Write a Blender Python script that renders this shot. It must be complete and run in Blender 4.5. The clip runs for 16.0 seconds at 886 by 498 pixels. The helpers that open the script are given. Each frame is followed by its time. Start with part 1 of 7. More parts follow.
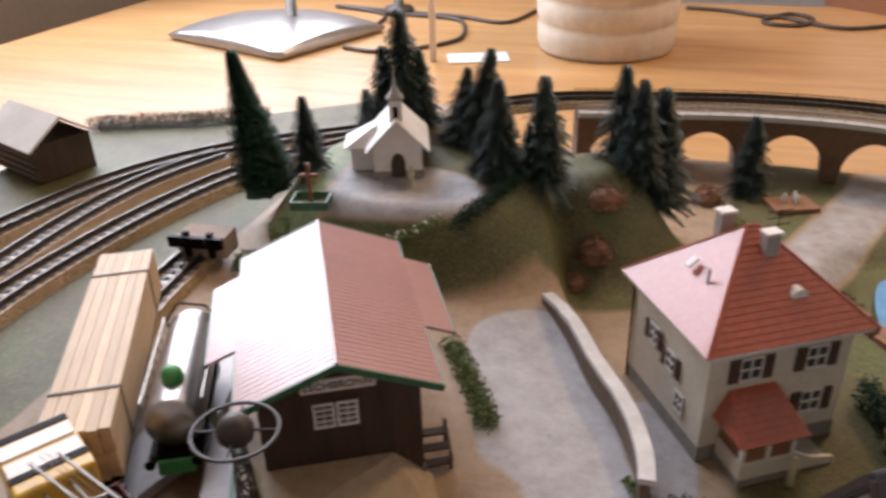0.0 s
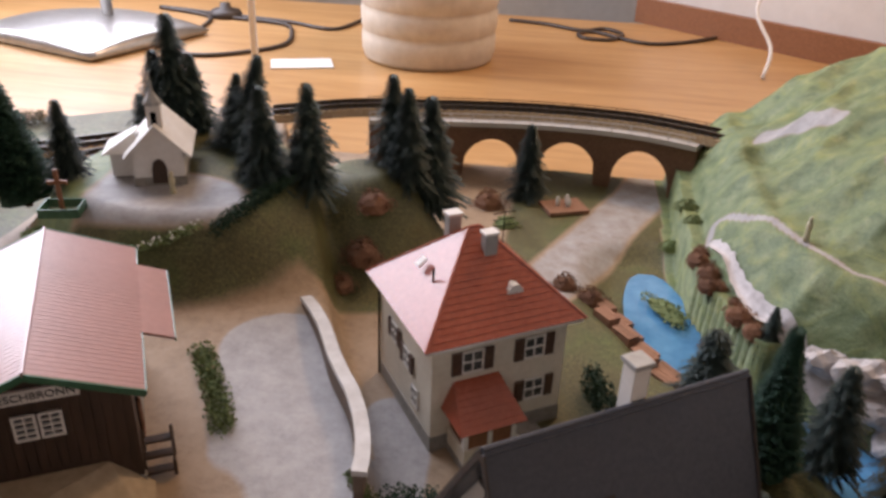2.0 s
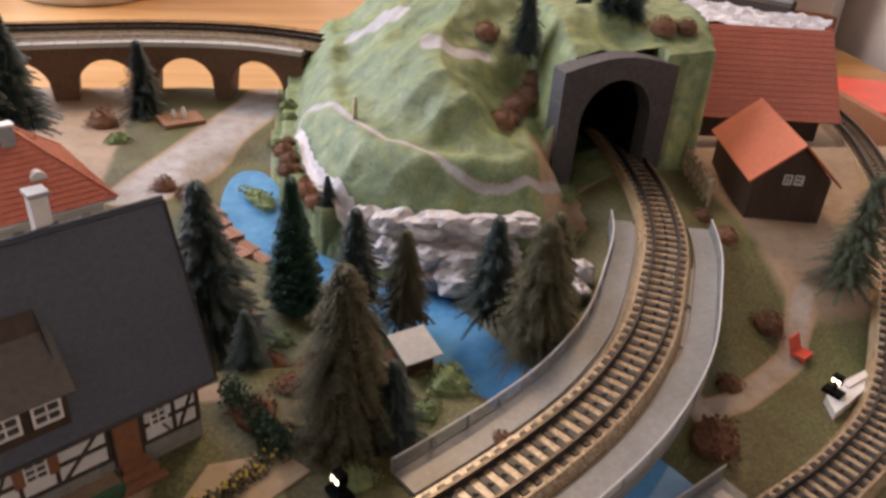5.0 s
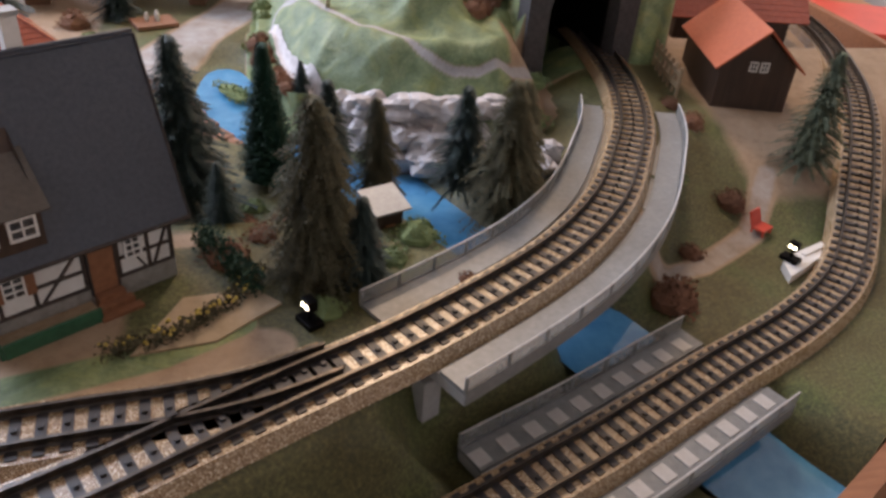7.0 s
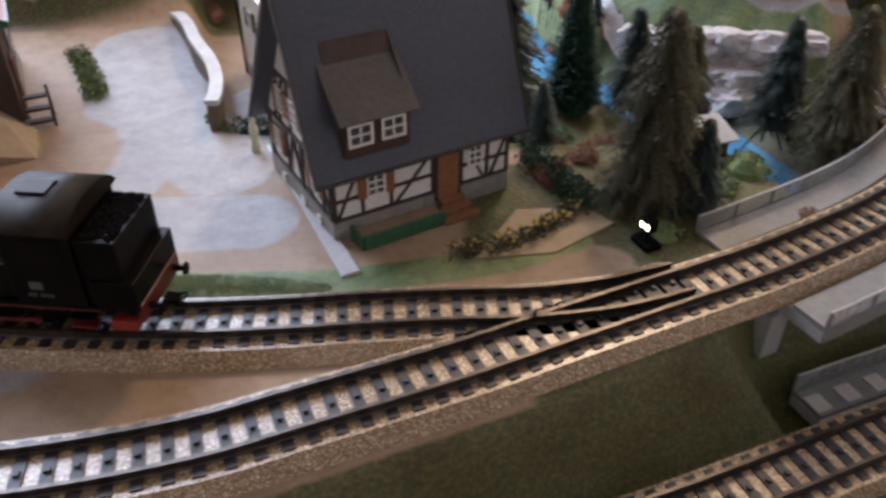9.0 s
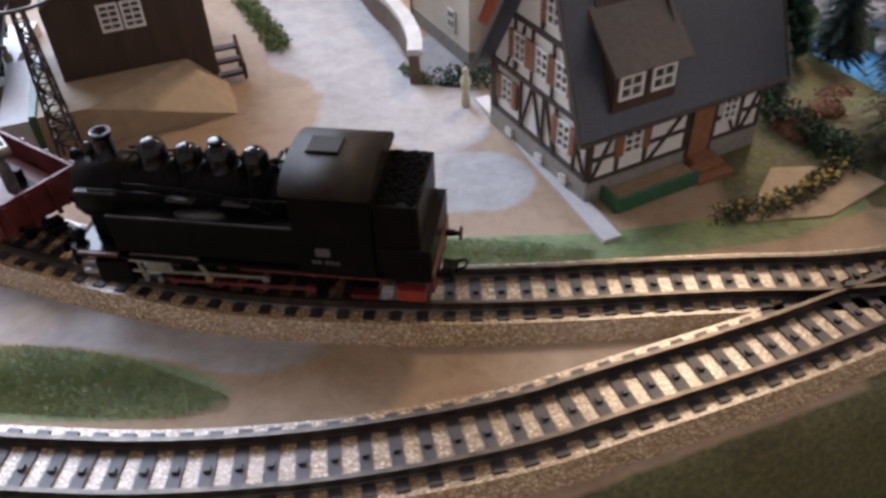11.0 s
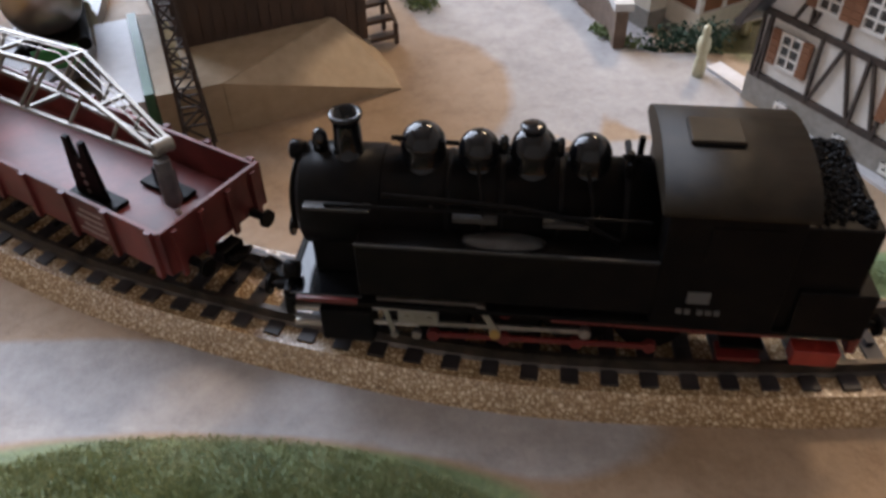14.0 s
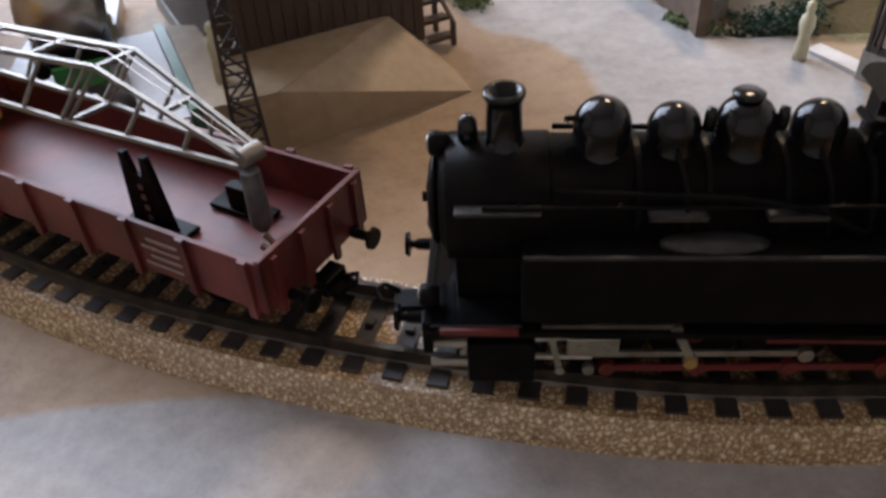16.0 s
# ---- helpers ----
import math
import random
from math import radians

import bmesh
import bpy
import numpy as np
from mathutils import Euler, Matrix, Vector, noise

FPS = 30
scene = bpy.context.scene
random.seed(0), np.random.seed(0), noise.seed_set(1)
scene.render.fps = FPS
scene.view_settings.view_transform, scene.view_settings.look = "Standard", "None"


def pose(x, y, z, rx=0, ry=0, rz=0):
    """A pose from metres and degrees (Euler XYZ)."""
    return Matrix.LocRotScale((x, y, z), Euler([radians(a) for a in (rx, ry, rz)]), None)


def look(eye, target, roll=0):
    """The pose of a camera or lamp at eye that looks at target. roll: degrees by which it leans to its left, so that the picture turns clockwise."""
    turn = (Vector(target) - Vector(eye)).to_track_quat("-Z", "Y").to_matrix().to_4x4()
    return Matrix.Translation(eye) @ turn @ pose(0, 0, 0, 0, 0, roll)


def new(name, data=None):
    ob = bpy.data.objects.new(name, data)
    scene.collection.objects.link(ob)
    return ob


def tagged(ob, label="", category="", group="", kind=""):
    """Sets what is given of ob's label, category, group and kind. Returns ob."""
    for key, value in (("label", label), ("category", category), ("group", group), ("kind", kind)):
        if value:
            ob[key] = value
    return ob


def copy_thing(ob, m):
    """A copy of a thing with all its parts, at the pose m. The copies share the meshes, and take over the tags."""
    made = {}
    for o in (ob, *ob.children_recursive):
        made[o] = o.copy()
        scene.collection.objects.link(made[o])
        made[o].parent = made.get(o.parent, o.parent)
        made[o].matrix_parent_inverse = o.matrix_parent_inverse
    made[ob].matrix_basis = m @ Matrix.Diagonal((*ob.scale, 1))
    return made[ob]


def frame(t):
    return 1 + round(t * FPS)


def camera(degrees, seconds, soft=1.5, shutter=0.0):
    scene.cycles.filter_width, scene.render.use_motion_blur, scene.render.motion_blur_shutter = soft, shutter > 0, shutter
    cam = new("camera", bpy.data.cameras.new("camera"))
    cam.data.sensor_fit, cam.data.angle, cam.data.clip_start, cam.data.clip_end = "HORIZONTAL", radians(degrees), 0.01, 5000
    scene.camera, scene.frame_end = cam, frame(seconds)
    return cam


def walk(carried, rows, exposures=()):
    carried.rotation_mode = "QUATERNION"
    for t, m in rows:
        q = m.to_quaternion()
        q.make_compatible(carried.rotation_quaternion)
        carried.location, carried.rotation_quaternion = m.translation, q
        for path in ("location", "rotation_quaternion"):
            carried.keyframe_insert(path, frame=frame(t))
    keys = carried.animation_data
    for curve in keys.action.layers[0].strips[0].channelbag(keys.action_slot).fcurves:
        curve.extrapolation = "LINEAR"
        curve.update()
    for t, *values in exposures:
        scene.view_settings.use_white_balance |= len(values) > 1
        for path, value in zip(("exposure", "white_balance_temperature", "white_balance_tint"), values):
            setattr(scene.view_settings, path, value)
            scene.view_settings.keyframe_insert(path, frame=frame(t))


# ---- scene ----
cam = camera(58.9, 16.0, soft=3.0, shutter=0.4)

PATH = [
    (0, (0.1774, 0.1038, 0.2730), (-0.1094, 0.9396, -0.1953), -1.78),
    (0.5, (0.2049, 0.1097, 0.2768), (-0.0124, 0.9679, -0.1881), -0.96),
    (1, (0.2194, 0.1118, 0.2816), (0.0392, 0.9845, -0.1724), 0.91),
    (1.5, (0.2280, 0.1109, 0.2792), (0.0761, 0.9880, -0.1764), 2.08),
    (2, (0.2443, 0.1087, 0.2772), (0.1278, 0.9885, -0.1835), 2.33),
    (2.5, (0.2612, 0.1014, 0.2691), (0.1706, 0.9713, -0.2156), 2.56),
    (3, (0.2881, 0.0887, 0.2719), (0.2968, 0.9732, -0.1944), 4.79),
    (3.5, (0.3175, 0.0809, 0.2741), (0.4152, 0.9576, -0.1969), 7.20),
    (4, (0.3489, 0.0693, 0.2776), (0.4896, 0.9417, -0.1906), 7.12),
    (4.5, (0.3743, 0.0540, 0.2762), (0.5458, 0.9113, -0.2092), 4.71),
    (7, (0.3817, -0.0004, 0.2321), (0.5812, 0.8104, -0.3182), 5.10),
    (7.5, (0.3703, -0.0040, 0.2215), (0.5423, 0.8051, -0.3405), 4.30),
    (8, (0.3567, -0.0043, 0.2112), (0.4686, 0.7930, -0.3819), 4.07),
    (8.5, (0.3399, -0.0034, 0.2072), (0.3821, 0.7941, -0.3946), 1.55),
    (9, (0.3165, -0.0040, 0.2103), (0.2789, 0.7970, -0.3871), 0.43),
    (9.5, (0.3082, -0.0036, 0.2084), (0.2340, 0.7920, -0.3928), -0.62),
    (10, (0.2909, -0.0021, 0.2034), (0.1654, 0.7832, -0.4028), -2.98),
    (12.5, (0.1509, 0.0570, 0.1785), (0.1197, 0.7662, -0.5258), 0.37),
    (13, (0.1438, 0.0693, 0.1629), (0.0987, 0.7677, -0.5514), -0.73),
    (13.5, (0.1373, 0.0679, 0.1590), (0.0718, 0.7588, -0.5610), -2.44),
    (14, (0.1290, 0.0781, 0.1552), (0.0641, 0.8236, -0.5081), -1.51),
    (14.5, (0.1128, 0.0937, 0.1355), (0.1011, 0.8527, -0.5155), -0.56),
    (15, (0.0873, 0.1022, 0.1171), (0.0742, 0.8758, -0.5164), -1.38),
    (15.5, (0.0847, 0.1042, 0.1170), (0.0881, 0.8847, -0.5081), -2.05),
    (16, (0.0929, 0.1014, 0.1308), (0.0507, 0.8735, -0.5032), -3.73),
]
walk(cam, [(t, look(eye, target, roll)) for t, eye, target, roll in PATH], exposures=[(0.0, -0.5, 6900, 22), (2.0, -0.6, 6900, 24), (4.5, -0.2, 6850, 24), (7.0, -0.2, 6200, 21), (10.0, -0.05, 5950, 19), (12.5, 0.05, 6250, 17), (16.0, -0.1, 6200, 16)])

# ---- world and large lights ----
scene.view_settings.exposure = 0.0
world = bpy.data.worlds.new("room_light")
scene.world = world
world.use_nodes = True
world.node_tree.nodes["Background"].inputs[0].default_value = (0.75, 0.85, 1.0, 1)
world.node_tree.nodes["Background"].inputs[1].default_value = 0.35


def area_lamp(name, eye, target, sx, sy, watts, colour):
    data = bpy.data.lights.new(name, "AREA")
    data.shape, data.size, data.size_y, data.energy, data.color = "RECTANGLE", sx, sy, watts, colour
    ob = new(name, data)
    ob.matrix_world = look(eye, target)
    return ob


area_lamp("window_daylight", (-1.02, 1.60, 1.05), (0.12, 0.25, 0.0), 1.35, 1.9, 108, (0.76, 0.87, 1.0))
area_lamp("ceiling_lamp_light", (0.75, 1.75, 1.62), (0.35, 1.2, -0.1), 0.35, 0.35, 25, (1.0, 0.74, 0.46))

# ---- helpers: all sizes below are in millimetres ----
MM = 0.001


def at(x, y, z, turn=0.0, size=1.0):
    return pose(x * MM, y * MM, z * MM, 0, 0, turn) @ Matrix.Scale(size, 4)


def link_mesh(name, bm, mat, smooth=False):
    bmesh.ops.recalc_face_normals(bm, faces=bm.faces)
    me = bpy.data.meshes.new(name)
    bm.transform(Matrix.Scale(MM, 4))
    bm.to_mesh(me)
    bm.free()
    for m in (mat if isinstance(mat, (list, tuple)) else [mat]):
        me.materials.append(m)
    if smooth:
        for p in me.polygons:
            p.use_smooth = True
    return new(name, me)


def part(name, bm, mat, parent=None, label="", smooth=False):
    ob = link_mesh(name, bm, mat, smooth)
    ob.parent = parent
    return tagged(ob, label)


def thing(name, label, category, m=None, group="", kind=""):
    ob = new(name)
    ob.empty_display_size = 0.01
    if m is not None:
        ob.matrix_basis = m
    return tagged(ob, label, category, group, kind)


def whole(name, bm, mat, label, category="", m=None, group="", kind="", smooth=False):
    ob = link_mesh(name, bm, mat, smooth)
    if m is not None:
        ob.matrix_basis = m
    return tagged(ob, label, category, group, kind)


def box(bm, x0, x1, y0, y1, z0, z1, bevel=0.0):
    vs = [bm.verts.new(v) for v in ((x0, y0, z0), (x1, y0, z0), (x1, y1, z0), (x0, y1, z0), (x0, y0, z1), (x1, y0, z1), (x1, y1, z1), (x0, y1, z1))]
    fs = [bm.faces.new([vs[i] for i in f]) for f in ((0, 3, 2, 1), (4, 5, 6, 7), (0, 1, 5, 4), (1, 2, 6, 5), (2, 3, 7, 6), (3, 0, 4, 7))]
    if bevel:
        bmesh.ops.bevel(bm, geom=list({e for f in fs for e in f.edges}), offset=bevel, segments=2, affect="EDGES", profile=0.5)
    return bm


def beam(bm, a, b, w, h):
    """A square bar from a to b."""
    a, b = Vector(a), Vector(b)
    d = (b - a).normalized()
    side = d.cross(Vector((0, 0, 1))) if abs(d.z) < 0.99 else Vector((1, 0, 0))
    side.normalize()
    up = side.cross(d)
    vs = [bm.verts.new(p + side * sx * w / 2 + up * sz * h / 2) for p in (a, b) for sx, sz in ((-1, -1), (1, -1), (1, 1), (-1, 1))]
    for f in ((0, 1, 2, 3), (7, 6, 5, 4), (0, 4, 5, 1), (1, 5, 6, 2), (2, 6, 7, 3), (3, 7, 4, 0)):
        bm.faces.new([vs[i] for i in f])
    return bm


def rod(bm, a, b, r0, r1=None, n=10, caps=True):
    """A round bar or cone from a to b."""
    r1 = r0 if r1 is None else r1
    a, b = Vector(a), Vector(b)
    q = (b - a).to_track_quat("Z", "Y")
    rings = []
    for p, r in ((a, r0), (b, r1)):
        rings.append([bm.verts.new(p + q @ Vector((r * math.cos(6.28318 * i / n), r * math.sin(6.28318 * i / n), 0))) for i in range(n)])
    for i in range(n):
        bm.faces.new((rings[0][i], rings[0][(i + 1) % n], rings[1][(i + 1) % n], rings[1][i]))
    if caps:
        bm.faces.new(rings[0][::-1])
        bm.faces.new(rings[1])
    return bm


def lathe(bm, profile, n=20, m=None):
    """Turns (r, z) pairs round the z axis."""
    rings = []
    for r, z in profile:
        ring = [Vector((r * math.cos(6.28318 * i / n), r * math.sin(6.28318 * i / n), z)) for i in range(n)]
        rings.append([bm.verts.new(m @ v if m else v) for v in ring])
    for a, b in zip(rings, rings[1:]):
        for i in range(n):
            bm.faces.new((a[i], a[(i + 1) % n], b[(i + 1) % n], b[i]))
    bm.faces.new(rings[0][::-1])
    bm.faces.new(rings[-1])
    return bm


def prism(bm, outline, axis, lo, hi):
    """An outline of pairs, drawn out along an axis: x (pairs y, z), y (pairs x, z) or z (pairs x, y)."""
    def put(p, v):
        return {"x": (v, p[0], p[1]), "y": (p[0], v, p[1]), "z": (p[0], p[1], v)}[axis]
    a = [bm.verts.new(put(p, lo)) for p in outline]
    b = [bm.verts.new(put(p, hi)) for p in outline]
    n = len(outline)
    for i in range(n):
        bm.faces.new((a[i], a[(i + 1) % n], b[(i + 1) % n], b[i]))
    bm.faces.new(a[::-1])
    bm.faces.new(b)
    return bm


def slab(bm, quad, thick):
    """A plate of four corners (or more) with a thickness below them."""
    vs = [Vector(p) for p in quad]
    n = (vs[1] - vs[0]).cross(vs[-1] - vs[0]).normalized()
    if n.z < 0:
        n = -n
    a = [bm.verts.new(v) for v in vs]
    b = [bm.verts.new(v - n * thick) for v in vs]
    k = len(vs)
    bm.faces.new(a)
    bm.faces.new(b[::-1])
    for i in range(k):
        bm.faces.new((a[i], b[i], b[(i + 1) % k], a[(i + 1) % k]))
    return bm


def tube(bm, pts, r, n=8):
    """A round cord along points."""
    pts = [Vector(p) for p in pts]
    rings = []
    for i, p in enumerate(pts):
        d = (pts[min(i + 1, len(pts) - 1)] - pts[max(i - 1, 0)]).normalized()
        q = d.to_track_quat("Z", "Y")
        rings.append([bm.verts.new(p + q @ Vector((r * math.cos(6.28318 * k / n), r * math.sin(6.28318 * k / n), 0))) for k in range(n)])
    for a, b in zip(rings, rings[1:]):
        for i in range(n):
            bm.faces.new((a[i], a[(i + 1) % n], b[(i + 1) % n], b[i]))
    bm.faces.new(rings[0][::-1])
    bm.faces.new(rings[-1])
    return bm


def spline(pts, step):
    """Points at even steps along a smooth line through pts."""
    P = [Vector(p) if len(p) == 3 else Vector((p[0], p[1], 0)) for p in pts]
    P = [2 * P[0] - P[1]] + P + [2 * P[-1] - P[-2]]
    fine = []
    for i in range(1, len(P) - 2):
        for k in range(24):
            t = k / 24
            a, b, c, d = P[i - 1:i + 3]
            fine.append(0.5 * (2 * b + (c - a) * t + (2 * a - 5 * b + 4 * c - d) * t * t + (3 * b - a - 3 * c + d) * t ** 3))
    fine.append(P[-2])
    out, left = [fine[0]], step
    for a, b in zip(fine, fine[1:]):
        d = (b - a).length
        while d >= left:
            a = a + (b - a) * (left / d)
            d -= left
            out.append(a.copy())
            left = step
        left -= d
    return out


def new_bm():
    return bmesh.new()


def smooth01(a, b, v):
    t = min(1.0, max(0.0, (v - a) / (b - a)))
    return t * t * (3 - 2 * t)


def line_distance(x, y, pts):
    """Distance from a polyline, and how far along it."""
    best, along, run = 1e9, 0, 0
    for (ax, ay), (bx, by) in zip(pts, pts[1:]):
        dx, dy = bx - ax, by - ay
        L2 = dx * dx + dy * dy
        t = min(1, max(0, ((x - ax) * dx + (y - ay) * dy) / L2))
        d = math.hypot(x - ax - t * dx, y - ay - t * dy)
        if d < best:
            best, along = d, run + t * math.sqrt(L2)
        run += math.sqrt(L2)
    return best, along


# ---- materials ----
def nodes_of(name):
    m = bpy.data.materials.new(name)
    m.use_nodes = True
    nt = m.node_tree
    return m, nt, nt.nodes["Principled BSDF"]


def add(nt, kind, **values):
    n = nt.nodes.new(kind)
    for k, v in values.items():
        n.inputs[k.replace("_", " ")].default_value = v
    return n


def ramp_of(nt, source, stops):
    r = nt.nodes.new("ShaderNodeValToRGB")
    el = r.color_ramp.elements
    while len(el) < len(stops):
        el.new(0.5)
    for e, (p, c) in zip(el, stops):
        e.position, e.color = p, (*c, 1)
    nt.links.new(source, r.inputs[0])
    return r


def paint(name, colours, grain=300.0, rough=0.6, metal=0.0, bump=0.15, coarse=25.0, dirt=0.25, spec=0.5, random=0.0, stretch=(1, 1, 1), depth=0.0004):
    """A surface that varies between colours at two scales, with fine relief. grain and coarse: per metre."""
    m, nt, b = nodes_of(name)
    tc = nt.nodes.new("ShaderNodeTexCoord")
    mp = nt.nodes.new("ShaderNodeMapping")
    mp.inputs["Scale"].default_value = stretch
    nt.links.new(tc.outputs["Object"], mp.inputs["Vector"])
    fine = add(nt, "ShaderNodeTexNoise", Scale=grain, Detail=5.0, Roughness=0.65)
    big = add(nt, "ShaderNodeTexNoise", Scale=coarse, Detail=3.0)
    for n in (fine, big):
        nt.links.new(mp.outputs[0], n.inputs["Vector"])
    k = len(colours)
    r = ramp_of(nt, fine.outputs[0], [(0.3 + 0.4 * i / max(1, k - 1), c) for i, c in enumerate(colours)])
    mix = nt.nodes.new("ShaderNodeMix")
    mix.data_type, mix.blend_type = "RGBA", "MULTIPLY"
    mix.inputs[0].default_value = dirt
    r2 = ramp_of(nt, big.outputs[0], [(0.35, (0.55, 0.5, 0.45)), (0.65, (1.1, 1.1, 1.1))])
    nt.links.new(r.outputs[0], mix.inputs[6])
    nt.links.new(r2.outputs[0], mix.inputs[7])
    out = mix.outputs[2]
    if random:
        oi = nt.nodes.new("ShaderNodeObjectInfo")
        hsv = nt.nodes.new("ShaderNodeHueSaturation")
        mr = add(nt, "ShaderNodeMapRange")
        mr.inputs[3].default_value, mr.inputs[4].default_value = 1 - random, 1 + random
        nt.links.new(oi.outputs["Random"], mr.inputs[0])
        nt.links.new(mr.outputs[0], hsv.inputs["Value"])
        nt.links.new(out, hsv.inputs["Color"])
        out = hsv.outputs[0]
    nt.links.new(out, b.inputs["Base Color"])
    b.inputs["Roughness"].default_value, b.inputs["Metallic"].default_value = rough, metal
    b.inputs["Specular IOR Level"].default_value = spec
    if bump:
        bp = add(nt, "ShaderNodeBump", Strength=bump, Distance=depth)
        nt.links.new(fine.outputs[0], bp.inputs["Height"])
        nt.links.new(bp.outputs[0], b.inputs["Normal"])
    return m


def lit(name, colour, strength):
    m, nt, b = nodes_of(name)
    b.inputs["Base Color"].default_value = (*colour, 1)
    b.inputs["Emission Color"].default_value = (*colour, 1)
    b.inputs["Emission Strength"].default_value = strength
    return m


def table_wood():
    m, nt, b = nodes_of("table_wood")
    tc = nt.nodes.new("ShaderNodeTexCoord")
    mp = nt.nodes.new("ShaderNodeMapping")
    mp.inputs["Scale"].default_value = (0.8, 9.0, 1)
    nt.links.new(tc.outputs["Object"], mp.inputs["Vector"])
    wave = add(nt, "ShaderNodeTexNoise", Scale=4.0, Detail=6.0, Roughness=0.6, Distortion=0.6)
    fine = add(nt, "ShaderNodeTexNoise", Scale=30.0, Detail=4.0)
    for n in (wave, fine):
        nt.links.new(mp.outputs[0], n.inputs["Vector"])
    r = ramp_of(nt, wave.outputs[0], [(0.3, (0.35, 0.18, 0.066)), (0.5, (0.43, 0.235, 0.092)), (0.7, (0.49, 0.285, 0.125))])
    mix = nt.nodes.new("ShaderNodeMix")
    mix.data_type, mix.blend_type = "RGBA", "MULTIPLY"
    mix.inputs[0].default_value = 0.35
    r2 = ramp_of(nt, fine.outputs[0], [(0.3, (0.75, 0.72, 0.7)), (0.6, (1.05, 1.05, 1.05))])
    nt.links.new(r.outputs[0], mix.inputs[6])
    nt.links.new(r2.outputs[0], mix.inputs[7])
    nt.links.new(mix.outputs[2], b.inputs["Base Color"])
    b.inputs["Roughness"].default_value = 0.38
    return m


def ballast_print():
    """Printed gravel on the pressed-metal track bed."""
    m, nt, b = nodes_of("ballast_print")
    tc = nt.nodes.new("ShaderNodeTexCoord")
    v = add(nt, "ShaderNodeTexVoronoi", Scale=800.0, Randomness=1.0)
    v.feature = "DISTANCE_TO_EDGE"
    n = add(nt, "ShaderNodeTexNoise", Scale=1150.0, Detail=3.0)
    v2 = add(nt, "ShaderNodeTexVoronoi", Scale=800.0)
    warp = nt.nodes.new("ShaderNodeVectorMath")
    warp.operation = "MULTIPLY_ADD"
    warp.inputs[1].default_value = (0.0021, 0.0021, 0.0021)
    nt.links.new(tc.outputs["Object"], n.inputs["Vector"])
    nt.links.new(n.outputs["Color"], warp.inputs[0])
    nt.links.new(tc.outputs["Object"], warp.inputs[2])
    for t in (v, v2):
        nt.links.new(warp.outputs[0], t.inputs["Vector"])
    edge = ramp_of(nt, v.outputs["Distance"], [(0.04, (0.20, 0.125, 0.06)), (0.16, (0.42, 0.31, 0.18)), (0.34, (0.68, 0.57, 0.41))])
    tint = ramp_of(nt, v2.outputs["Color"], [(0.1, (0.62, 0.52, 0.42)), (0.6, (1.05, 1.0, 0.95))])
    mix = nt.nodes.new("ShaderNodeMix")
    mix.data_type, mix.blend_type = "RGBA", "MULTIPLY"
    mix.inputs[0].default_value = 0.7
    nt.links.new(edge.outputs[0], mix.inputs[6])
    nt.links.new(tint.outputs[0], mix.inputs[7])
    nt.links.new(mix.outputs[2], b.inputs["Base Color"])
    b.inputs["Roughness"].default_value = 0.27
    b.inputs["Specular IOR Level"].default_value = 0.7
    b.inputs["Coat Weight"].default_value, b.inputs["Coat Roughness"].default_value = 0.35, 0.25
    bp = add(nt, "ShaderNodeBump", Strength=0.3, Distance=0.0003)
    nt.links.new(v.outputs["Distance"], bp.inputs["Height"])
    nt.links.new(bp.outputs[0], b.inputs["Normal"])
    return m


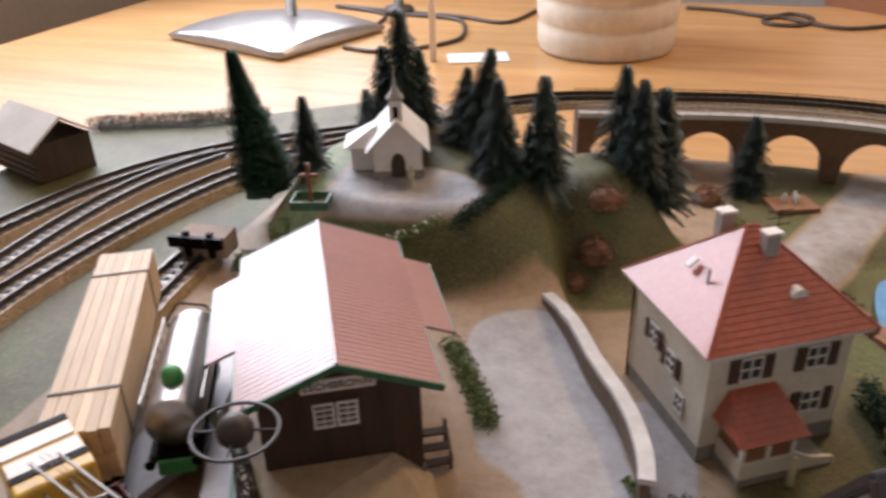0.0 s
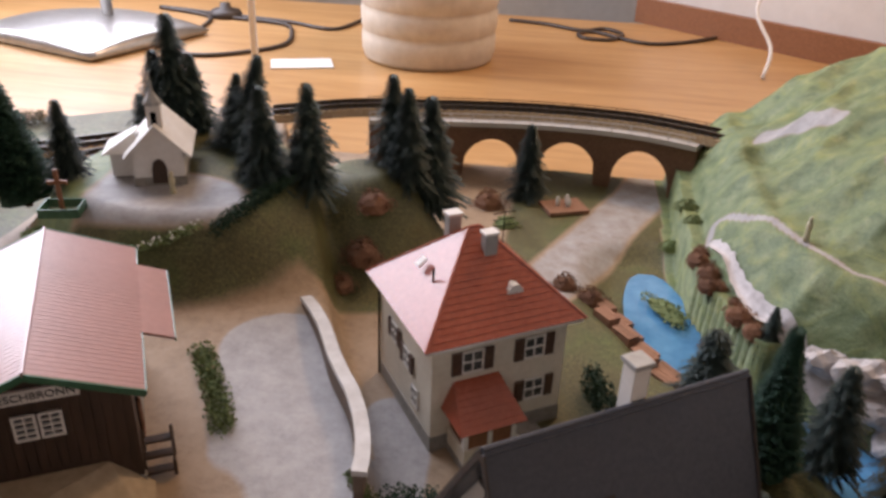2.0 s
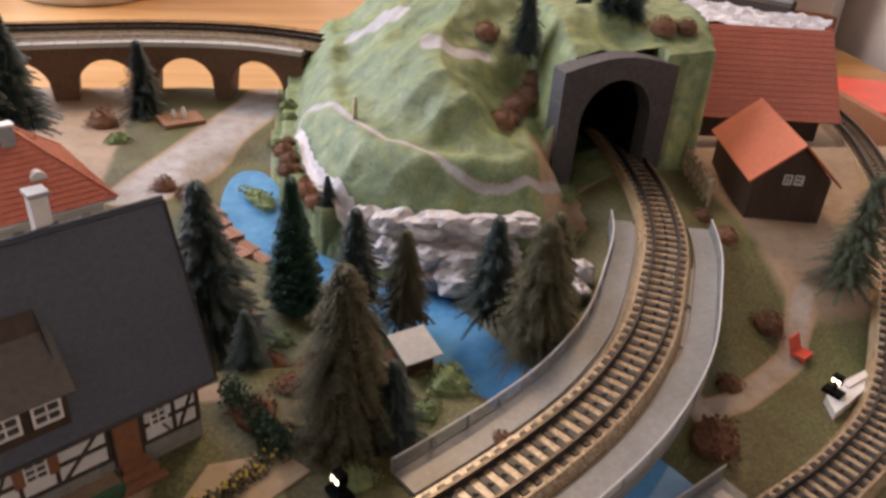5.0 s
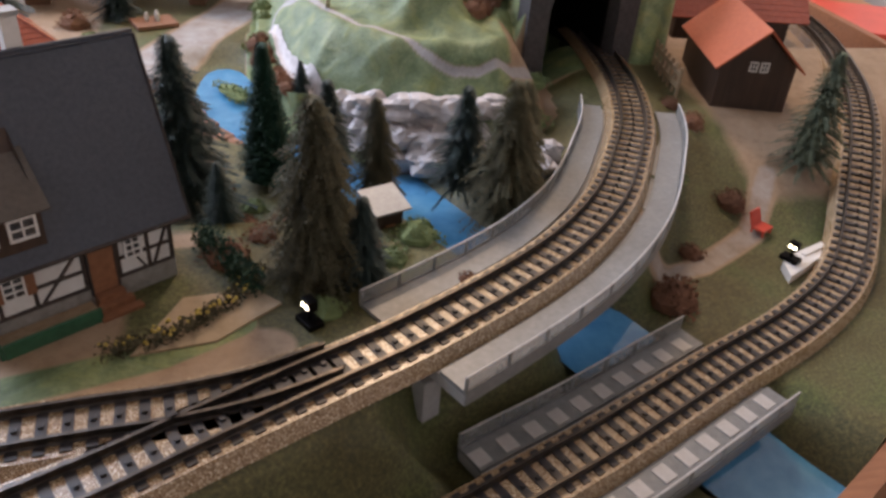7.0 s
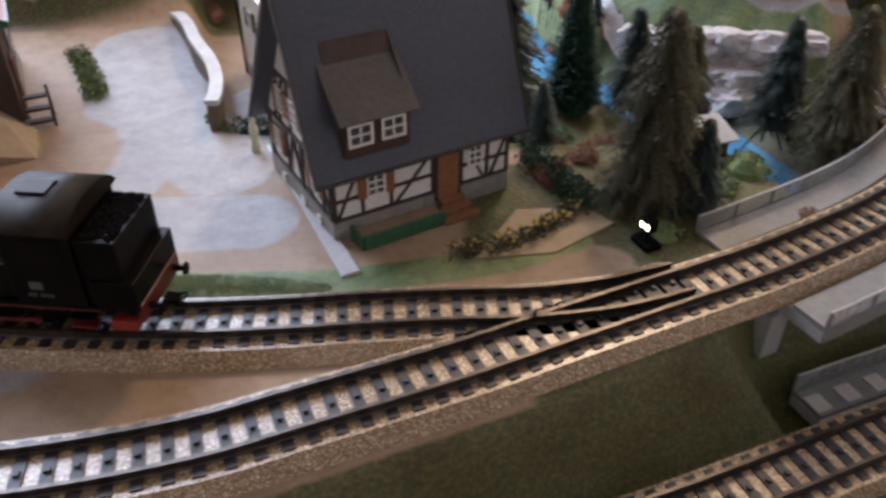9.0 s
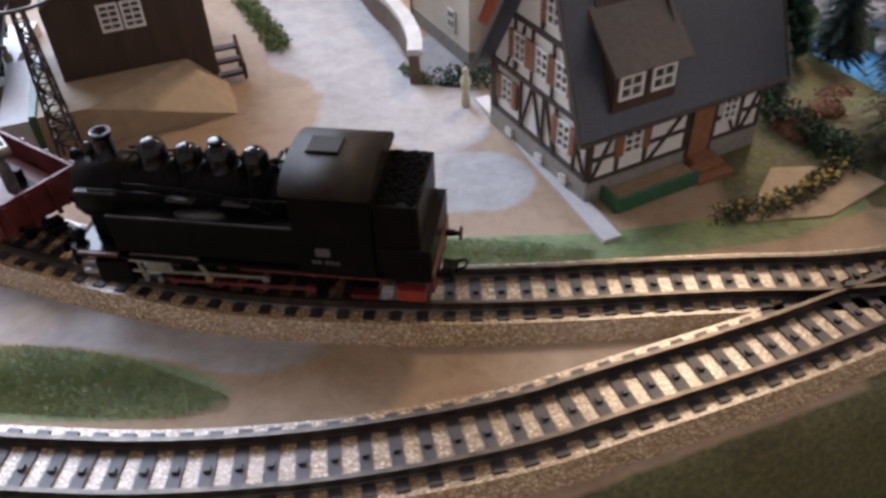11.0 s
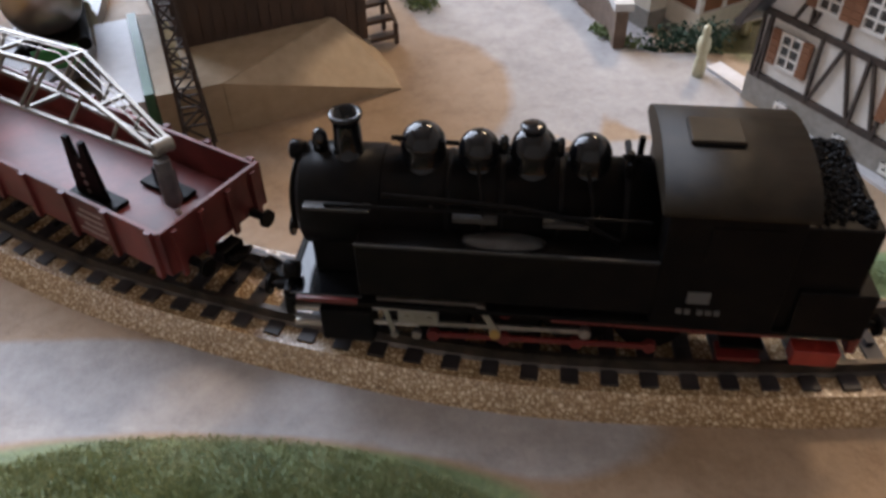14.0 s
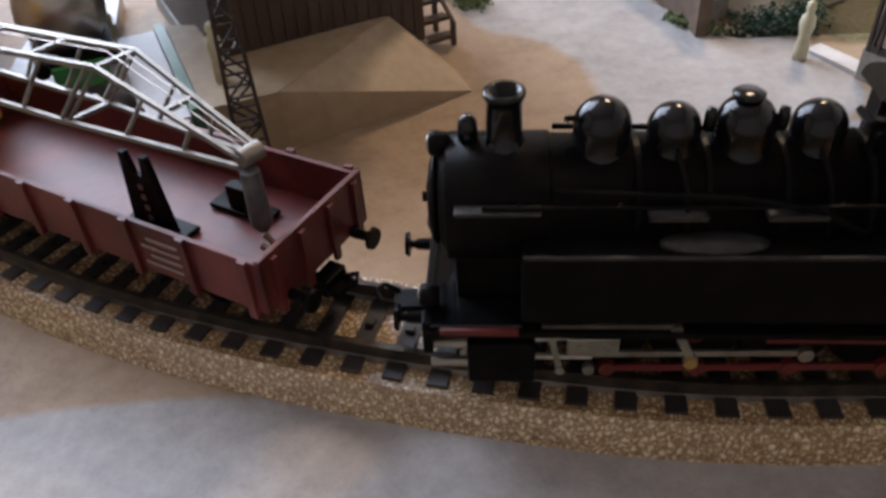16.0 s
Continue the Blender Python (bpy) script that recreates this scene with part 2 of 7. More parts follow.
def ground_paint():
    """Scatter grass, grey roads, brown earth and pale rock; where each lies is stored in the mesh."""
    m, nt, b = nodes_of("ground_paint")
    tc = nt.nodes.new("ShaderNodeTexCoord")
    zone = nt.nodes.new("ShaderNodeAttribute")
    zone.attribute_name = "zone"
    sep = nt.nodes.new("ShaderNodeSeparateColor")
    nt.links.new(zone.outputs["Color"], sep.inputs[0])
    fine = add(nt, "ShaderNodeTexNoise", Scale=520.0, Detail=5.0, Roughness=0.75)
    mid = add(nt, "ShaderNodeTexNoise", Scale=70.0, Detail=7.0, Roughness=0.6)
    big = add(nt, "ShaderNodeTexNoise", Scale=22.0, Detail=3.0)
    for n in (fine, mid, big):
        nt.links.new(tc.outputs["Object"], n.inputs["Vector"])
    mottle = add(nt, "ShaderNodeTexNoise", Scale=210.0, Detail=6.0, Roughness=0.8)
    nt.links.new(tc.outputs["Object"], mottle.inputs["Vector"])
    blend = nt.nodes.new("ShaderNodeMath")
    blend.operation = "MULTIPLY_ADD"
    blend.inputs[1].default_value = 0.5
    half = nt.nodes.new("ShaderNodeMath")
    half.operation = "MULTIPLY"
    half.inputs[1].default_value = 0.5
    nt.links.new(mid.outputs[0], half.inputs[0])
    nt.links.new(mottle.outputs[0], blend.inputs[0])
    nt.links.new(half.outputs[0], blend.inputs[2])
    earth = ramp_of(nt, blend.outputs[0], [(0.34, (0.22, 0.145, 0.085)), (0.5, (0.31, 0.215, 0.135)), (0.66, (0.37, 0.265, 0.175))])
    grey = ramp_of(nt, blend.outputs[0], [(0.34, (0.245, 0.23, 0.225)), (0.5, (0.33, 0.312, 0.305)), (0.66, (0.41, 0.39, 0.38))])
    g1 = ramp_of(nt, fine.outputs[0], [(0.3, (0.033, 0.033, 0.011)), (0.5, (0.085, 0.082, 0.026)), (0.7, (0.18, 0.162, 0.058))])
    g2 = ramp_of(nt, big.outputs[0], [(0.3, (0.65, 0.55, 0.35)), (0.55, (1.0, 1.0, 1.0)), (0.7, (0.8, 1.1, 0.8))])
    grass = nt.nodes.new("ShaderNodeMix")
    grass.data_type, grass.blend_type = "RGBA", "MULTIPLY"
    grass.inputs[0].default_value = 0.8
    nt.links.new(g1.outputs[0], grass.inputs[6])
    nt.links.new(g2.outputs[0], grass.inputs[7])
    light = ramp_of(nt, mid.outputs[0], [(0.3, (0.095, 0.14, 0.06)), (0.5, (0.15, 0.20, 0.09)), (0.72, (0.225, 0.26, 0.13))])
    moss = nt.nodes.new("ShaderNodeMix")
    moss.data_type, moss.blend_type = "RGBA", "MULTIPLY"
    moss.inputs[0].default_value = 0.9
    patchy = add(nt, "ShaderNodeTexNoise", Scale=38.0, Detail=5.0, Roughness=0.7, Distortion=0.8)
    nt.links.new(tc.outputs["Object"], patchy.inputs["Vector"])
    m2 = ramp_of(nt, patchy.outputs[0], [(0.32, (0.55, 0.62, 0.5)), (0.5, (1.0, 1.0, 1.0)), (0.66, (1.35, 1.2, 0.85))])
    nt.links.new(light.outputs[0], moss.inputs[6])
    nt.links.new(m2.outputs[0], moss.inputs[7])
    speck = nt.nodes.new("ShaderNodeMix")
    speck.data_type, speck.blend_type = "RGBA", "MULTIPLY"
    speck.inputs[0].default_value = 0.7
    m3 = ramp_of(nt, fine.outputs[0], [(0.3, (0.6, 0.62, 0.6)), (0.6, (1.12, 1.12, 1.1))])
    nt.links.new(moss.outputs[2], speck.inputs[6])
    nt.links.new(m3.outputs[0], speck.inputs[7])
    out = earth.outputs[0]
    for chan, col in ((1, grey.outputs[0]), (0, grass.outputs[2]), (2, speck.outputs[2])):
        edge = nt.nodes.new("ShaderNodeMath")
        edge.operation = "MULTIPLY_ADD"
        edge.inputs[1].default_value, edge.inputs[2].default_value = 0.35, -0.175
        nt.links.new(mid.outputs[0], edge.inputs[0])
        s = nt.nodes.new("ShaderNodeMath")
        nt.links.new(edge.outputs[0], s.inputs[0])
        nt.links.new(sep.outputs[chan], s.inputs[1])
        mr = add(nt, "ShaderNodeMapRange")
        mr.inputs[1].default_value, mr.inputs[2].default_value = 0.35, 0.65
        nt.links.new(s.outputs[0], mr.inputs[0])
        mx = nt.nodes.new("ShaderNodeMix")
        mx.data_type = "RGBA"
        nt.links.new(mr.outputs[0], mx.inputs[0])
        nt.links.new(out, mx.inputs[6])
        nt.links.new(col, mx.inputs[7])
        out = mx.outputs[2]
    nt.links.new(out, b.inputs["Base Color"])
    b.inputs["Roughness"].default_value = 0.6
    bp = add(nt, "ShaderNodeBump", Strength=0.5, Distance=0.0008)
    nt.links.new(fine.outputs[0], bp.inputs["Height"])
    bp2 = add(nt, "ShaderNodeBump", Strength=0.6, Distance=0.003)
    rough_zone = nt.nodes.new("ShaderNodeMath")
    rough_zone.operation = "MULTIPLY"
    nt.links.new(patchy.outputs[0], rough_zone.inputs[0])
    nt.links.new(sep.outputs[2], rough_zone.inputs[1])
    nt.links.new(rough_zone.outputs[0], bp2.inputs["Height"])
    nt.links.new(bp.outputs[0], bp2.inputs["Normal"])
    nt.links.new(bp2.outputs[0], b.inputs["Normal"])
    return m


M_TABLE = table_wood()
M_BALLAST = ballast_print()
M_GROUND = ground_paint()
M_RAIL = paint("rail_steel", [(0.05, 0.045, 0.04), (0.12, 0.10, 0.085)], rough=0.35, metal=0.8, bump=0.05)
M_SLEEPER = paint("sleeper_black", [(0.012, 0.010, 0.012), (0.03, 0.025, 0.025)], rough=0.45, random=0.3)
M_BED = paint("track_deck_grey", [(0.40, 0.385, 0.37), (0.55, 0.53, 0.50)], grain=900, rough=0.4, bump=0.2)
M_RED_TILE = paint("red_roof_tiles", [(0.34, 0.075, 0.04), (0.44, 0.11, 0.06)], rough=0.26, bump=0.08, spec=0.8)
M_PINK_ROOF = paint("faded_red_roof", [(0.36, 0.18, 0.16), (0.43, 0.225, 0.20)], rough=0.3, bump=0.04, spec=1.0)
M_PINK_ROOF.node_tree.nodes["Principled BSDF"].inputs["Coat Weight"].default_value = 0.6
M_PINK_ROOF.node_tree.nodes["Principled BSDF"].inputs["Coat Roughness"].default_value = 0.42
M_DORMER = paint("grey_brown_roof", [(0.07, 0.06, 0.05), (0.11, 0.092, 0.078)], grain=400, rough=0.5)
M_SLATE = paint("slate_roof", [(0.043, 0.049, 0.064), (0.070, 0.078, 0.098)], grain=500, rough=0.38, bump=0.2)
M_PLASTER = paint("cream_plaster", [(0.62, 0.57, 0.47), (0.72, 0.67, 0.57)], rough=0.6, bump=0.1)
M_WHITE = paint("white_plastic", [(0.72, 0.70, 0.66), (0.80, 0.78, 0.75)], rough=0.45, bump=0.05)
M_STONE = paint("grey_plinth", [(0.20, 0.19, 0.17), (0.32, 0.30, 0.27)], rough=0.7, bump=0.3)
M_BROWN = paint("dark_brown_boards", [(0.035, 0.020, 0.013), (0.07, 0.04, 0.026)], rough=0.55, stretch=(1, 1, 0.1))
M_TIMBER = paint("timber_beam", [(0.03, 0.022, 0.018), (0.07, 0.05, 0.04)], rough=0.6)
M_SHUTTER = paint("brown_shutter", [(0.20, 0.085, 0.04), (0.29, 0.13, 0.065)], rough=0.5)
M_DARK_SHUTTER = paint("dark_shutter", [(0.06, 0.03, 0.02), (0.11, 0.06, 0.04)], rough=0.5)
M_GREEN_TRIM = paint("green_trim", [(0.02, 0.09, 0.045), (0.04, 0.14, 0.075)], rough=0.4)
M_PANE = paint("window_pane", [(0.04, 0.045, 0.05), (0.10, 0.10, 0.10)], rough=0.12, bump=0)
M_BRICK = paint("viaduct_brick", [(0.12, 0.06, 0.035), (0.21, 0.115, 0.07)], grain=450, rough=0.75, bump=0.3)
M_GREY = paint("grey_plastic", [(0.30, 0.30, 0.29), (0.40, 0.40, 0.385)], rough=0.4, bump=0.05)
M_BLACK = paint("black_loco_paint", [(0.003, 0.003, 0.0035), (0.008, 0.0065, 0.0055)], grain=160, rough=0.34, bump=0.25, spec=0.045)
# Edge highlights on worn paint are put into this lighter grey.
M_WORN_GLINT = paint("worn_edge_glint", [(0.008, 0.008, 0.008), (0.05, 0.047, 0.044)], grain=260, rough=0.4, spec=0.3, metal=0.1, bump=0.1)
M_GLOSS_BLACK = paint("gloss_black", [(0.003, 0.003, 0.0035), (0.007, 0.007, 0.0075)], rough=0.12, bump=0, spec=0.28)
M_RUNNING_RED = paint("running_gear_red", [(0.07, 0.007, 0.006), (0.12, 0.012, 0.010)], rough=0.4)
M_METAL = paint("bright_metal", [(0.24, 0.22, 0.19), (0.42, 0.39, 0.35)], grain=220, rough=0.36, metal=0.9, bump=0.05)
M_WAGON = paint("red_brown_wagon", [(0.07, 0.013, 0.012), (0.105, 0.020, 0.018), (0.15, 0.034, 0.029)], grain=75, coarse=40, dirt=0.75, spec=0.3, rough=0.44, bump=0.25)
M_YELLOW = paint("yellow_plastic", [(0.62, 0.36, 0.05), (0.72, 0.44, 0.08)], rough=0.35)
M_LUMBER = paint("pale_lumber", [(0.55, 0.40, 0.25), (0.68, 0.53, 0.36)], rough=0.6, random=0.12, stretch=(0.2, 3, 3))
M_NEEDLE = paint("dark_fir_needles", [(0.018, 0.032, 0.030), (0.040, 0.066, 0.058), (0.09, 0.12, 0.10)], grain=1500, rough=0.55, random=0.25)
M_NEEDLE_GREEN = paint("green_fir_needles", [(0.008, 0.040, 0.022), (0.018, 0.075, 0.042)], grain=1500, rough=0.7)
M_NEEDLE_OLIVE = paint("olive_fir_needles", [(0.045, 0.042, 0.018), (0.10, 0.09, 0.045), (0.18, 0.16, 0.09)], grain=1500, rough=0.8, random=0.2)
M_NEEDLE_PALE = paint("grey_green_needles", [(0.045, 0.06, 0.03), (0.10, 0.12, 0.07), (0.20, 0.21, 0.14)], grain=1500, rough=0.8)
M_BARK = paint("tree_bark", [(0.05, 0.03, 0.02), (0.10, 0.065, 0.04)], rough=0.8)
M_RUST_MOSS = paint("rust_moss", [(0.09, 0.04, 0.02), (0.19, 0.09, 0.05), (0.28, 0.15, 0.09)], grain=1200, rough=0.9, random=0.3)
M_GREEN_MOSS = paint("green_moss", [(0.10, 0.14, 0.05), (0.22, 0.28, 0.12)], grain=1200, rough=0.9, random=0.2)
M_PALE_MOSS = paint("pale_moss", [(0.25, 0.19, 0.15), (0.42, 0.34, 0.29)], grain=1200, rough=0.9)
M_HEDGE = paint("dark_hedge", [(0.008, 0.03, 0.014), (0.02, 0.06, 0.03)], grain=1500, rough=0.8)
M_ROCK = paint("pale_rock", [(0.42, 0.39, 0.38), (0.62, 0.58, 0.58)], grain=150, rough=0.6, bump=0.6, depth=0.002)
M_PORTAL = paint("tunnel_portal_stone", [(0.045, 0.042, 0.042), (0.09, 0.085, 0.085)], grain=300, rough=0.8, bump=0.4)
M_WATER = paint("blue_water", [(0.06, 0.22, 0.42), (0.12, 0.34, 0.56)], grain=60, rough=0.08, bump=0.1, dirt=0.1)
M_SILVER = paint("silver_lamp_base", [(0.42, 0.41, 0.40), (0.50, 0.49, 0.48)], grain=100, rough=0.3, metal=0.85, bump=0.02)
M_CORD = paint("black_cord", [(0.03, 0.02, 0.015), (0.06, 0.04, 0.03)], rough=0.5)
M_ROOM = paint("dull_room_wall", [(0.52, 0.48, 0.43), (0.58, 0.54, 0.49)], grain=40, rough=0.9, coarse=2)
M_WALL = paint("room_wall", [(0.66, 0.63, 0.58), (0.72, 0.69, 0.64)], grain=40, rough=0.8, coarse=2)
M_DARKWOOD = paint("red_brown_wood", [(0.22, 0.085, 0.035), (0.32, 0.135, 0.06)], grain=40, rough=0.45, stretch=(1, 8, 8))
M_REDBOX = paint("red_card", [(0.60, 0.07, 0.04), (0.70, 0.11, 0.07)], rough=0.35)
M_CREAM = paint("cream_pot_glaze", [(0.62, 0.55, 0.45), (0.70, 0.63, 0.53)], grain=60, rough=0.5, bump=0.1)
M_FIGURE = paint("figure_paint", [(0.45, 0.42, 0.25), (0.62, 0.58, 0.42)], grain=400, rough=0.5)
M_LAMP_GLOW = lit("lantern_glow", (1.0, 0.85, 0.55), 12.0)

# ---- room and table ----
TABLE_Z = -125.0
bm = box(new_bm(), -1350, 1450, -450, 2250, TABLE_Z - 30, TABLE_Z, 3)
table = thing("table", "large honey-coloured wooden table with fine grain", "table")
part("tabletop", bm, M_TABLE, table)
for x in (-1270, 1370):
    for y in (-370, 2170):
        part("leg", box(new_bm(), x - 45, x + 45, y - 45, y + 45, -900, TABLE_Z - 30.5, 3), M_TABLE, table)
for name, b in (("wall_west", (-1960, -1900, -1500, 2800, -900, 2000)), ("wall_north", (-1960, 1560, 2720, 2800, -900, 2000)),
                ("wall_east", (1500, 1560, -1500, 2800, -900, 2000)), ("wall_south", (-1960, 1560, -1500, -1440, -900, 2000))):
    whole(name, box(new_bm(), *b), M_ROOM, "plain pale painted room wall", "wall", kind="structure")
whole("ceiling", box(new_bm(), -1960, 1560, -1500, 2800, 2000, 2040), M_ROOM, "plain pale ceiling", "ceiling", kind="structure")
whole("floor", box(new_bm(), -1960, 1560, -1500, 2800, -940, -900), M_DARKWOOD, "brown wooden floor under the table", "floor", kind="structure")

# ---- the land ----
TRACK_A = [(-150, 520), (-142, 440), (-124, 372), (-92, 315), (-54, 277), (-20, 254), (14, 237), (44, 226), (70, 218.5), (93, 213), (127, 207), (158, 205), (200, 206), (239, 210), (276, 215.5), (310, 220), (339, 223), (370, 230), (402, 243)]
TRACK_B = [(-110, 152), (-60, 140), (0, 129.5), (45, 127), (90, 127), (134, 129), (182, 137), (229, 151), (262, 166), (312, 190), (349, 210), (392, 233), (440, 259), (498, 297), (537, 330), (572, 371), (603, 424), (627, 473), (645, 535), (653, 590), (658, 650), (660, 690)]
TRACK_C = [(240, 96, -47), (320, 134, -47), (381, 162, -47), (410, 175, -47), (481, 209, -47), (524, 229, -47), (600, 268, -47), (670, 303, -47), (728, 345, -45), (780, 412, -34), (835, 500, -12), (880, 590, -7), (922, 710, -7), (945, 890, -7)]
RIVER = [(337, 700), (343, 640), (362, 565), (430, 515), (468, 440), (500, 375), (532, 325), (575, 262), (615, 208), (665, 140), (700, 95)]
HILL_FOOT = [(372, 905), (372, 850), (366, 750), (364, 640), (390, 555), (444, 508), (506, 490), (554, 485), (594, 530), (600, 580), (712, 608), (728, 680), (735, 800), (720, 905)]
PATH_LINE = [(379, 688), (384, 706), (392, 700), (402, 670), (412, 642), (423, 612), (444, 574), (464, 559), (476, 547), (485, 537), (495, 529), (508, 523), (525, 521), (551, 527), (580, 550)]
ROCK_A = [(436, 812), (458, 800), (478, 774)]
ROCK_B = [(487, 664), (506, 650), (532, 664)]


def inside(x, y, poly):
    odd = False
    j = len(poly) - 1
    for i in range(len(poly)):
        (xi, yi), (xj, yj) = poly[i], poly[j]
        if (yi > y) != (yj > y) and x < (xj - xi) * (y - yi) / (yj - yi) + xi:
            odd = not odd
        j = i
    return odd


def wobble(x, y, size, amount):
    return amount * noise.noise(Vector((x / size, y / size, 3.1)))


def in_tunnel(x, y):
    """True on the strip of ground inside the tunnel."""
    u, v = 0.982 * (x - 634) + 0.191 * (y - 602), -0.191 * (x - 634) + 0.982 * (y - 602)
    return -50 < u < 32 and -9 < v < 104


def embankment(x, y):
    """0 behind the main line, 1 at the foot of the slope in front of it."""
    if x < 150 or y > 640:
        return 0.0
    best, out = 1e9, 0.0
    for (ax, ay), (bx, by) in zip(TRACK_B, TRACK_B[1:]):
        dx, dy = bx - ax, by - ay
        t = min(1.0, max(0.0, ((x - ax) * dx + (y - ay) * dy) / (dx * dx + dy * dy)))
        d = math.hypot(x - ax - t * dx, y - ay - t * dy)
        if d < best:
            best, out = d, (x - ax) * dy - (y - ay) * dx
    if out <= 0:
        return 0.0
    return smooth01(19, 43, best) * smooth01(150, 260, x) * (1 - smooth01(560, 640, y))


def low_level(y):
    """Height of the front level, which climbs towards the farm."""
    return -40 + 40 * smooth01(372, 525, y)


def land(x, y, cover=False):
    """Height of the layout's ground, or of the hill over the tunnel."""
    z = 7.0
    # lower ground round the villa and behind it
    low = smooth01(0, 14, x - (172 - 0.42 * (y - 378)) - 4) * smooth01(364, 384, y) if y > 340 else 0.0
    if y > 500:
        low = max(low, smooth01(118, 150, x))
    low *= 1 - smooth01(560, 640, x) * (1 - smooth01(640, 700, y))
    deep = -17 - 15 * smooth01(560, 660, y)
    z = z + (deep - z) * low
    # the lower front level beyond the main line's embankment
    z += (low_level(y) - z) * embankment(x, y)
    # the front track's bridge spans a hollow
    if 400 < x < 650 and y < 340:
        d, along = line_distance(x, y, [p[:2] for p in TRACK_C[3:7]])
        z = min(z, -50 + 40 * smooth01(37, 58, d) + 50 * (1 - smooth01(20, 62, along)) + 50 * smooth01(150, 185, along) + 200 * smooth01(52, 70, d))
    # garden behind the half-timbered house falls to the water
    d, along = line_distance(x, y, RIVER)
    bank = -44 - 30 * smooth01(446, 600, along)
    wide = 20 + 12 * math.exp(-((along - 60) / 60) ** 2)
    cut = 1 - smooth01(wide, wide + 34, d)
    z = z + (bank - z) * cut
    # mound of the chapel
    r = math.hypot((x + 12) / 118, (y - 600) / (92 if y < 600 else 130))
    top = 58 + 6 * smooth01(560, 660, y)
    m = 1 - smooth01(0.62, 1.12, r)
    r2 = math.hypot((x - 105) / 85, (y - 665) / 85)
    m2 = 1 - smooth01(0.2, 1.1, r2)
    z = max(z, z + (top - z) * m, z + (50 - z) * m2)
    # the hill over the tunnel
    if inside(x, y, HILL_FOOT) and (cover or not in_tunnel(x, y)):
        d, along = line_distance(x, y, HILL_FOOT)
        h = -28 + 38 * smooth01(0, 22, d) + 36 * smooth01(12, 50, d) + 40 * smooth01(52, 118, d) + 46 * smooth01(100, 200, d)
        h = max(h, (102 + 16 * smooth01(0, 60, y - 598)) * smooth01(560, 592, x)) if y > 600 + 0.19 * (x - 649) else h
        fold = 1 - abs(noise.noise(Vector(((x + 0.6 * y) / 62, (y - 0.5 * x) / 34, 7.7))))
        h += (wobble(x, y, 46, 6) + 11 * (fold - 0.75) + wobble(x, y, 17, 3.0)) * smooth01(4, 40, d) * (0.45 + 0.55 * smooth01(5, 24, line_distance(x, y, PATH_LINE)[0]))
        z = max(z, h)
    return z + wobble(x, y, 60, 1.2) * (1 if z > 12 or z < 2 else 0.25)


def near(x, y, line, half, soft=6.0):
    """1 on a strip round a line, 0 away from it."""
    return 1 - smooth01(half - soft, half + soft, line_distance(x, y, line)[0])


def blob(x, y, cx, cy, rx, ry, soft=0.2):
    return 1 - smooth01(1 - soft, 1 + soft, math.hypot((x - cx) / rx, (y - cy) / ry))


def zone(x, y):
    """How far the ground is dark grass, grey road and pale green."""
    if inside(x, y, HILL_FOOT) or (x < 560 and y > 500 and line_distance(x, y, HILL_FOOT)[0] < 10):
        grey = 0.8 * near(x, y, PATH_LINE, 2.9, 1.8)
        grey = max(grey, near(x, y, ROCK_A, 9, 5), near(x, y, ROCK_B, 8, 5))
        earth = smooth01(542, 562, x) * (1 - smooth01(575, 600, y))
        return 0.0, grey, (1.0 - grey) * (1 - earth)
    mound = max(blob(x, y, -12, 600, 108, 100), blob(x, y, 105, 650, 85, 92))
    yard = max(near(x, y, [(125, 300), (140, 360), (118, 430), (100, 480)], 36), near(x, y, [(130, 275), (215, 285)], 22), near(x, y, [(190, 330), (185, 350)], 26),
               near(x, y, [(186, 375), (185, 425), (172, 460)], 15))
    yard *= 1 - 0.8 * blob(x, y, 95, 330, 40, 50)
    grass = mound
    plaza = blob(x, y, -18, 566, 70, 36)
    grass *= 1 - plaza
    back = smooth01(205, 225, x) * smooth01(345, 365, y)
    grass = max(grass, 0.75 * back * (1 - mound), smooth01(215, 240, x - 0.6 * (150 - y)) * (1 - smooth01(-27, -21, y - (118 + 0.49 * (x - 205)) - 21)) * (1 if y < 250 else 0), smooth01(300, 325, x) * (1 - smooth01(335, 350, y)) * smooth01(215, 225, y), smooth01(330, 350, x) * (1 - smooth01(560, 600, y)))
    lane = near(x, y, [(250, 640), (290, 735), (342, 850), (360, 905)], 27)
    grass *= 1 - lane
    grass = max(grass, 1 - smooth01(-152, -138, x), 0.95 * (1 - smooth01(96, 104, y)) * smooth01(-500, -400, x))
    farm = smooth01(690, 730, x) * smooth01(400, 450, y)
    trail = near(x, y, [(560, 352), (592, 353), (640, 366), (694, 398), (730, 450)], 9, 4)
    grass *= (1 - 0.85 * farm) * (1 - trail)
    grass *= 1 - 0.9 * near(x, y, [(268, 205), (330, 238), (372, 262)], 14) * (1 if x < 390 else 0)
    strip = near(x, y, [(135, 240), (200, 236), (262, 243), (330, 262), (360, 280)], 9, 3)
    patch = blob(x, y, 74, 163, 68, 15, 0.25)
    left = (1 - smooth01(-70, -50, x)) * mound
    green = max(strip, patch, 0.8 * left)
    grey = max(yard, 0.75 * plaza, 0.6 * lane, 0.5 * trail, 0.9 * blob(x, y, 60, 185, 110, 22) * (1 - patch), 0.5 * blob(x, y, 0, 150, 120, 30) * (1 - patch))
    grey *= 1 - green
    grass *= 1 - max(green, 0.9 * yard)
    return grass, grey, green


def front_edge(x):
    """The front rim of the layout."""
    return 58.0 if x < 398 else 58 + 0.6 * (x - 398)


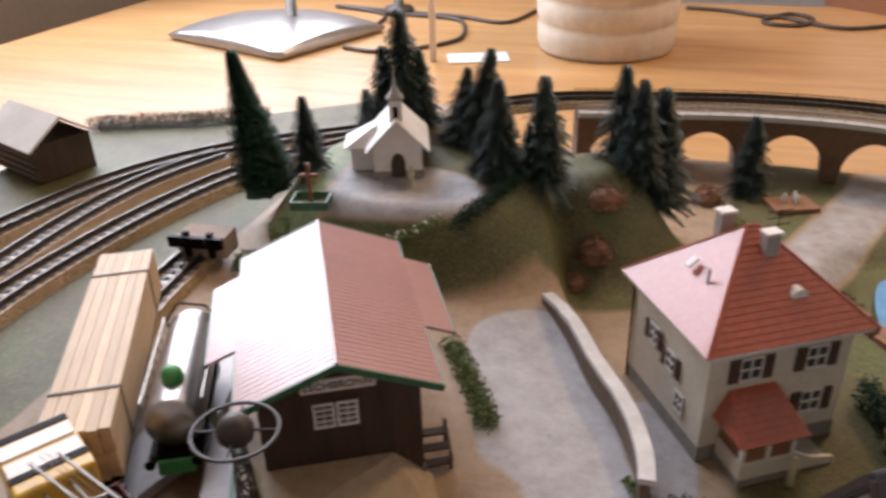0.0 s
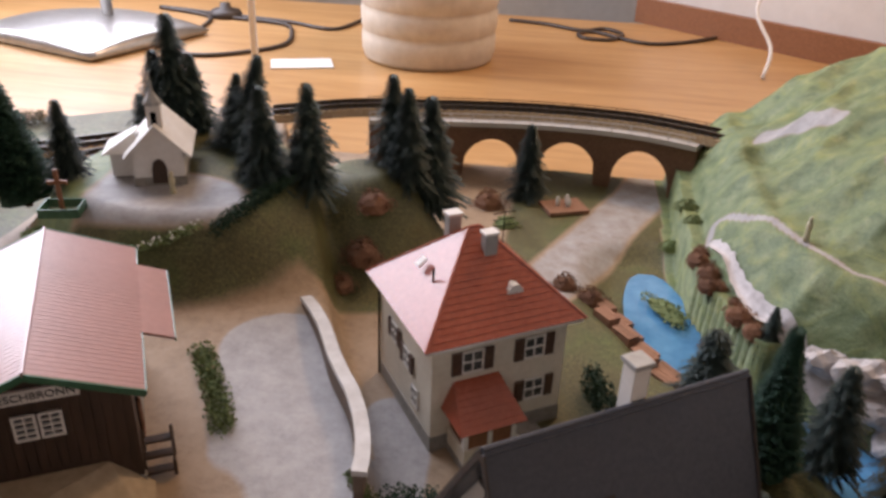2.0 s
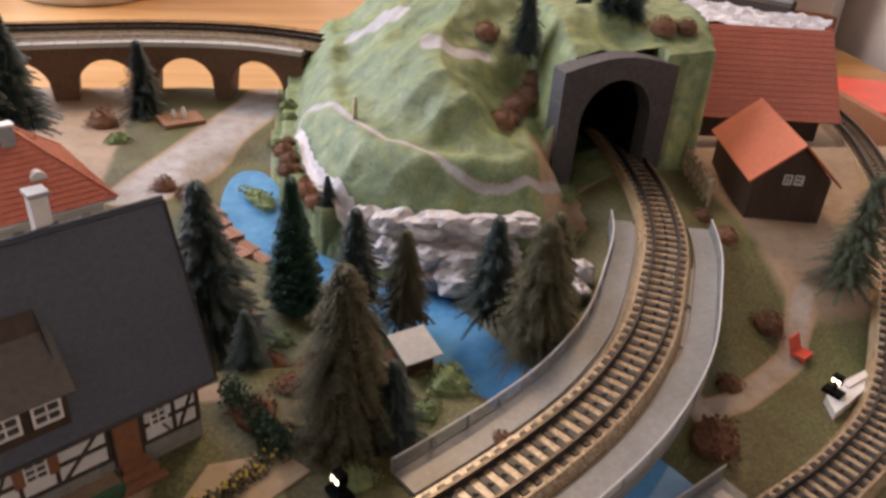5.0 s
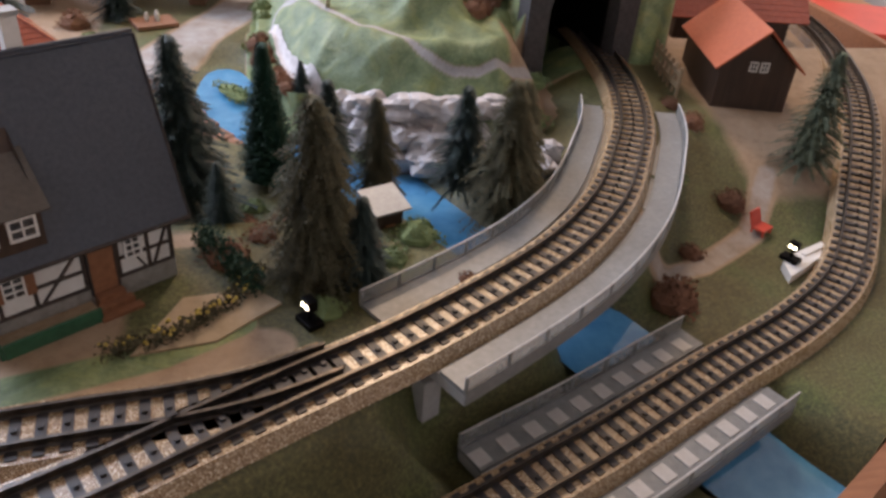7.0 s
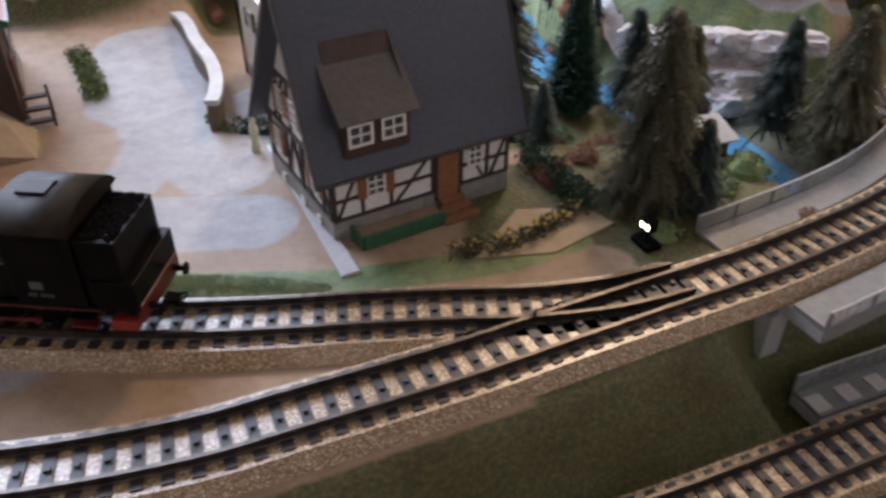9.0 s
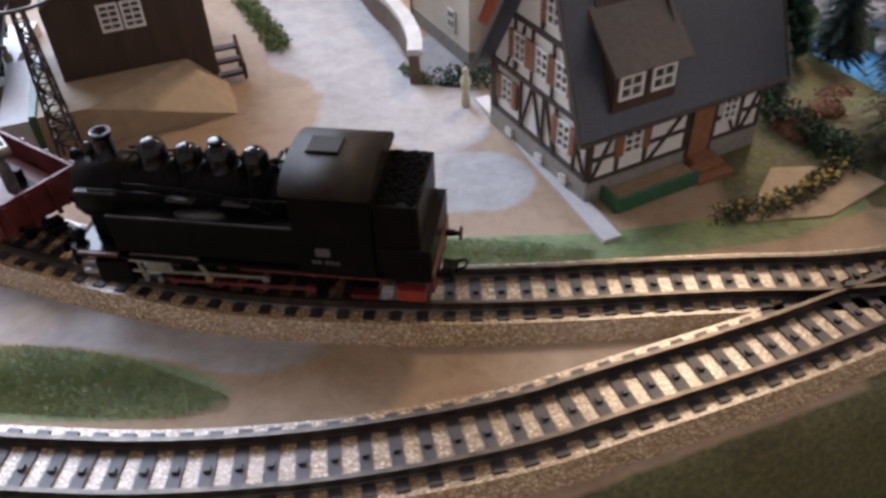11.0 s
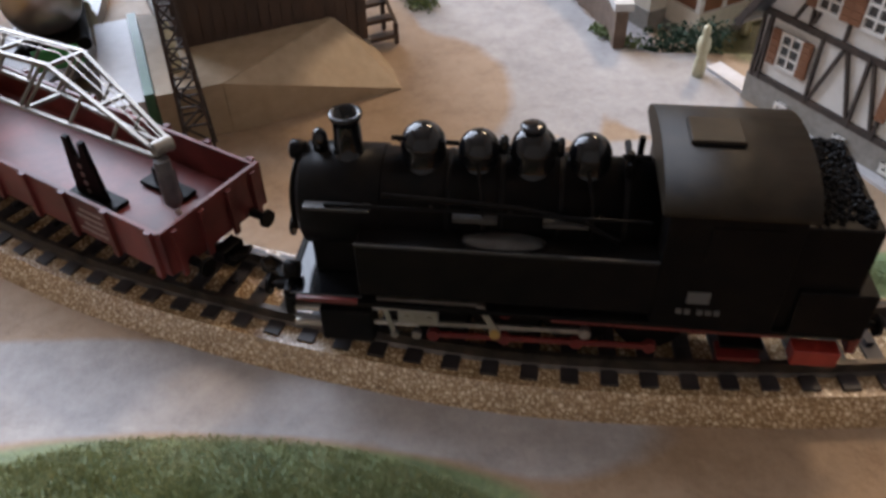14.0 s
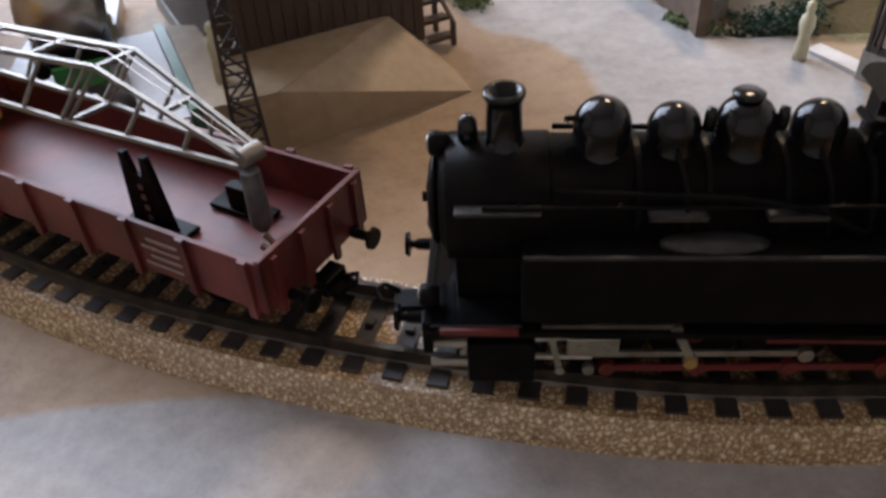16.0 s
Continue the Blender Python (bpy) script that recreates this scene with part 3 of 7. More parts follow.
def back_edge(x):
    """The back rim of the layout, which bends forward behind the left-hand curve."""
    if x > -164:
        return 905.0
    return 809 + 0.736 * (x + 295) if x > -295 else 809 + 0.405 * (x + 295)


def build_land():
    xs = list(np.arange(-430, 360, 4.0)) + list(np.arange(360, 600, 2.5)) + list(np.arange(600, 1001, 4.0))
    # rows lie closer together where the hill rises
    steps = list(np.linspace(0, 0.46, 118)) + list(np.linspace(0.46, 0.72, 104))[1:] + list(np.linspace(0.72, 1, 76))[1:]
    n = len(steps)
    verts, faces, cols = [], [], []
    for i, x in enumerate(xs):
        y0 = front_edge(x)
        for j in range(n):
            y = y0 + (back_edge(x) - y0) * steps[j]
            verts.append((x * MM, y * MM, land(x, y) * MM))
            cols.append(zone(x, y))
    for i in range(len(xs) - 1):
        for j in range(n - 1):
            a = i * n + j
            faces.append((a, a + n, a + n + 1, a + 1))
    me = bpy.data.meshes.new("ground")
    me.from_pydata(verts, [], faces)
    att = me.color_attributes.new("zone", "FLOAT_COLOR", "POINT")
    for k, c in enumerate(cols):
        att.data[k].color = (*c, 1.0)
    for p in me.polygons:
        p.use_smooth = True
    me.materials.append(M_GROUND)
    ob = new("ground", me)
    return tagged(ob, "model landscape of scatter grass, grey roads and brown earth", "ground", kind="structure")


build_land()


def tunnel_cover():
    """The hill's skin over the tunnel, a little wider than the bore."""
    n, verts, faces, cols = 30, [], [], []
    for i in range(n + 1):
        for j in range(n + 1):
            u, v = -62 + 106 * i / n, 9 + 106 * j / n
            x, y = 634 + 0.982 * u - 0.191 * v, 602 + 0.191 * u + 0.982 * v
            verts.append((x * MM, y * MM, (land(x, y, True) + 0.4) * MM))
            cols.append(zone(x, y))
    for i in range(n):
        for j in range(n):
            a = i * (n + 1) + j
            faces.append((a, a + n + 1, a + n + 2, a + 1))
    me = bpy.data.meshes.new("hill_cover")
    me.from_pydata(verts, [], faces)
    att = me.color_attributes.new("zone", "FLOAT_COLOR", "POINT")
    for k, c in enumerate(cols):
        att.data[k].color = (*c, 1.0)
    for p in me.polygons:
        p.use_smooth = True
    me.materials.append(M_GROUND)
    return tagged(new("hill_cover", me), "mossy green hill skin over the tunnel", "hill", kind="structure")


tunnel_cover()

bm = new_bm()
prism(bm, [(-430, 54), (240, 54), (240, 44), (-430, 44)], "z", TABLE_Z + 1, 4)
prism(bm, [(240.2, 54), (396, 54), (1000, 416), (1000, 404), (399, 44), (240.2, 44)], "z", TABLE_Z + 1, -34)
whole("fascia_board", bm, M_DARKWOOD, "brown wooden rim board along the layout's front", "fascia", kind="structure")
bm = prism(new_bm(), [(-430, 754), (-295, 809), (-164, 905), (1000, 905), (1000, 915), (-168, 915), (-300, 818), (-430, 763)], "z", TABLE_Z + 1, -40)
whole("back_board", bm, M_DARKWOOD, "wooden rim board behind the layout", "fascia", kind="structure")
whole("side_board", box(new_bm(), -440, -430, 44, 763, TABLE_Z + 1, 4), M_DARKWOOD, "wooden rim board beside the layout", "fascia", kind="structure")
whole("end_board", box(new_bm(), 1000, 1010, 404, 915, TABLE_Z + 1, -4), M_DARKWOOD, "wooden rim board at the layout's end", "fascia", kind="structure")


def ribbon(name, line, width, z, mat, label):
    bm = new_bm()
    pts = spline(line, 8)
    rows = []
    for i, p in enumerate(pts):
        d = (pts[min(i + 1, len(pts) - 1)] - pts[max(i - 1, 0)]).normalized()
        s = Vector((d.y, -d.x, 0))
        w = width(i / len(pts)) if callable(width) else width
        zz = z(i / len(pts)) if callable(z) else z
        rows.append([bm.verts.new((p.x + s.x * k * w, p.y + s.y * k * w, zz)) for k in (-1, -0.33, 0.33, 1)])
    for a, b in zip(rows, rows[1:]):
        for k in range(3):
            bm.faces.new((a[k], a[k + 1], b[k + 1], b[k]))
    return whole(name, bm, mat, label, "water", kind="structure", smooth=True)


ribbon("water", RIVER, lambda f: 30 if f > 0.14 else 6 + 28 * math.sqrt(f / 0.14), lambda f: -37 - 29 * smooth01(0.62, 0.84, f), M_WATER, "glossy blue model stream and lake")

# ---- track ----
RAIL_Z = 18.5


def track(name, line, label, base=7.0, bed=True, studs=True):
    """Pressed-metal track: bed, two rails, and a sleeper every 8.7 mm."""
    root = thing(name, label, "track", kind="structure")
    pts = spline(line, 4.35)
    frames = []
    for i, p in enumerate(pts):
        d = (pts[min(i + 1, len(pts) - 1)] - pts[max(i - 1, 0)]).normalized()
        frames.append((p, d, Vector((d.y, -d.x, 0))))
    z0 = base
    sect = [(-18.0, 0), (-14.8, 7.2), (14.8, 7.2), (18.0, 0)]
    bm = new_bm()
    rows = [[bm.verts.new((p.x + s.x * u, p.y + s.y * u, p.z + z0 + h)) for u, h in sect] for p, d, s in frames]
    for a, b in zip(rows, rows[1:]):
        for k in range(3):
            bm.faces.new((a[k], b[k], b[k + 1], a[k + 1]))
    for e in (rows[0], rows[-1]):
        bm.faces.new(e)
    part("bed", bm, M_BALLAST, root)
    for side in (-1, 1):
        bm = new_bm()
        rows = [[bm.verts.new((p.x + s.x * u, p.y + s.y * u, p.z + z0 + h)) for u, h in ((8.4 * side - 1.0, 7.2), (8.4 * side - 0.45, 8.2), (8.4 * side - 0.7, 11.5), (8.4 * side + 0.7, 11.5), (8.4 * side + 0.45, 8.2), (8.4 * side + 1.0, 7.2))] for p, d, s in frames]
        for a, b in zip(rows, rows[1:]):
            for k in range(5):
                bm.faces.new((a[k], b[k], b[k + 1], a[k + 1]))
        part("rail", bm, M_RAIL, root)
    return root, frames, z0


SLEEPER_JOBS = []


def lay(name, line, label, base=7.0):
    root, frames, z0 = track(name, line, label, base)
    SLEEPER_JOBS.append((root, frames[::2], z0))
    return root


TRACK_L1 = [(-345, 330), (-336, 430), (-322, 512), (-313, 562), (-299, 614), (-275, 662), (-242, 703), (-198, 740), (-120, 795), (-30, 840)]
TRACK_L2 = [(-268, 330), (-270, 400), (-273, 461), (-276, 519), (-273, 583), (-262, 634), (-240, 690)]
TRACK_L3 = [(-226, 330), (-236, 400), (-238, 440), (-236, 480), (-231, 529), (-221, 584), (-203, 643), (-170, 705), (-110, 768)]
VIADUCT = [(-30, 840, 16), (50, 868, 21), (139, 887, 21), (233, 900, 21), (324, 896, 21), (390, 874, 21), (450, 841, 21)]
SIDING = lay("siding_track", TRACK_A, "curved three-rail model siding on a printed gravel bed")
slot = box(new_bm(), -1.6, 1.6, -0.6, 0.8, -0.2, 1.5, 0.2)
part("clip_slot", slot, M_BLACK, SIDING, "small dark clip slot in the bed").matrix_basis = at(103.4, 193.8, 7, -11)
lay("main_track", TRACK_B, "curved three-rail model main line on a printed gravel bed")
lay("front_track", TRACK_C, "curved three-rail model track along the layout's front")
lay("outer_track", TRACK_L1, "outer curve of dark model track")
lay("middle_track", TRACK_L2, "middle curve of dark model track")
lay("inner_track", TRACK_L3, "inner curve of dark model track")
lay("viaduct_track", VIADUCT, "model track on top of the viaduct")

# ---- buildings ----
def window(parent, bm_frame_mat, x, z, w, h, m, shutters=None, rows=2, cols=2, out=1.2):
    """A window on the wall plane y = 0 of pose m (facing -y): pane, frame with bars, shutters."""
    bm = box(new_bm(), x - w / 2, x + w / 2, -0.4, 0.3, z - h / 2, z + h / 2)
    bm.transform(m)
    pane = part("window", bm, M_PANE, parent)
    bm = new_bm()
    t = 0.55
    for i in range(cols + 1):
        u = x - w / 2 + w * i / cols
        k = t if i in (0, cols) else t * 0.6
        box(bm, u - k, u + k, -out, -0.3, z - h / 2 - t, z + h / 2 + t)
    for j in range(rows + 1):
        u = z - h / 2 + h * j / rows
        k = t if j in (0, rows) else t * 0.6
        box(bm, x - w / 2 - t, x + w / 2 + t, -out - 0.05, -0.35, u - k, u + k)
    bm.transform(m)
    part("frame", bm, bm_frame_mat, pane)
    if shutters:
        for s in (-1, 1):
            bm = box(new_bm(), x + s * (w * 0.77) - w * 0.24, x + s * (w * 0.77) + w * 0.24, -1.4, -0.1, z - h / 2 - 0.4, z + h / 2 + 0.4, 0.2)
            for k in range(5):
                zz = z - h / 2 + h * (k + 0.5) / 5
                box(bm, x + s * w * 0.77 - w * 0.19, x + s * w * 0.77 + w * 0.19, -1.7, -1.3, zz - h * 0.05, zz + h * 0.05)
            bm.transform(m)
            part("shutter", bm, shutters, pane)
    return pane


def face(turn, dx, dy):
    return Matrix.Translation((dx, dy, 0)) @ Matrix.Rotation(radians(turn), 4, "Z")


def tile_rows(roof, mat, eave_a, eave_b, top_a, top_b, rows, lift=0.5):
    """Overlapping tile courses from eave to ridge, each a part of the roof slope."""
    ea, eb, ta, tb = (Vector(v) for v in (eave_a, eave_b, top_a, top_b))
    n = (eb - ea).cross(ta - ea if (ta - ea).length > 0.1 else tb - ea).normalized()
    if n.z < 0:
        n = -n
    for i in range(rows):
        f0, f1 = i / rows, min(0.995, (i + 1.12) / rows)
        a0, b0, a1, b1 = ea.lerp(ta, f0) + n * lift, eb.lerp(tb, f0) + n * lift, ea.lerp(ta, f1), eb.lerp(tb, f1)
        bm = new_bm()
        v = [bm.verts.new(p) for p in (a0, b0, b1 + n * 0.05, a1 + n * 0.05)]
        w = [bm.verts.new(p) for p in (a0 - n * (lift - 0.02), b0 - n * (lift - 0.02))]
        bm.faces.new(v)
        bm.faces.new((w[0], w[1], v[1], v[0]))
        bm.faces.new((w[0], v[0], v[3]))
        bm.faces.new((w[1], v[2], v[1]))
        bm.faces.new((w[1], w[0], v[3], v[2]))
        part("tile_course", bm, mat, roof)


def villa():
    """Two-storey cream villa with a hipped roof. Local x along the porch front, y to its back."""
    root = thing("villa", "cream two-storey model villa with a red hipped tile roof", "house", at(211.5, 487, -17, 32.5))
    W, D, HT = 80, 76, 66
    w2, d2 = W / 2, D / 2
    part("wall", box(new_bm(), -w2, w2, -d2, d2, 9, HT), M_PLASTER, root)
    part("plinth", box(new_bm(), -w2 - 0.6, w2 + 0.6, -d2 - 0.6, d2 + 0.6, -6, 9.2, 0.3), M_STONE, root, "grey stone plinth")
    e = 7.0
    ez, az = 70.0, 111.0
    cor = [(-w2 - e, -d2 - e, ez), (w2 + e, -d2 - e, ez), (w2 + e, d2 + e, ez), (-w2 - e, d2 + e, ez)]
    r0, r1 = (-3, 2, az), (3, 2, az)
    for (a, b, ta, tb, mat, lab) in ((0, 1, r0, r1, M_RED_TILE, "glossy red tile slope"), (1, 2, r1, r1, M_RED_TILE, ""), (2, 3, r1, r0, M_RED_TILE, ""), (3, 0, r0, r0, M_RED_TILE, "")):
        bm = slab(new_bm(), [cor[a], cor[b], tb, ta] if ta != tb else [cor[a], cor[b], ta], 0.8)
        tile_rows(part("roof", bm, mat, root, lab), mat, cor[a], cor[b], ta, tb, 17, 0.4)
    bm = new_bm()
    for c in range(4):
        rod(bm, cor[c], r0 if c in (0, 3) else r1, 0.9, n=6)
    rod(bm, r0, r1, 0.9, n=6)
    part("ridge", bm, M_RED_TILE, root)
    bm = box(new_bm(), -w2 - e + 1, w2 + e - 1, -d2 - e + 1, d2 + e - 1, ez - 2.5, ez - 0.7)
    part("soffit", bm, M_WHITE, root)
    for (x, y, s, top) in ((4, -9, 3.6, 111), (-6, 16, 3.8, 113)):
        ch = part("chimney", box(new_bm(), x - s, x + s, y - s * 0.8, y + s * 0.8, 84, top, 0.2), M_GREY, root, "grey chimney")
        part("cap", box(new_bm(), x - s - 0.8, x + s + 0.8, y - s * 0.8 - 0.8, y + s * 0.8 + 0.8, top, top + 1.6, 0.3), M_WHITE, ch)
    # small round-headed dormer, skylight, vent pipe and aerial
    bm = new_bm()
    prism(bm, [(-5, 0), (-4.2, 3.2), (-2, 5.4), (0, 6), (2, 5.4), (4.2, 3.2), (5, 0)], "y", -26, -8)
    bm.transform(Matrix.Translation((11, -3, 83)))
    part("dormer", bm, M_WHITE, root, "small white round-headed dormer")
    sl = box(new_bm(), -3.2, 3.2, -2.4, 2.4, -0.5, 1.0, 0.2)
    sl.transform(Matrix.Translation((-w2 + 11.5, 6, 92.5)) @ Matrix.Rotation(radians(-41), 4, "Y"))
    part("skylight", sl, M_WHITE, root, "white skylight")
    bm = new_bm()
    rod(bm, (-w2 + 12, -9, 86), (-w2 + 12, -9, 96), 0.7, n=8)
    part("vent_pipe", bm, M_BLACK, root)
    bm = new_bm()
    rod(bm, (24, 12, 88), (24, 12, 112), 0.35, n=6)
    for k in (0, 4, 8):
        rod(bm, (17, 12, 111 - k), (31, 12, 111 - k), 0.3, n=5)
    part("aerial", bm, M_BLACK, root)
    front = face(0, 0, -d2)
    for x, z in ((-17, 54), (20, 54), (22, 26)):
        window(root, M_WHITE, x, z, 12, 13, front, M_DARK_SHUTTER, 2, 2)
    left = face(-90, -w2, 0)
    for x, z, w in ((-14, 45, 9), (5, 40, 9), (17, 22, 8)):
        window(root, M_WHITE, x, z, w, 11, left, M_DARK_SHUTTER if w > 8 else None, 2, 2)
    right = face(90, w2, 0)
    for x, z in ((-15, 54), (15, 54), (-15, 26), (15, 26)):
        window(root, M_WHITE, x, z, 11, 13, right, M_DARK_SHUTTER, 2, 2)
    # porch
    py = -d2 - 22
    porch = part("porch", box(new_bm(), -30, 0, py, -d2, 0, 14, 0.3), M_PLASTER, root, "cream porch base")
    part("porch_plinth", box(new_bm(), -30.6, 0.6, py - 0.6, -d2, -4, 4), M_STONE, porch)
    for x in (-29, -15, -1):
        part("porch_post", box(new_bm(), x - 1.2, x + 1.2, py + 0.5, py + 3, 14, 29), M_WHITE, porch)
    part("porch_glazing", box(new_bm(), -28, -2, py + 1.2, py + 1.8, 14, 28), M_SHUTTER, porch, "brown glazed porch panels")
    part("porch_side", box(new_bm(), -28.5, -27.8, py + 2, -d2, 14, 28), M_SHUTTER, porch)
    for ea, eb, ta, tb in (((-34, py - 4, 28), (4, py - 4, 28), (-27, -d2 + 0.3, 43), (-1, -d2 + 0.3, 43)), ((-34, -d2, 28), (-34, py - 4, 28), (-27, -d2 + 0.3, 43), (-27, -d2 + 0.3, 43)),
                           ((4, py - 4, 28), (4, -d2, 28), (-1, -d2 + 0.3, 43), (-1, -d2 + 0.3, 43))):
        bm = slab(new_bm(), [ea, eb, tb, ta] if ta != tb else [ea, eb, ta], 0.8)
        tile_rows(part("porch_roof", bm, M_RED_TILE, root, "red tiled porch roof"), M_RED_TILE, ea, eb, ta, tb, 8, 0.4)
    bm = new_bm()
    prism(bm, [(0, -4), (26, -4), (26, 4), (12, 7), (0, 14)], "y", py + 2, py + 4)
    part("stair_wall", bm, M_PLASTER, porch)
    for k in range(4):
        part("step", box(new_bm(), 1 + 6 * k, 8 + 6 * k, py + 4, -d2 - 1, -4, 11 - 3.5 * k), M_STONE, porch)
    bm = new_bm()
    rod(bm, (-w2 - 1, d2 + 1, 0), (-w2 - 1, d2 + 1, 68), 0.8, n=6)
    part("downpipe", bm, M_BLACK, root)
    return root


villa()


def station():
    """Brown boarded station with a low red roof that reaches out over both sides."""
    root = thing("station", "dark brown boarded model station with a faded red sheet roof", "station", at(23, 384, 11, 29.3))
    # local x across the gable, y along the ridge
    L2, W2 = 57, 35
    HT, RZ = 50, 80
    outline = [(-W2, 0), (W2, 0), (W2, HT), (0, HT + 20), (-W2, HT)]
    F = L2 - 9
    part("wall", prism(new_bm(), outline, "y", -F, L2), M_BROWN, root, "dark brown weatherboards")
    for k in range(17):
        x = -W2 + 1.2 + k * 4.1
        top = HT + 20 * (1 - abs(x) / W2) - 2.5
        part("board", box(new_bm(), x, x + 3.5, -F - 0.35, -F + 0.1, 3.2, top), M_BROWN, root)
    part("base", box(new_bm(), -W2 - 1, W2 + 1, -F - 1, L2 + 2, -6, 3), M_STONE, root)
    e, o = 7.5, 9.5
    slope = (RZ - 62.5) / (W2 + e)

    def sheet(s, x_out, y0, y1):
        bm = new_bm()
        z_out = RZ - slope * x_out
        slab(bm, [(0, y0, RZ), (s * x_out, y0, z_out), (s * x_out, y1, z_out), (0, y1, RZ)], 1.4)
        roof = part("roof", bm, M_PINK_ROOF, root)
        n = int((y1 - y0) / 3.4)
        for i in range(n):
            y = y0 + (i + 0.5) * (y1 - y0) / n
            part("roof_rib", beam(new_bm(), (0, y, RZ + 0.02), (s * x_out, y, z_out + 0.02), 0.7, 0.22), M_PINK_ROOF, roof)
    for s in (-1, 1):
        sheet(s, W2 + e, -L2 - o, L2 + o)
        bm = new_bm()
        z_in, z_out = RZ - slope * (W2 + e), RZ - slope * (W2 + e + 14)
        slab(bm, [(s * (W2 + e), -21, z_in), (s * (W2 + e + 14), -21, z_out), (s * (W2 + e + 14), 46, z_out), (s * (W2 + e), 46, z_in)], 1.4)
        part("canopy", bm, M_PINK_ROOF, root)
        bm = new_bm()
        for y in (-L2 - o, L2 + o):
            beam(bm, (0, y, RZ - 1.3), (s * (W2 + e), y, RZ - 1.3 - slope * (W2 + e)), 1.0, 3.0)
        beam(bm, (s * (W2 + e), -L2 - o, RZ - slope * (W2 + e) - 1), (s * (W2 + e), -21, RZ - slope * (W2 + e) - 1), 0.8, 2.2)
        beam(bm, (s * (W2 + e), 46, RZ - slope * (W2 + e) - 1), (s * (W2 + e), L2 + o, RZ - slope * (W2 + e) - 1), 0.8, 2.2)
        beam(bm, (s * (W2 + e + 14), -21, z_out - 1), (s * (W2 + e + 14), 46, z_out - 1), 0.8, 2.2)
        part("fascia", bm, M_GREEN_TRIM, root, "green roof edging")
    bm = new_bm()
    rod(bm, (0, -L2 - o, RZ + 0.3), (0, L2 + o, RZ + 0.3), 0.8, n=6)
    part("ridge", bm, M_PINK_ROOF, root)
    front = face(0, 0, -F - 0.4)
    window(root, M_WHITE, -7.2, 42, 8.2, 12, front, None, 4, 2, 1.4)
    window(root, M_WHITE, 3.0, 42, 8.2, 12, front, None, 4, 2, 1.4)
    # name board on the gable
    board = part("name_board", box(new_bm(), -16, 16, -F - 2.2, -F - 0.4, 55.0, 61.5, 0.2), M_WHITE, root, "white name board with dark letters")
    cu = bpy.data.curves.new("letters", "FONT")
    cu.body, cu.size, cu.align_x, cu.align_y, cu.extrude = "ESCHBRONN", 0.0050, "CENTER", "CENTER", 0.00012
    tmp = bpy.data.objects.new("letters", cu)
    scene.collection.objects.link(tmp)
    me = bpy.data.meshes.new_from_object(tmp.evaluated_get(bpy.context.evaluated_depsgraph_get()))
    bpy.data.objects.remove(tmp)
    me.materials.clear()
    me.materials.append(M_BLACK)
    letters = new("letters", me)
    letters.parent = board
    letters.matrix_basis = pose(0.0, (-F - 2.4) * MM, 0.0582, 90, 0, 0)
    # door and bench on the yard side
    side = face(90, W2 + 0.4, 0)
    window(root, M_SHUTTER, -20, 16, 12, 26, side, None, 2, 2)
    window(root, M_WHITE, 10, 26, 10, 11, side, None, 3, 2)
    return root


station()


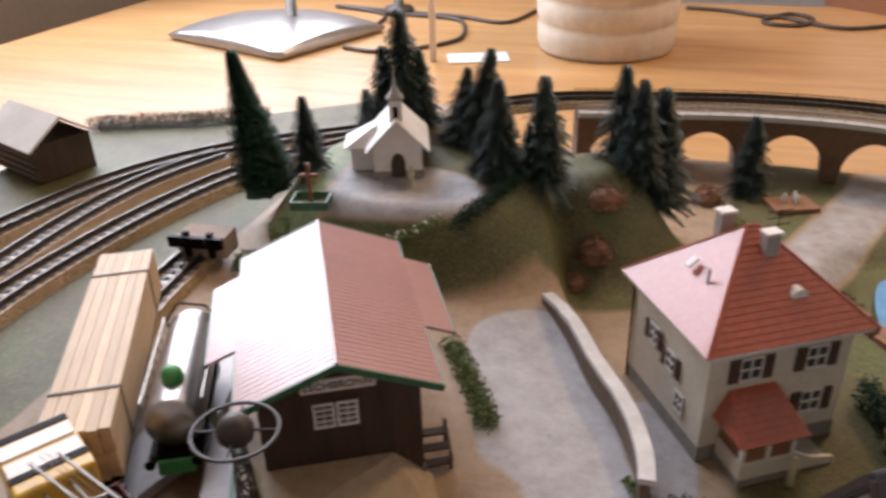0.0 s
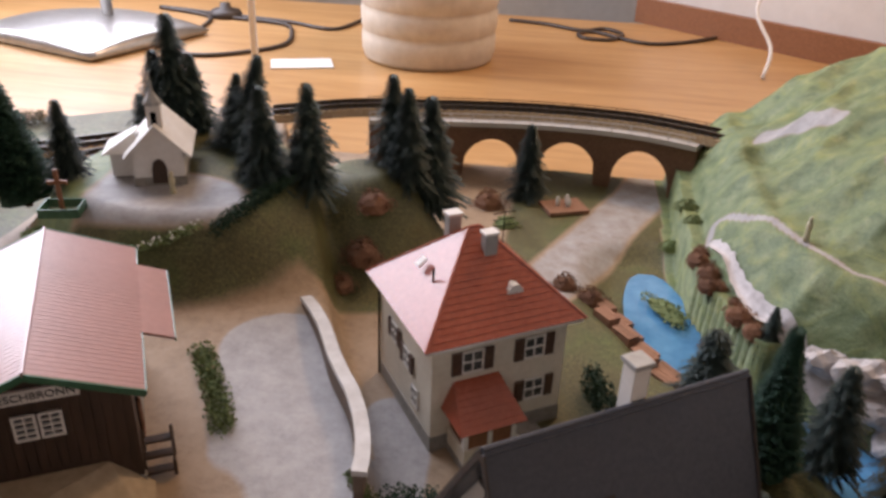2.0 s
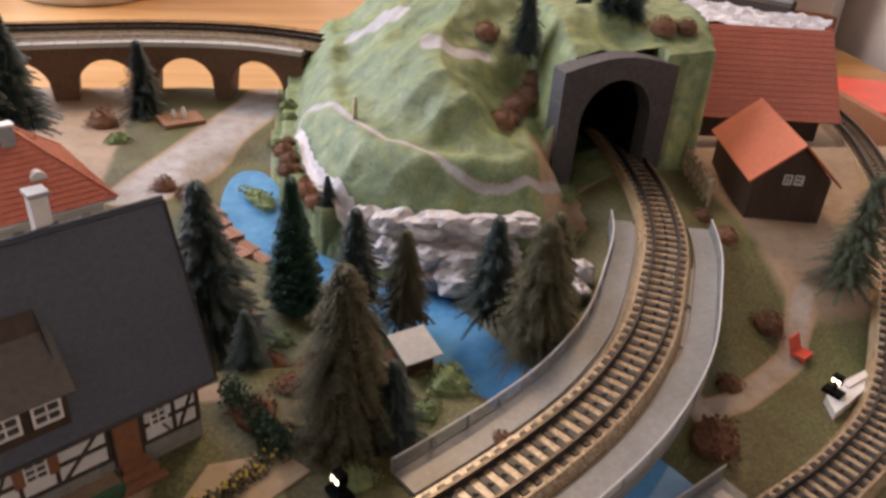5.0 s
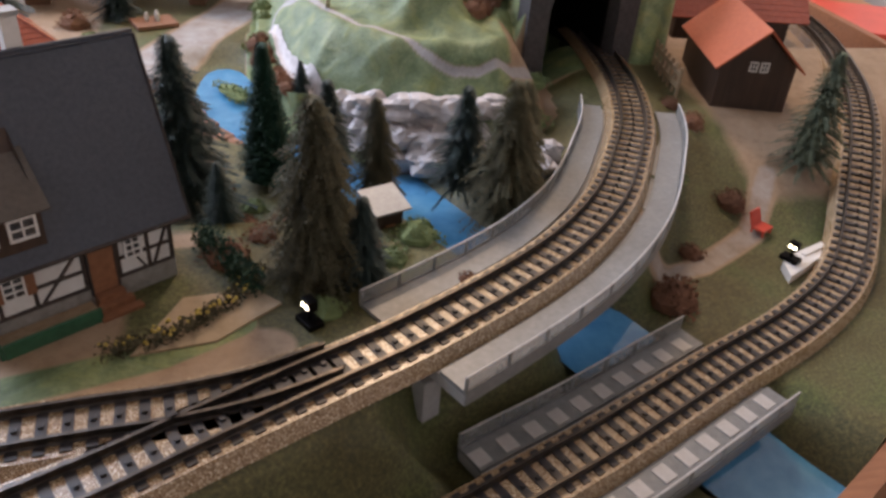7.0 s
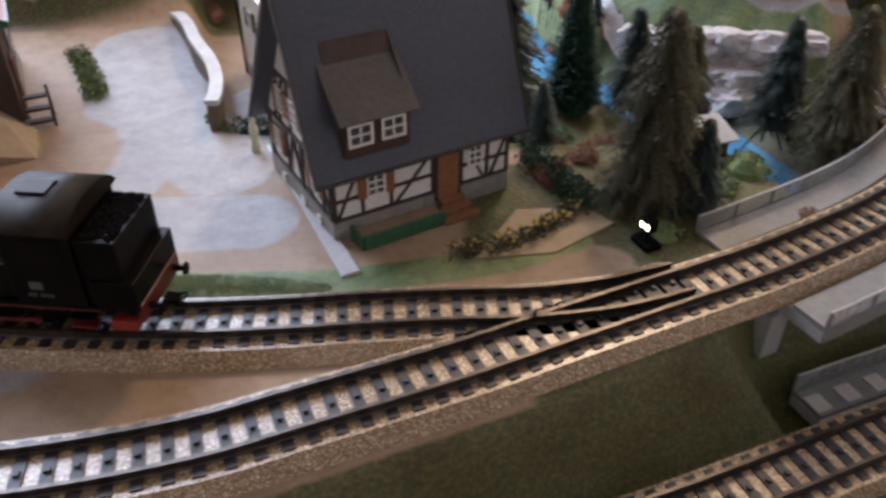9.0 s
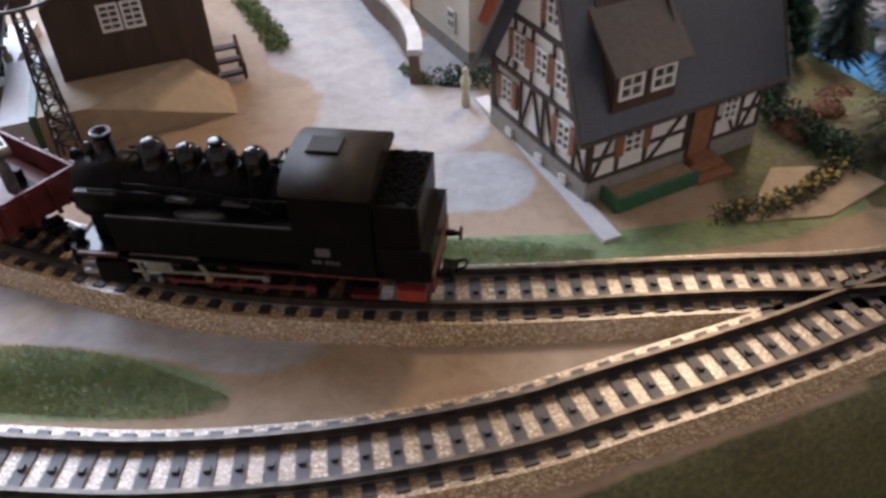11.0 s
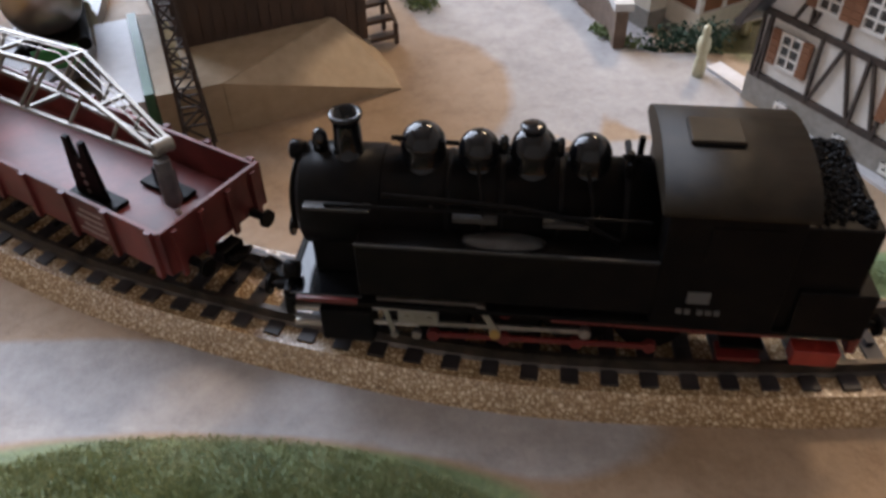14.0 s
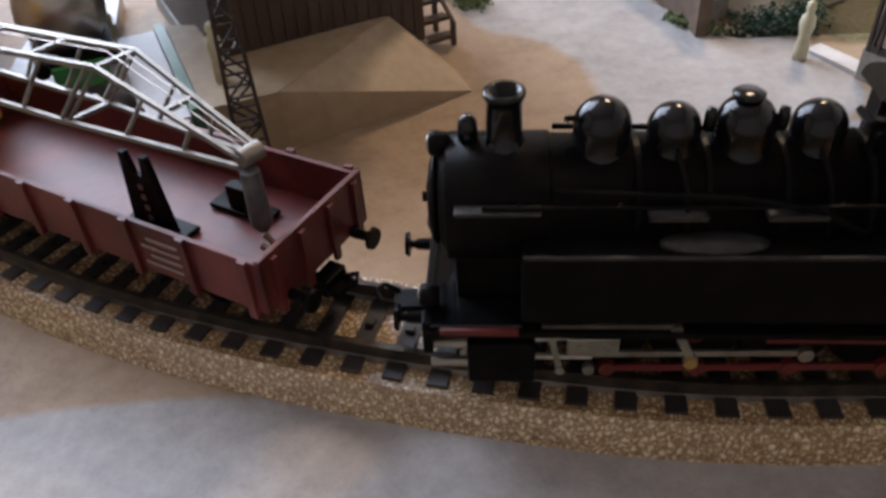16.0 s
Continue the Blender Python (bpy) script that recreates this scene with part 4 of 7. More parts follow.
def half_timbered():
    """Half-timbered house with a steep slate roof; the ridge runs along local x, and the back slope is the longer."""
    root = thing("half_timbered_house", "white half-timbered model house with a steep slate roof", "house", at(278.5, 319, 7, 33.5))
    L2, WF, WB, HT, RZ = 44.5, 28, 45, 33, 109
    outline = [(-WF, 10), (WB, 10), (WB, HT), (0, RZ - 5), (-WF, HT)]
    part("wall", prism(new_bm(), outline, "x", -L2, L2), M_WHITE, root, "white infill panels")
    part("plinth", box(new_bm(), -L2 - 0.8, L2 + 0.8, -WF - 0.8, WB + 0.8, -6, 10.5, 0.3), M_STONE, root, "grey stone plinth")
    bed = part("front_bed", box(new_bm(), -L2 + 8, 4, -WF - 11, -WF - 0.9, -3, 4.2), M_RAMP_EARTH, root, "brown earth bed")
    for b in ((-L2 + 6.5, -L2 + 8, -WF - 12, -WF - 1), (-L2 + 8.1, 4, -WF - 12.5, -WF - 11.1)):
        part("kerb", box(new_bm(), *b, -3, 7, 0.3), M_GREEN_TRIM, bed, "green painted kerb")
    for s, w in ((-1, WF), (1, WB)):
        bm = new_bm()
        oy = w + 4
        ez = 32.0 if w == WF else 30.0
        ea, eb = (-L2 - 8, s * oy, ez), (L2 + 8, s * oy, ez)
        ta, tb = (-L2 - 8, 0, RZ), (L2 + 8, 0, RZ)
        slab(bm, [ta, tb, eb, ea], 2.0)
        tile_rows(part("roof", bm, M_SLATE, root, "dark grey slate slope"), M_SLATE, ea, eb, ta, tb, 34, 0.16)
        part("gutter", rod(new_bm(), (-L2 - 8, s * (oy + 0.6), ez - 0.4), (L2 + 8, s * (oy + 0.6), ez - 0.4), 0.9, n=8), M_TIMBER, root)
        for e in (-1, 1):
            part("barge_board", beam(new_bm(), (e * (L2 + 8.3), s * oy, ez - 1.2), (e * (L2 + 8.3), s * 0.6, RZ - 1.4), 0.7, 2.4), M_TIMBER, root)
    bm = new_bm()
    rod(bm, (-L2 - 8, 0, RZ), (L2 + 8, 0, RZ), 1.0, n=8)
    part("ridge", bm, M_SLATE, root)
    # timber frame on the front and on both gables
    bm = new_bm()
    y = -WF - 0.35
    for x in (-44, -31, -17, 4, 19, 33, 44):
        beam(bm, (x, y, 10), (x, y, 32), 1.6, 1.0)
    for z in (10.6, 20, 31):
        beam(bm, (-L2, y - 0.05, z), (L2, y - 0.05, z), 1.0, 1.5)
    for a, b in (((-43, 11), (-34, 30)), ((-15, 11), (2, 30)), ((31, 11), (21, 30)), ((35, 11), (43, 30))):
        beam(bm, (a[0], y - 0.1, a[1]), (b[0], y - 0.1, b[1]), 1.4, 1.0)
    part("front_frame", bm, M_TIMBER, root, "dark timber framing")

    def rise(yy):
        return HT + (1 - abs(yy) / (WF if yy < 0 else WB)) * (RZ - 5 - HT)
    for s in (-1, 1):
        bm = new_bm()
        x = s * (L2 + 0.35)
        for yy in (-27, -18.5, -5, 4, 21, 41, 44.3):
            beam(bm, (x, yy, 10), (x, yy, min(34, rise(yy) - 1)), 1.6, 1.0)
        for yy in (-16, -1, 14, 27):
            beam(bm, (x, yy, 35), (x, yy, min(58, rise(yy) - 2)), 1.5, 1.0)
        for yy in (-8, 8):
            beam(bm, (x, yy, 60), (x, yy, min(84, rise(yy) - 2)), 1.5, 1.0)
        for z in (11, 33.5, 59, 83):
            k = 1.0 if z < HT else (RZ - 5 - z) / (RZ - 5 - HT)
            beam(bm, (x + s * 0.05, -WF * k + 0.5, z), (x + s * 0.05, WB * k - 0.5, z), 1.0, 2.2)
        for a, b in (((-26, 12), (-19.5, 24)), ((5, 12), (12, 33)), ((-4, 12), (2.5, 33)), ((20, 12), (13, 33)), ((43, 12), (41.5, 32)), ((-15, 36), (-8, 57)), ((26, 36), (20, 57)), ((33, 35), (28, 46)), ((-7, 62), (-1, 80)), ((7, 62), (1, 80))):
            beam(bm, (x + s * 0.1, a[0], a[1]), (x + s * 0.1, b[0], b[1]), 1.4, 1.0)
        part("gable_frame", bm, M_TIMBER, root, "dark timber framing")
    front = face(0, 0, -WF - 0.4)
    window(root, M_WHITE, -24.5, 24, 8.5, 10, front, M_SHUTTER, 3, 2)
    window(root, M_WHITE, 26, 24, 7, 10, front, None, 3, 2)
    door = part("door", box(new_bm(), 6, 17, -WF - 1.6, -WF - 0.2, 6, 29, 0.2), M_SHUTTER, root, "brown front door")
    part("door_frame", box(new_bm(), 5, 6, -WF - 1.8, -WF - 0.2, 6, 30), M_TIMBER, door)
    part("door_frame", box(new_bm(), 17, 18, -WF - 1.8, -WF - 0.2, 6, 30), M_TIMBER, door)
    for k in range(3):
        part("step", box(new_bm(), 6 - 1.5 * k, 18 + 2 * k, -WF - 6 - 4 * k, -WF - 1.7 - 4 * k, -3, 7 - 2.6 * k), M_SHUTTER, root, "brown steps")
    left = face(-90, -L2 - 0.4, 0)
    for x, z in ((-31, 23.5), (12, 23.5), (-6, 47), (-22, 47), (8, 47), (0, 71)):
        window(root, M_WHITE, x, z, 8, 11.5, left, M_SHUTTER, 3, 2)
    for x in (-28, -4, 14):
        window(root, M_WHITE, x, 4.5, 4, 2.4, left, None, 1, 2, 1.6)
    # shed dormer on the front slope
    bm = new_bm()
    prism(bm, [(-30, 40), (-30, 59), (-11, 74), (-11, 84)], "x", -38, -8)
    dorm = part("dormer", bm, M_BROWN, root, "brown dormer")
    bm = new_bm()
    slab(bm, [(-41, -34, 57.5), (-5, -34, 57.5), (-5, -12, 78), (-41, -12, 78)], 1.6)
    part("dormer_roof", bm, M_DORMER, dorm, "grey-brown dormer roof")
    dm = face(0, 0, -30.3)
    for x in (-31, -16):
        window(dorm, M_WHITE, x, 50.5, 10, 9, dm, None, 2, 2)
    ch = part("chimney", box(new_bm(), 2.5, 9, 1, 7.5, 94, 122, 0.3), M_WHITE, root, "white chimney")
    part("cap", box(new_bm(), 1.7, 9.8, 0.2, 8.3, 122, 124, 0.3), M_GREY, ch)
    return root


M_RAMP_EARTH = paint("brown_earth", [(0.24, 0.16, 0.09), (0.34, 0.24, 0.15)], grain=260, rough=0.8, bump=0.3)
half_timbered()


def chapel():
    root = thing("chapel", "small white model chapel with a snow-grey roof and bell turret", "chapel", at(-24, 598, 60, 21, 1.12))
    W2, L2, HT, RZ = 15, 24, 21, 36
    part("wall", prism(new_bm(), [(-W2, 0), (W2, 0), (W2, HT), (0, RZ), (-W2, HT)], "y", -18, L2), M_WHITE, root)
    part("plinth", box(new_bm(), -W2 - 0.6, W2 + 0.6, -18.6, L2 + 0.6, -3, 4), M_STONE, root)
    for s in (-1, 1):
        bm = new_bm()
        slab(bm, [(0, -21, RZ + 1.6), (s * 20, -22, 17.5), (s * 20, L2 + 4, 17.5), (0, L2 + 4, RZ + 1.6)], 1.2)
        tile_rows(part("roof", bm, M_WHITE, root, "white-grey roof slope"), M_WHITE, (s * 20, -22, 17.5), (s * 20, L2 + 4, 17.5), (0, -21, RZ + 1.6), (0, L2 + 4, RZ + 1.6), 10, 0.2)
    # vestry wing
    part("vestry", prism(new_bm(), [(-4, 0), (16, 0), (16, 17), (-4, 17)], "x", -30, -W2), M_WHITE, root)
    bm = new_bm()
    slab(bm, [(-34, -8, 16), (-34, 20, 16), (-14, 12, 28), (-14, 0, 28)], 1.2)
    slab(bm, [(-34, -8, 16), (-14, -8, 16), (-14, 0, 28)], 1.0)
    part("vestry_roof", bm, M_WHITE, root)
    bm = new_bm()
    prism(bm, [(-4.4, 0), (4.4, 0), (4.4, 10), (3, 14), (0, 16), (-3, 14), (-4.4, 10)], "y", -18.9, -17.8)
    part("door", bm, M_BROWN, root, "dark arched door")
    bm = box(new_bm(), -4, 4, -14, -6, RZ - 6, RZ + 12)
    tur = part("bell_turret", bm, M_WHITE, root)
    bm = new_bm()
    m = Matrix.Translation((0, -10, 0))
    lathe(bm, [(5.8, RZ + 12), (5.2, RZ + 14), (3.0, RZ + 17), (1.2, RZ + 20), (0.6, RZ + 26), (0.2, RZ + 32)], 8, m)
    part("spire", bm, M_GREY, tur, "grey onion spire")
    part("bell_opening", box(new_bm(), -1.6, 1.6, -14.3, -13.8, RZ, RZ + 8), M_BLACK, tur)
    return root


chapel()


def viaduct():
    """Curved brick viaduct with three open arches, a pale deck and thin railings."""
    root = thing("viaduct", "brown brick model viaduct with arches and pale deck", "viaduct", at(0, 0, 10))
    line = spline([(p[0], p[1]) for p in VIADUCT], 3.0)
    sides = []
    for i, p in enumerate(line):
        d = (line[min(i + 1, len(line) - 1)] - line[max(i - 1, 0)]).normalized()
        sides.append((p, Vector((d.y, -d.x, 0))))
    arches = [(103, 30), (186, 30), (267, 31), (346, 31)]
    use = [(p, s) for p, s in sides if 60 < p.x < 400]

    def crown(x):
        z = -56.0
        for c, r in arches:
            if abs(x - c) < r:
                z = max(z, -32 + math.sqrt(r * r - (x - c) ** 2) * 1.05)
        return z
    bm = new_bm()
    rows = []
    for p, s in use:
        lo = crown(p.x)
        rows.append([bm.verts.new((p.x + s.x * u, p.y + s.y * u, z)) for u, z in ((-24, lo), (-24, 13), (24, 13), (24, lo))])
    for a, b in zip(rows, rows[1:]):
        for k in range(4):
            bm.faces.new((a[k], b[k], b[(k + 1) % 4], a[(k + 1) % 4]))
    bm.faces.new(rows[0])
    bm.faces.new(rows[-1])
    part("masonry", bm, M_BRICK, root, "brown brick arches")
    bm = new_bm()
    rows = [[bm.verts.new((p.x + s.x * u, p.y + s.y * u, z)) for u, z in ((-28, 13.2), (-28, 18), (28, 18), (28, 13.2))] for p, s in use]
    for a, b in zip(rows, rows[1:]):
        for k in range(4):
            bm.faces.new((a[k], b[k], b[(k + 1) % 4], a[(k + 1) % 4]))
    bm.faces.new(rows[0])
    bm.faces.new(rows[-1])
    part("deck", bm, M_BED, root, "pale grey deck")
    for u in (-27, 27):
        bm = new_bm()
        for z in (22, 26):
            tube(bm, [(p.x + s.x * u, p.y + s.y * u, z) for p, s in use[::3]], 0.45, 5)
        part("rail_bar", bm, M_BED if u > 0 else M_BLACK, root)
        for p, s in use[::7]:
            part("railing_post", beam(new_bm(), (p.x + s.x * u, p.y + s.y * u, 18), (p.x + s.x * u, p.y + s.y * u, 26.6), 0.8, 0.8), M_BED if u > 0 else M_BLACK, root)
    return root


viaduct()


def portal():
    root = thing("tunnel_portal", "dark stone tunnel portal with a black bore", "tunnel", at(634, 602, 7, 11) @ Matrix.Diagonal((0.9, 1, 0.97, 1)))
    bm = new_bm()
    n = 18
    arch = [(-9 - 36 * math.cos(math.pi * i / n), 46 + 36 * math.sin(math.pi * i / n)) for i in range(n + 1)]
    inner = [(-45, -8)] + arch + [(27, -8)]
    outer = [(-66, -8)] + [(-66 + 114 * i / n, 90 + 10 * math.sin(math.pi * i / n)) for i in range(n + 1)] + [(48, -8)]
    a = [[bm.verts.new((x, y, z)) for x, z in inner] for y in (-8, 10)]
    b = [[bm.verts.new((x, y, z)) for x, z in outer] for y in (-8, 10)]
    for i in range(len(inner) - 1):
        bm.faces.new((a[0][i], a[0][i + 1], b[0][i + 1], b[0][i]))
        bm.faces.new((a[1][i], a[1][i + 1], b[1][i + 1], b[1][i]))
        bm.faces.new((a[0][i], a[0][i + 1], a[1][i + 1], a[1][i]))
        bm.faces.new((b[0][i], b[0][i + 1], b[1][i + 1], b[1][i]))
    part("wall", bm, M_PORTAL, root)
    # The tunnel's inner darkness is put into the black of these walls.
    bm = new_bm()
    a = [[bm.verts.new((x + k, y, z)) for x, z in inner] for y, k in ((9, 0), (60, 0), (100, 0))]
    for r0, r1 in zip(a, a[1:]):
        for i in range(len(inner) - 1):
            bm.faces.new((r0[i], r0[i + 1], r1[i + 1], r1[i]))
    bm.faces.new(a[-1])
    part("bore", bm, M_BLACK, root, "tunnel bore with its darkness put into black walls")
    return root


portal()

# ---- trees ----
def fir(name, label, height, radius, mat, seed, kind="layered", branches=150):
    """Bottle-brush model fir: a trunk and a crown of many drooping needle tufts."""
    rnd = random.Random(seed)
    root = thing(name, label, "tree", group="model firs")
    bm = new_bm()
    rod(bm, (0, 0, -3), (0, 0, height * 0.93), height * 0.018 + 0.6, 0.3, 7)
    part("trunk", bm, M_BARK, root)
    verts, faces = [], []
    for i in range(branches):
        f = (i + rnd.random()) / branches
        z = height * (0.02 + 0.97 * f ** (1.15 if kind == "slim" else 0.95))
        if kind == "layered":
            reach = radius * (1 - f) ** 0.72 * (0.82 + 0.18 * math.cos(f * 40)) + 0.8
        elif kind == "shaggy":
            reach = radius * min(1.0, 1.25 * (1 - f) ** 0.6) * (0.86 + 0.14 * math.cos(f * 34)) + 1.5
        else:
            reach = radius * (1 - f ** 1.3) ** 0.9 * (0.9 + 0.1 * min(1, f * 6)) + 0.6
        reach *= rnd.uniform(0.72, 1.12)
        a = i * 2.39996 + rnd.uniform(-0.3, 0.3)
        droop = -0.32 * reach if kind == "layered" else -0.55 * reach if kind == "shaggy" else -0.05 * reach + reach * 0.35
        ca, sa = math.cos(a), math.sin(a)
        tufts = max(3, int(reach / 1.5))
        for k in range(tufts):
            g = (k + 0.6) / tufts
            px, py, pz = ca * reach * g, sa * reach * g, z + droop * g * g
            size = (0.9 + 0.5 * rnd.random()) * (2.5 if kind == "layered" else 2.0) * (1.15 - 0.5 * g) * height / 90 + 0.4
            for s in (-1, 1, 0):
                b = a + s * rnd.uniform(0.7, 1.2)
                tx, ty = math.cos(b), math.sin(b)
                w = 0.28 * size
                base = len(verts)
                verts += [((px - ty * w) * MM, (py + tx * w) * MM, (pz + 0.3) * MM), ((px + ty * w) * MM, (py - tx * w) * MM, (pz - 0.3) * MM),
                          ((px + tx * size * 1.5) * MM, (py + ty * size * 1.5) * MM, (pz - 0.25 * size + rnd.uniform(-0.6, 0.6)) * MM)]
                faces.append((base, base + 1, base + 2))
    # matted heart of the crown
    share = 0.72 if kind == "slim" else 0.34
    base, rings, n = len(verts), 14, 12
    for i in range(rings + 1):
        f = i / rings
        for k in range(n):
            a = 6.283 * k / n
            r = radius * share * (1 - f ** 1.2) * rnd.uniform(0.8, 1.15) + 0.2
            verts.append((r * math.cos(a) * MM, r * math.sin(a) * MM, height * (0.02 + 0.92 * f) * MM))
    for i in range(rings):
        for k in range(n):
            faces.append((base + i * n + k, base + i * n + (k + 1) % n, base + (i + 1) * n + (k + 1) % n, base + (i + 1) * n + k))
    me = bpy.data.meshes.new("crown")
    me.from_pydata(verts, [], faces)
    me.materials.append(mat)
    crown = new("crown", me)
    crown.parent = root
    return root


def tuft(name, label, radius, high, mat, seed, count=420):
    """A loose lump of model moss: many small leaflets over an uneven core."""
    rnd = random.Random(seed)
    verts, faces = [], []
    for i in range(count):
        u, v = rnd.uniform(0, 6.283), rnd.uniform(0.0, 1.0)
        r = radius * math.sqrt(1 - v * v) * rnd.uniform(0.7, 1.05) * (1 + 0.25 * math.sin(3 * u + seed))
        x, y, z = r * math.cos(u), r * math.sin(u), high * v * rnd.uniform(0.75, 1.1)
        s = rnd.uniform(0.8, 1.9)
        d = Vector((rnd.uniform(-1, 1), rnd.uniform(-1, 1), rnd.uniform(-0.3, 1))).normalized()
        e = d.cross(Vector((rnd.uniform(-1, 1), rnd.uniform(-1, 1), rnd.uniform(-1, 1)))).normalized()
        b = len(verts)
        for q in (d * s, e * s, -d * s * 0.6 - e * s * 0.4):
            verts.append(((x + q.x) * MM, (y + q.y) * MM, (z + q.z) * MM))
        faces.append((b, b + 1, b + 2))
    core = new_bm()
    bmesh.ops.create_icosphere(core, subdivisions=2, radius=1)
    for v in core.verts:
        k = 0.82 + 0.2 * noise.noise(v.co * 2 + Vector((seed, 0, 0)))
        v.co = Vector((v.co.x * radius * k, v.co.y * radius * k, max(-0.15, v.co.z) * high * k))
    off = len(verts)
    core.verts.ensure_lookup_table()
    verts += [tuple(v.co * MM) for v in core.verts]
    faces += [tuple(off + v.index for v in f.verts) for f in core.faces]
    core.free()
    me = bpy.data.meshes.new(name)
    me.from_pydata(verts, [], faces)
    me.materials.append(mat)
    return tagged(new(name, me), label, "bush", "model bushes")


DARK = [fir("fir_tree", "dark blue-green bottle-brush model fir", 78, 29, M_NEEDLE, s, branches=460) for s in (1, 2)]
SLIM = fir("fir_tree", "slim deep-green model fir of dense foliage", 82, 17, M_NEEDLE_GREEN, 5, "slim", 1300)
OLIVE = [fir("fir_tree", "grey-olive model fir with loose drooping twigs", 80, 23, M_NEEDLE_OLIVE, s, "shaggy", branches=460) for s in (7, 8)]
FARM = fir("fir_tree", "sparse grey-green model fir beside the farm track", 80, 27, M_NEEDLE_PALE, 11, branches=300)


def plant(master, x, y, top=None, z=None, size=None, turn=0, first=False, lean=0):
    z = land(x, y) if z is None else z
    base = {id(SLIM): 82, id(OLIVE[0]): 80, id(OLIVE[1]): 80, id(FARM): 80}.get(id(master), 78)
    k = size if size else (top - z) / base
    if not first:
        k /= master.scale.x
    m = at(x, y, z - 1, turn, k) @ Matrix.Rotation(radians(lean), 4, "Y")
    if first:
        master.matrix_basis = m
        return master
    return copy_thing(master, m)


# round the chapel
plant(DARK[0], -50, 676, 157, turn=10, first=True)
plant(DARK[1], -66, 678, 128, turn=80, first=True)
plant(DARK[1], -36, 680, 126, turn=200)
plant(DARK[0], -88, 690, 88, turn=33)
plant(DARK[0], 14, 648, 140, turn=0, lean=14)
plant(DARK[1], 2, 655, 122, turn=0, lean=10)
plant(SLIM, -132, 592, 142, z=30, first=True, lean=-8)
plant(DARK[1], -89, 582, 114, turn=20)
# in front of the viaduct hill
plant(DARK[1], 49, 600, 130, turn=15)
plant(DARK[0], 36, 604, 96, turn=75)
plant(DARK[0], 77, 618, 129, turn=120)
plant(DARK[1], 66, 622, 92, turn=220)
plant(DARK[0], 124, 686, 121, turn=45)
plant(DARK[1], 139, 670, 116, turn=165)
plant(DARK[0], 153, 695, 104, turn=265)
plant(DARK[1], 229, 829, 44, z=-33, turn=55)
# between the half-timbered house and the stream
plant(OLIVE[0], 396, 316, 101, z=4, turn=0, first=True)
plant(OLIVE[1], 511, 391, 78, z=-8, turn=70, first=True)
plant(SLIM, 374, 452, 76, z=-14, turn=40)
plant(DARK[0], 327, 412, 94, z=-2, turn=90)
plant(DARK[1], 350, 373, 40, z=-1, turn=190)
plant(DARK[0], 497, 440, 54, z=-16, turn=20)
plant(DARK[1], 418, 309, 54, z=3, turn=60)
plant(OLIVE[1], 440, 437, 48, z=-17, turn=120)
plant(DARK[1], 413, 468, 47, z=-20, turn=250)
plant(OLIVE[0], 529, 425, 64, z=-12, turn=160)
plant(DARK[0], 400, 562, 24, z=-6, turn=210)
plant(FARM, 756, 450, 74, z=-10, turn=30, first=True)
# on the hill
plant(DARK[0], 566, 660, 143, z=88, turn=0)
plant(DARK[0], 640, 668, 166, z=110, turn=30)
plant(DARK[1], 657, 664, 160, z=110, turn=130)
plant(DARK[1], 624, 690, 146, z=112, turn=80)
plant(DARK[0], 536, 800, 156, z=114, turn=60)
plant(DARK[1], 556, 775, 138, z=116, turn=210)

RUST = tuft("moss_bush", "rust-brown model moss bush", 16, 16, M_RUST_MOSS, 3)
RUST.matrix_basis = at(119, 605, land(119, 605) - 2)
for x, y, k in ((122, 630, 0.9), (108, 588, 0.7), (195, 800, 1.1), (290, 640, 0.9), (270, 655, 0.8), (368, 660, 0.7), (375, 600, 0.9), (355, 330, 0.8), (606, 333, 1.15), (690, 425, 0.8), (470, 300, 0.5), (372, 676, 0.5), (373, 640, 0.7), (377, 622, 0.5), (370, 622, 0.6), (384, 584, 0.7), (391, 566, 0.6), (385, 602, 0.4), (640, 380, 0.6), (690, 500, 0.7), (682, 525, 0.6)):
    copy_thing(RUST, at(x, y, land(x, y) - 2, x % 90, k))
for x, y, k in ((362, 398, 0.6), (384, 372, 0.7), (372, 350, 0.6), (402, 350, 0.55), (430, 395, 0.6), (455, 392, 0.5), (398, 410, 0.5), (425, 335, 0.6), (470, 350, 0.5), (545, 440, 0.6), (536, 462, 0.5), (560, 500, 0.6), (346, 440, 0.6), (340, 470, 0.5), (482, 372, 0.5)):
    copy_thing(RUST, at(x, y, land(x, y) - 2, (x * 7) % 90, k))
GREEN = tuft("moss_bush", "yellow-green model moss bush", 14, 11, M_GREEN_MOSS, 4)
GREEN.matrix_basis = at(449, 333, -6, 0, 0.9)
for x, y, k in ((-110, 520, 1.2), (-95, 545, 1.0), (215, 760, 1.0), (400, 285, 0.8), (362, 748, 0.8), (374, 735, 0.7), (372, 765, 0.9), (452, 345, 1.1), (436, 325, 0.8), (350, 405, 0.8), (366, 420, 0.7), (392, 395, 0.7), (414, 388, 0.6), (560, 470, 0.9), (570, 520, 1.1), (576, 545, 0.9), (520, 455, 0.7), (610, 400, 1.0), (640, 430, 0.9)):
    copy_thing(GREEN, at(x, y, land(x, y) - 2, x % 90, k))


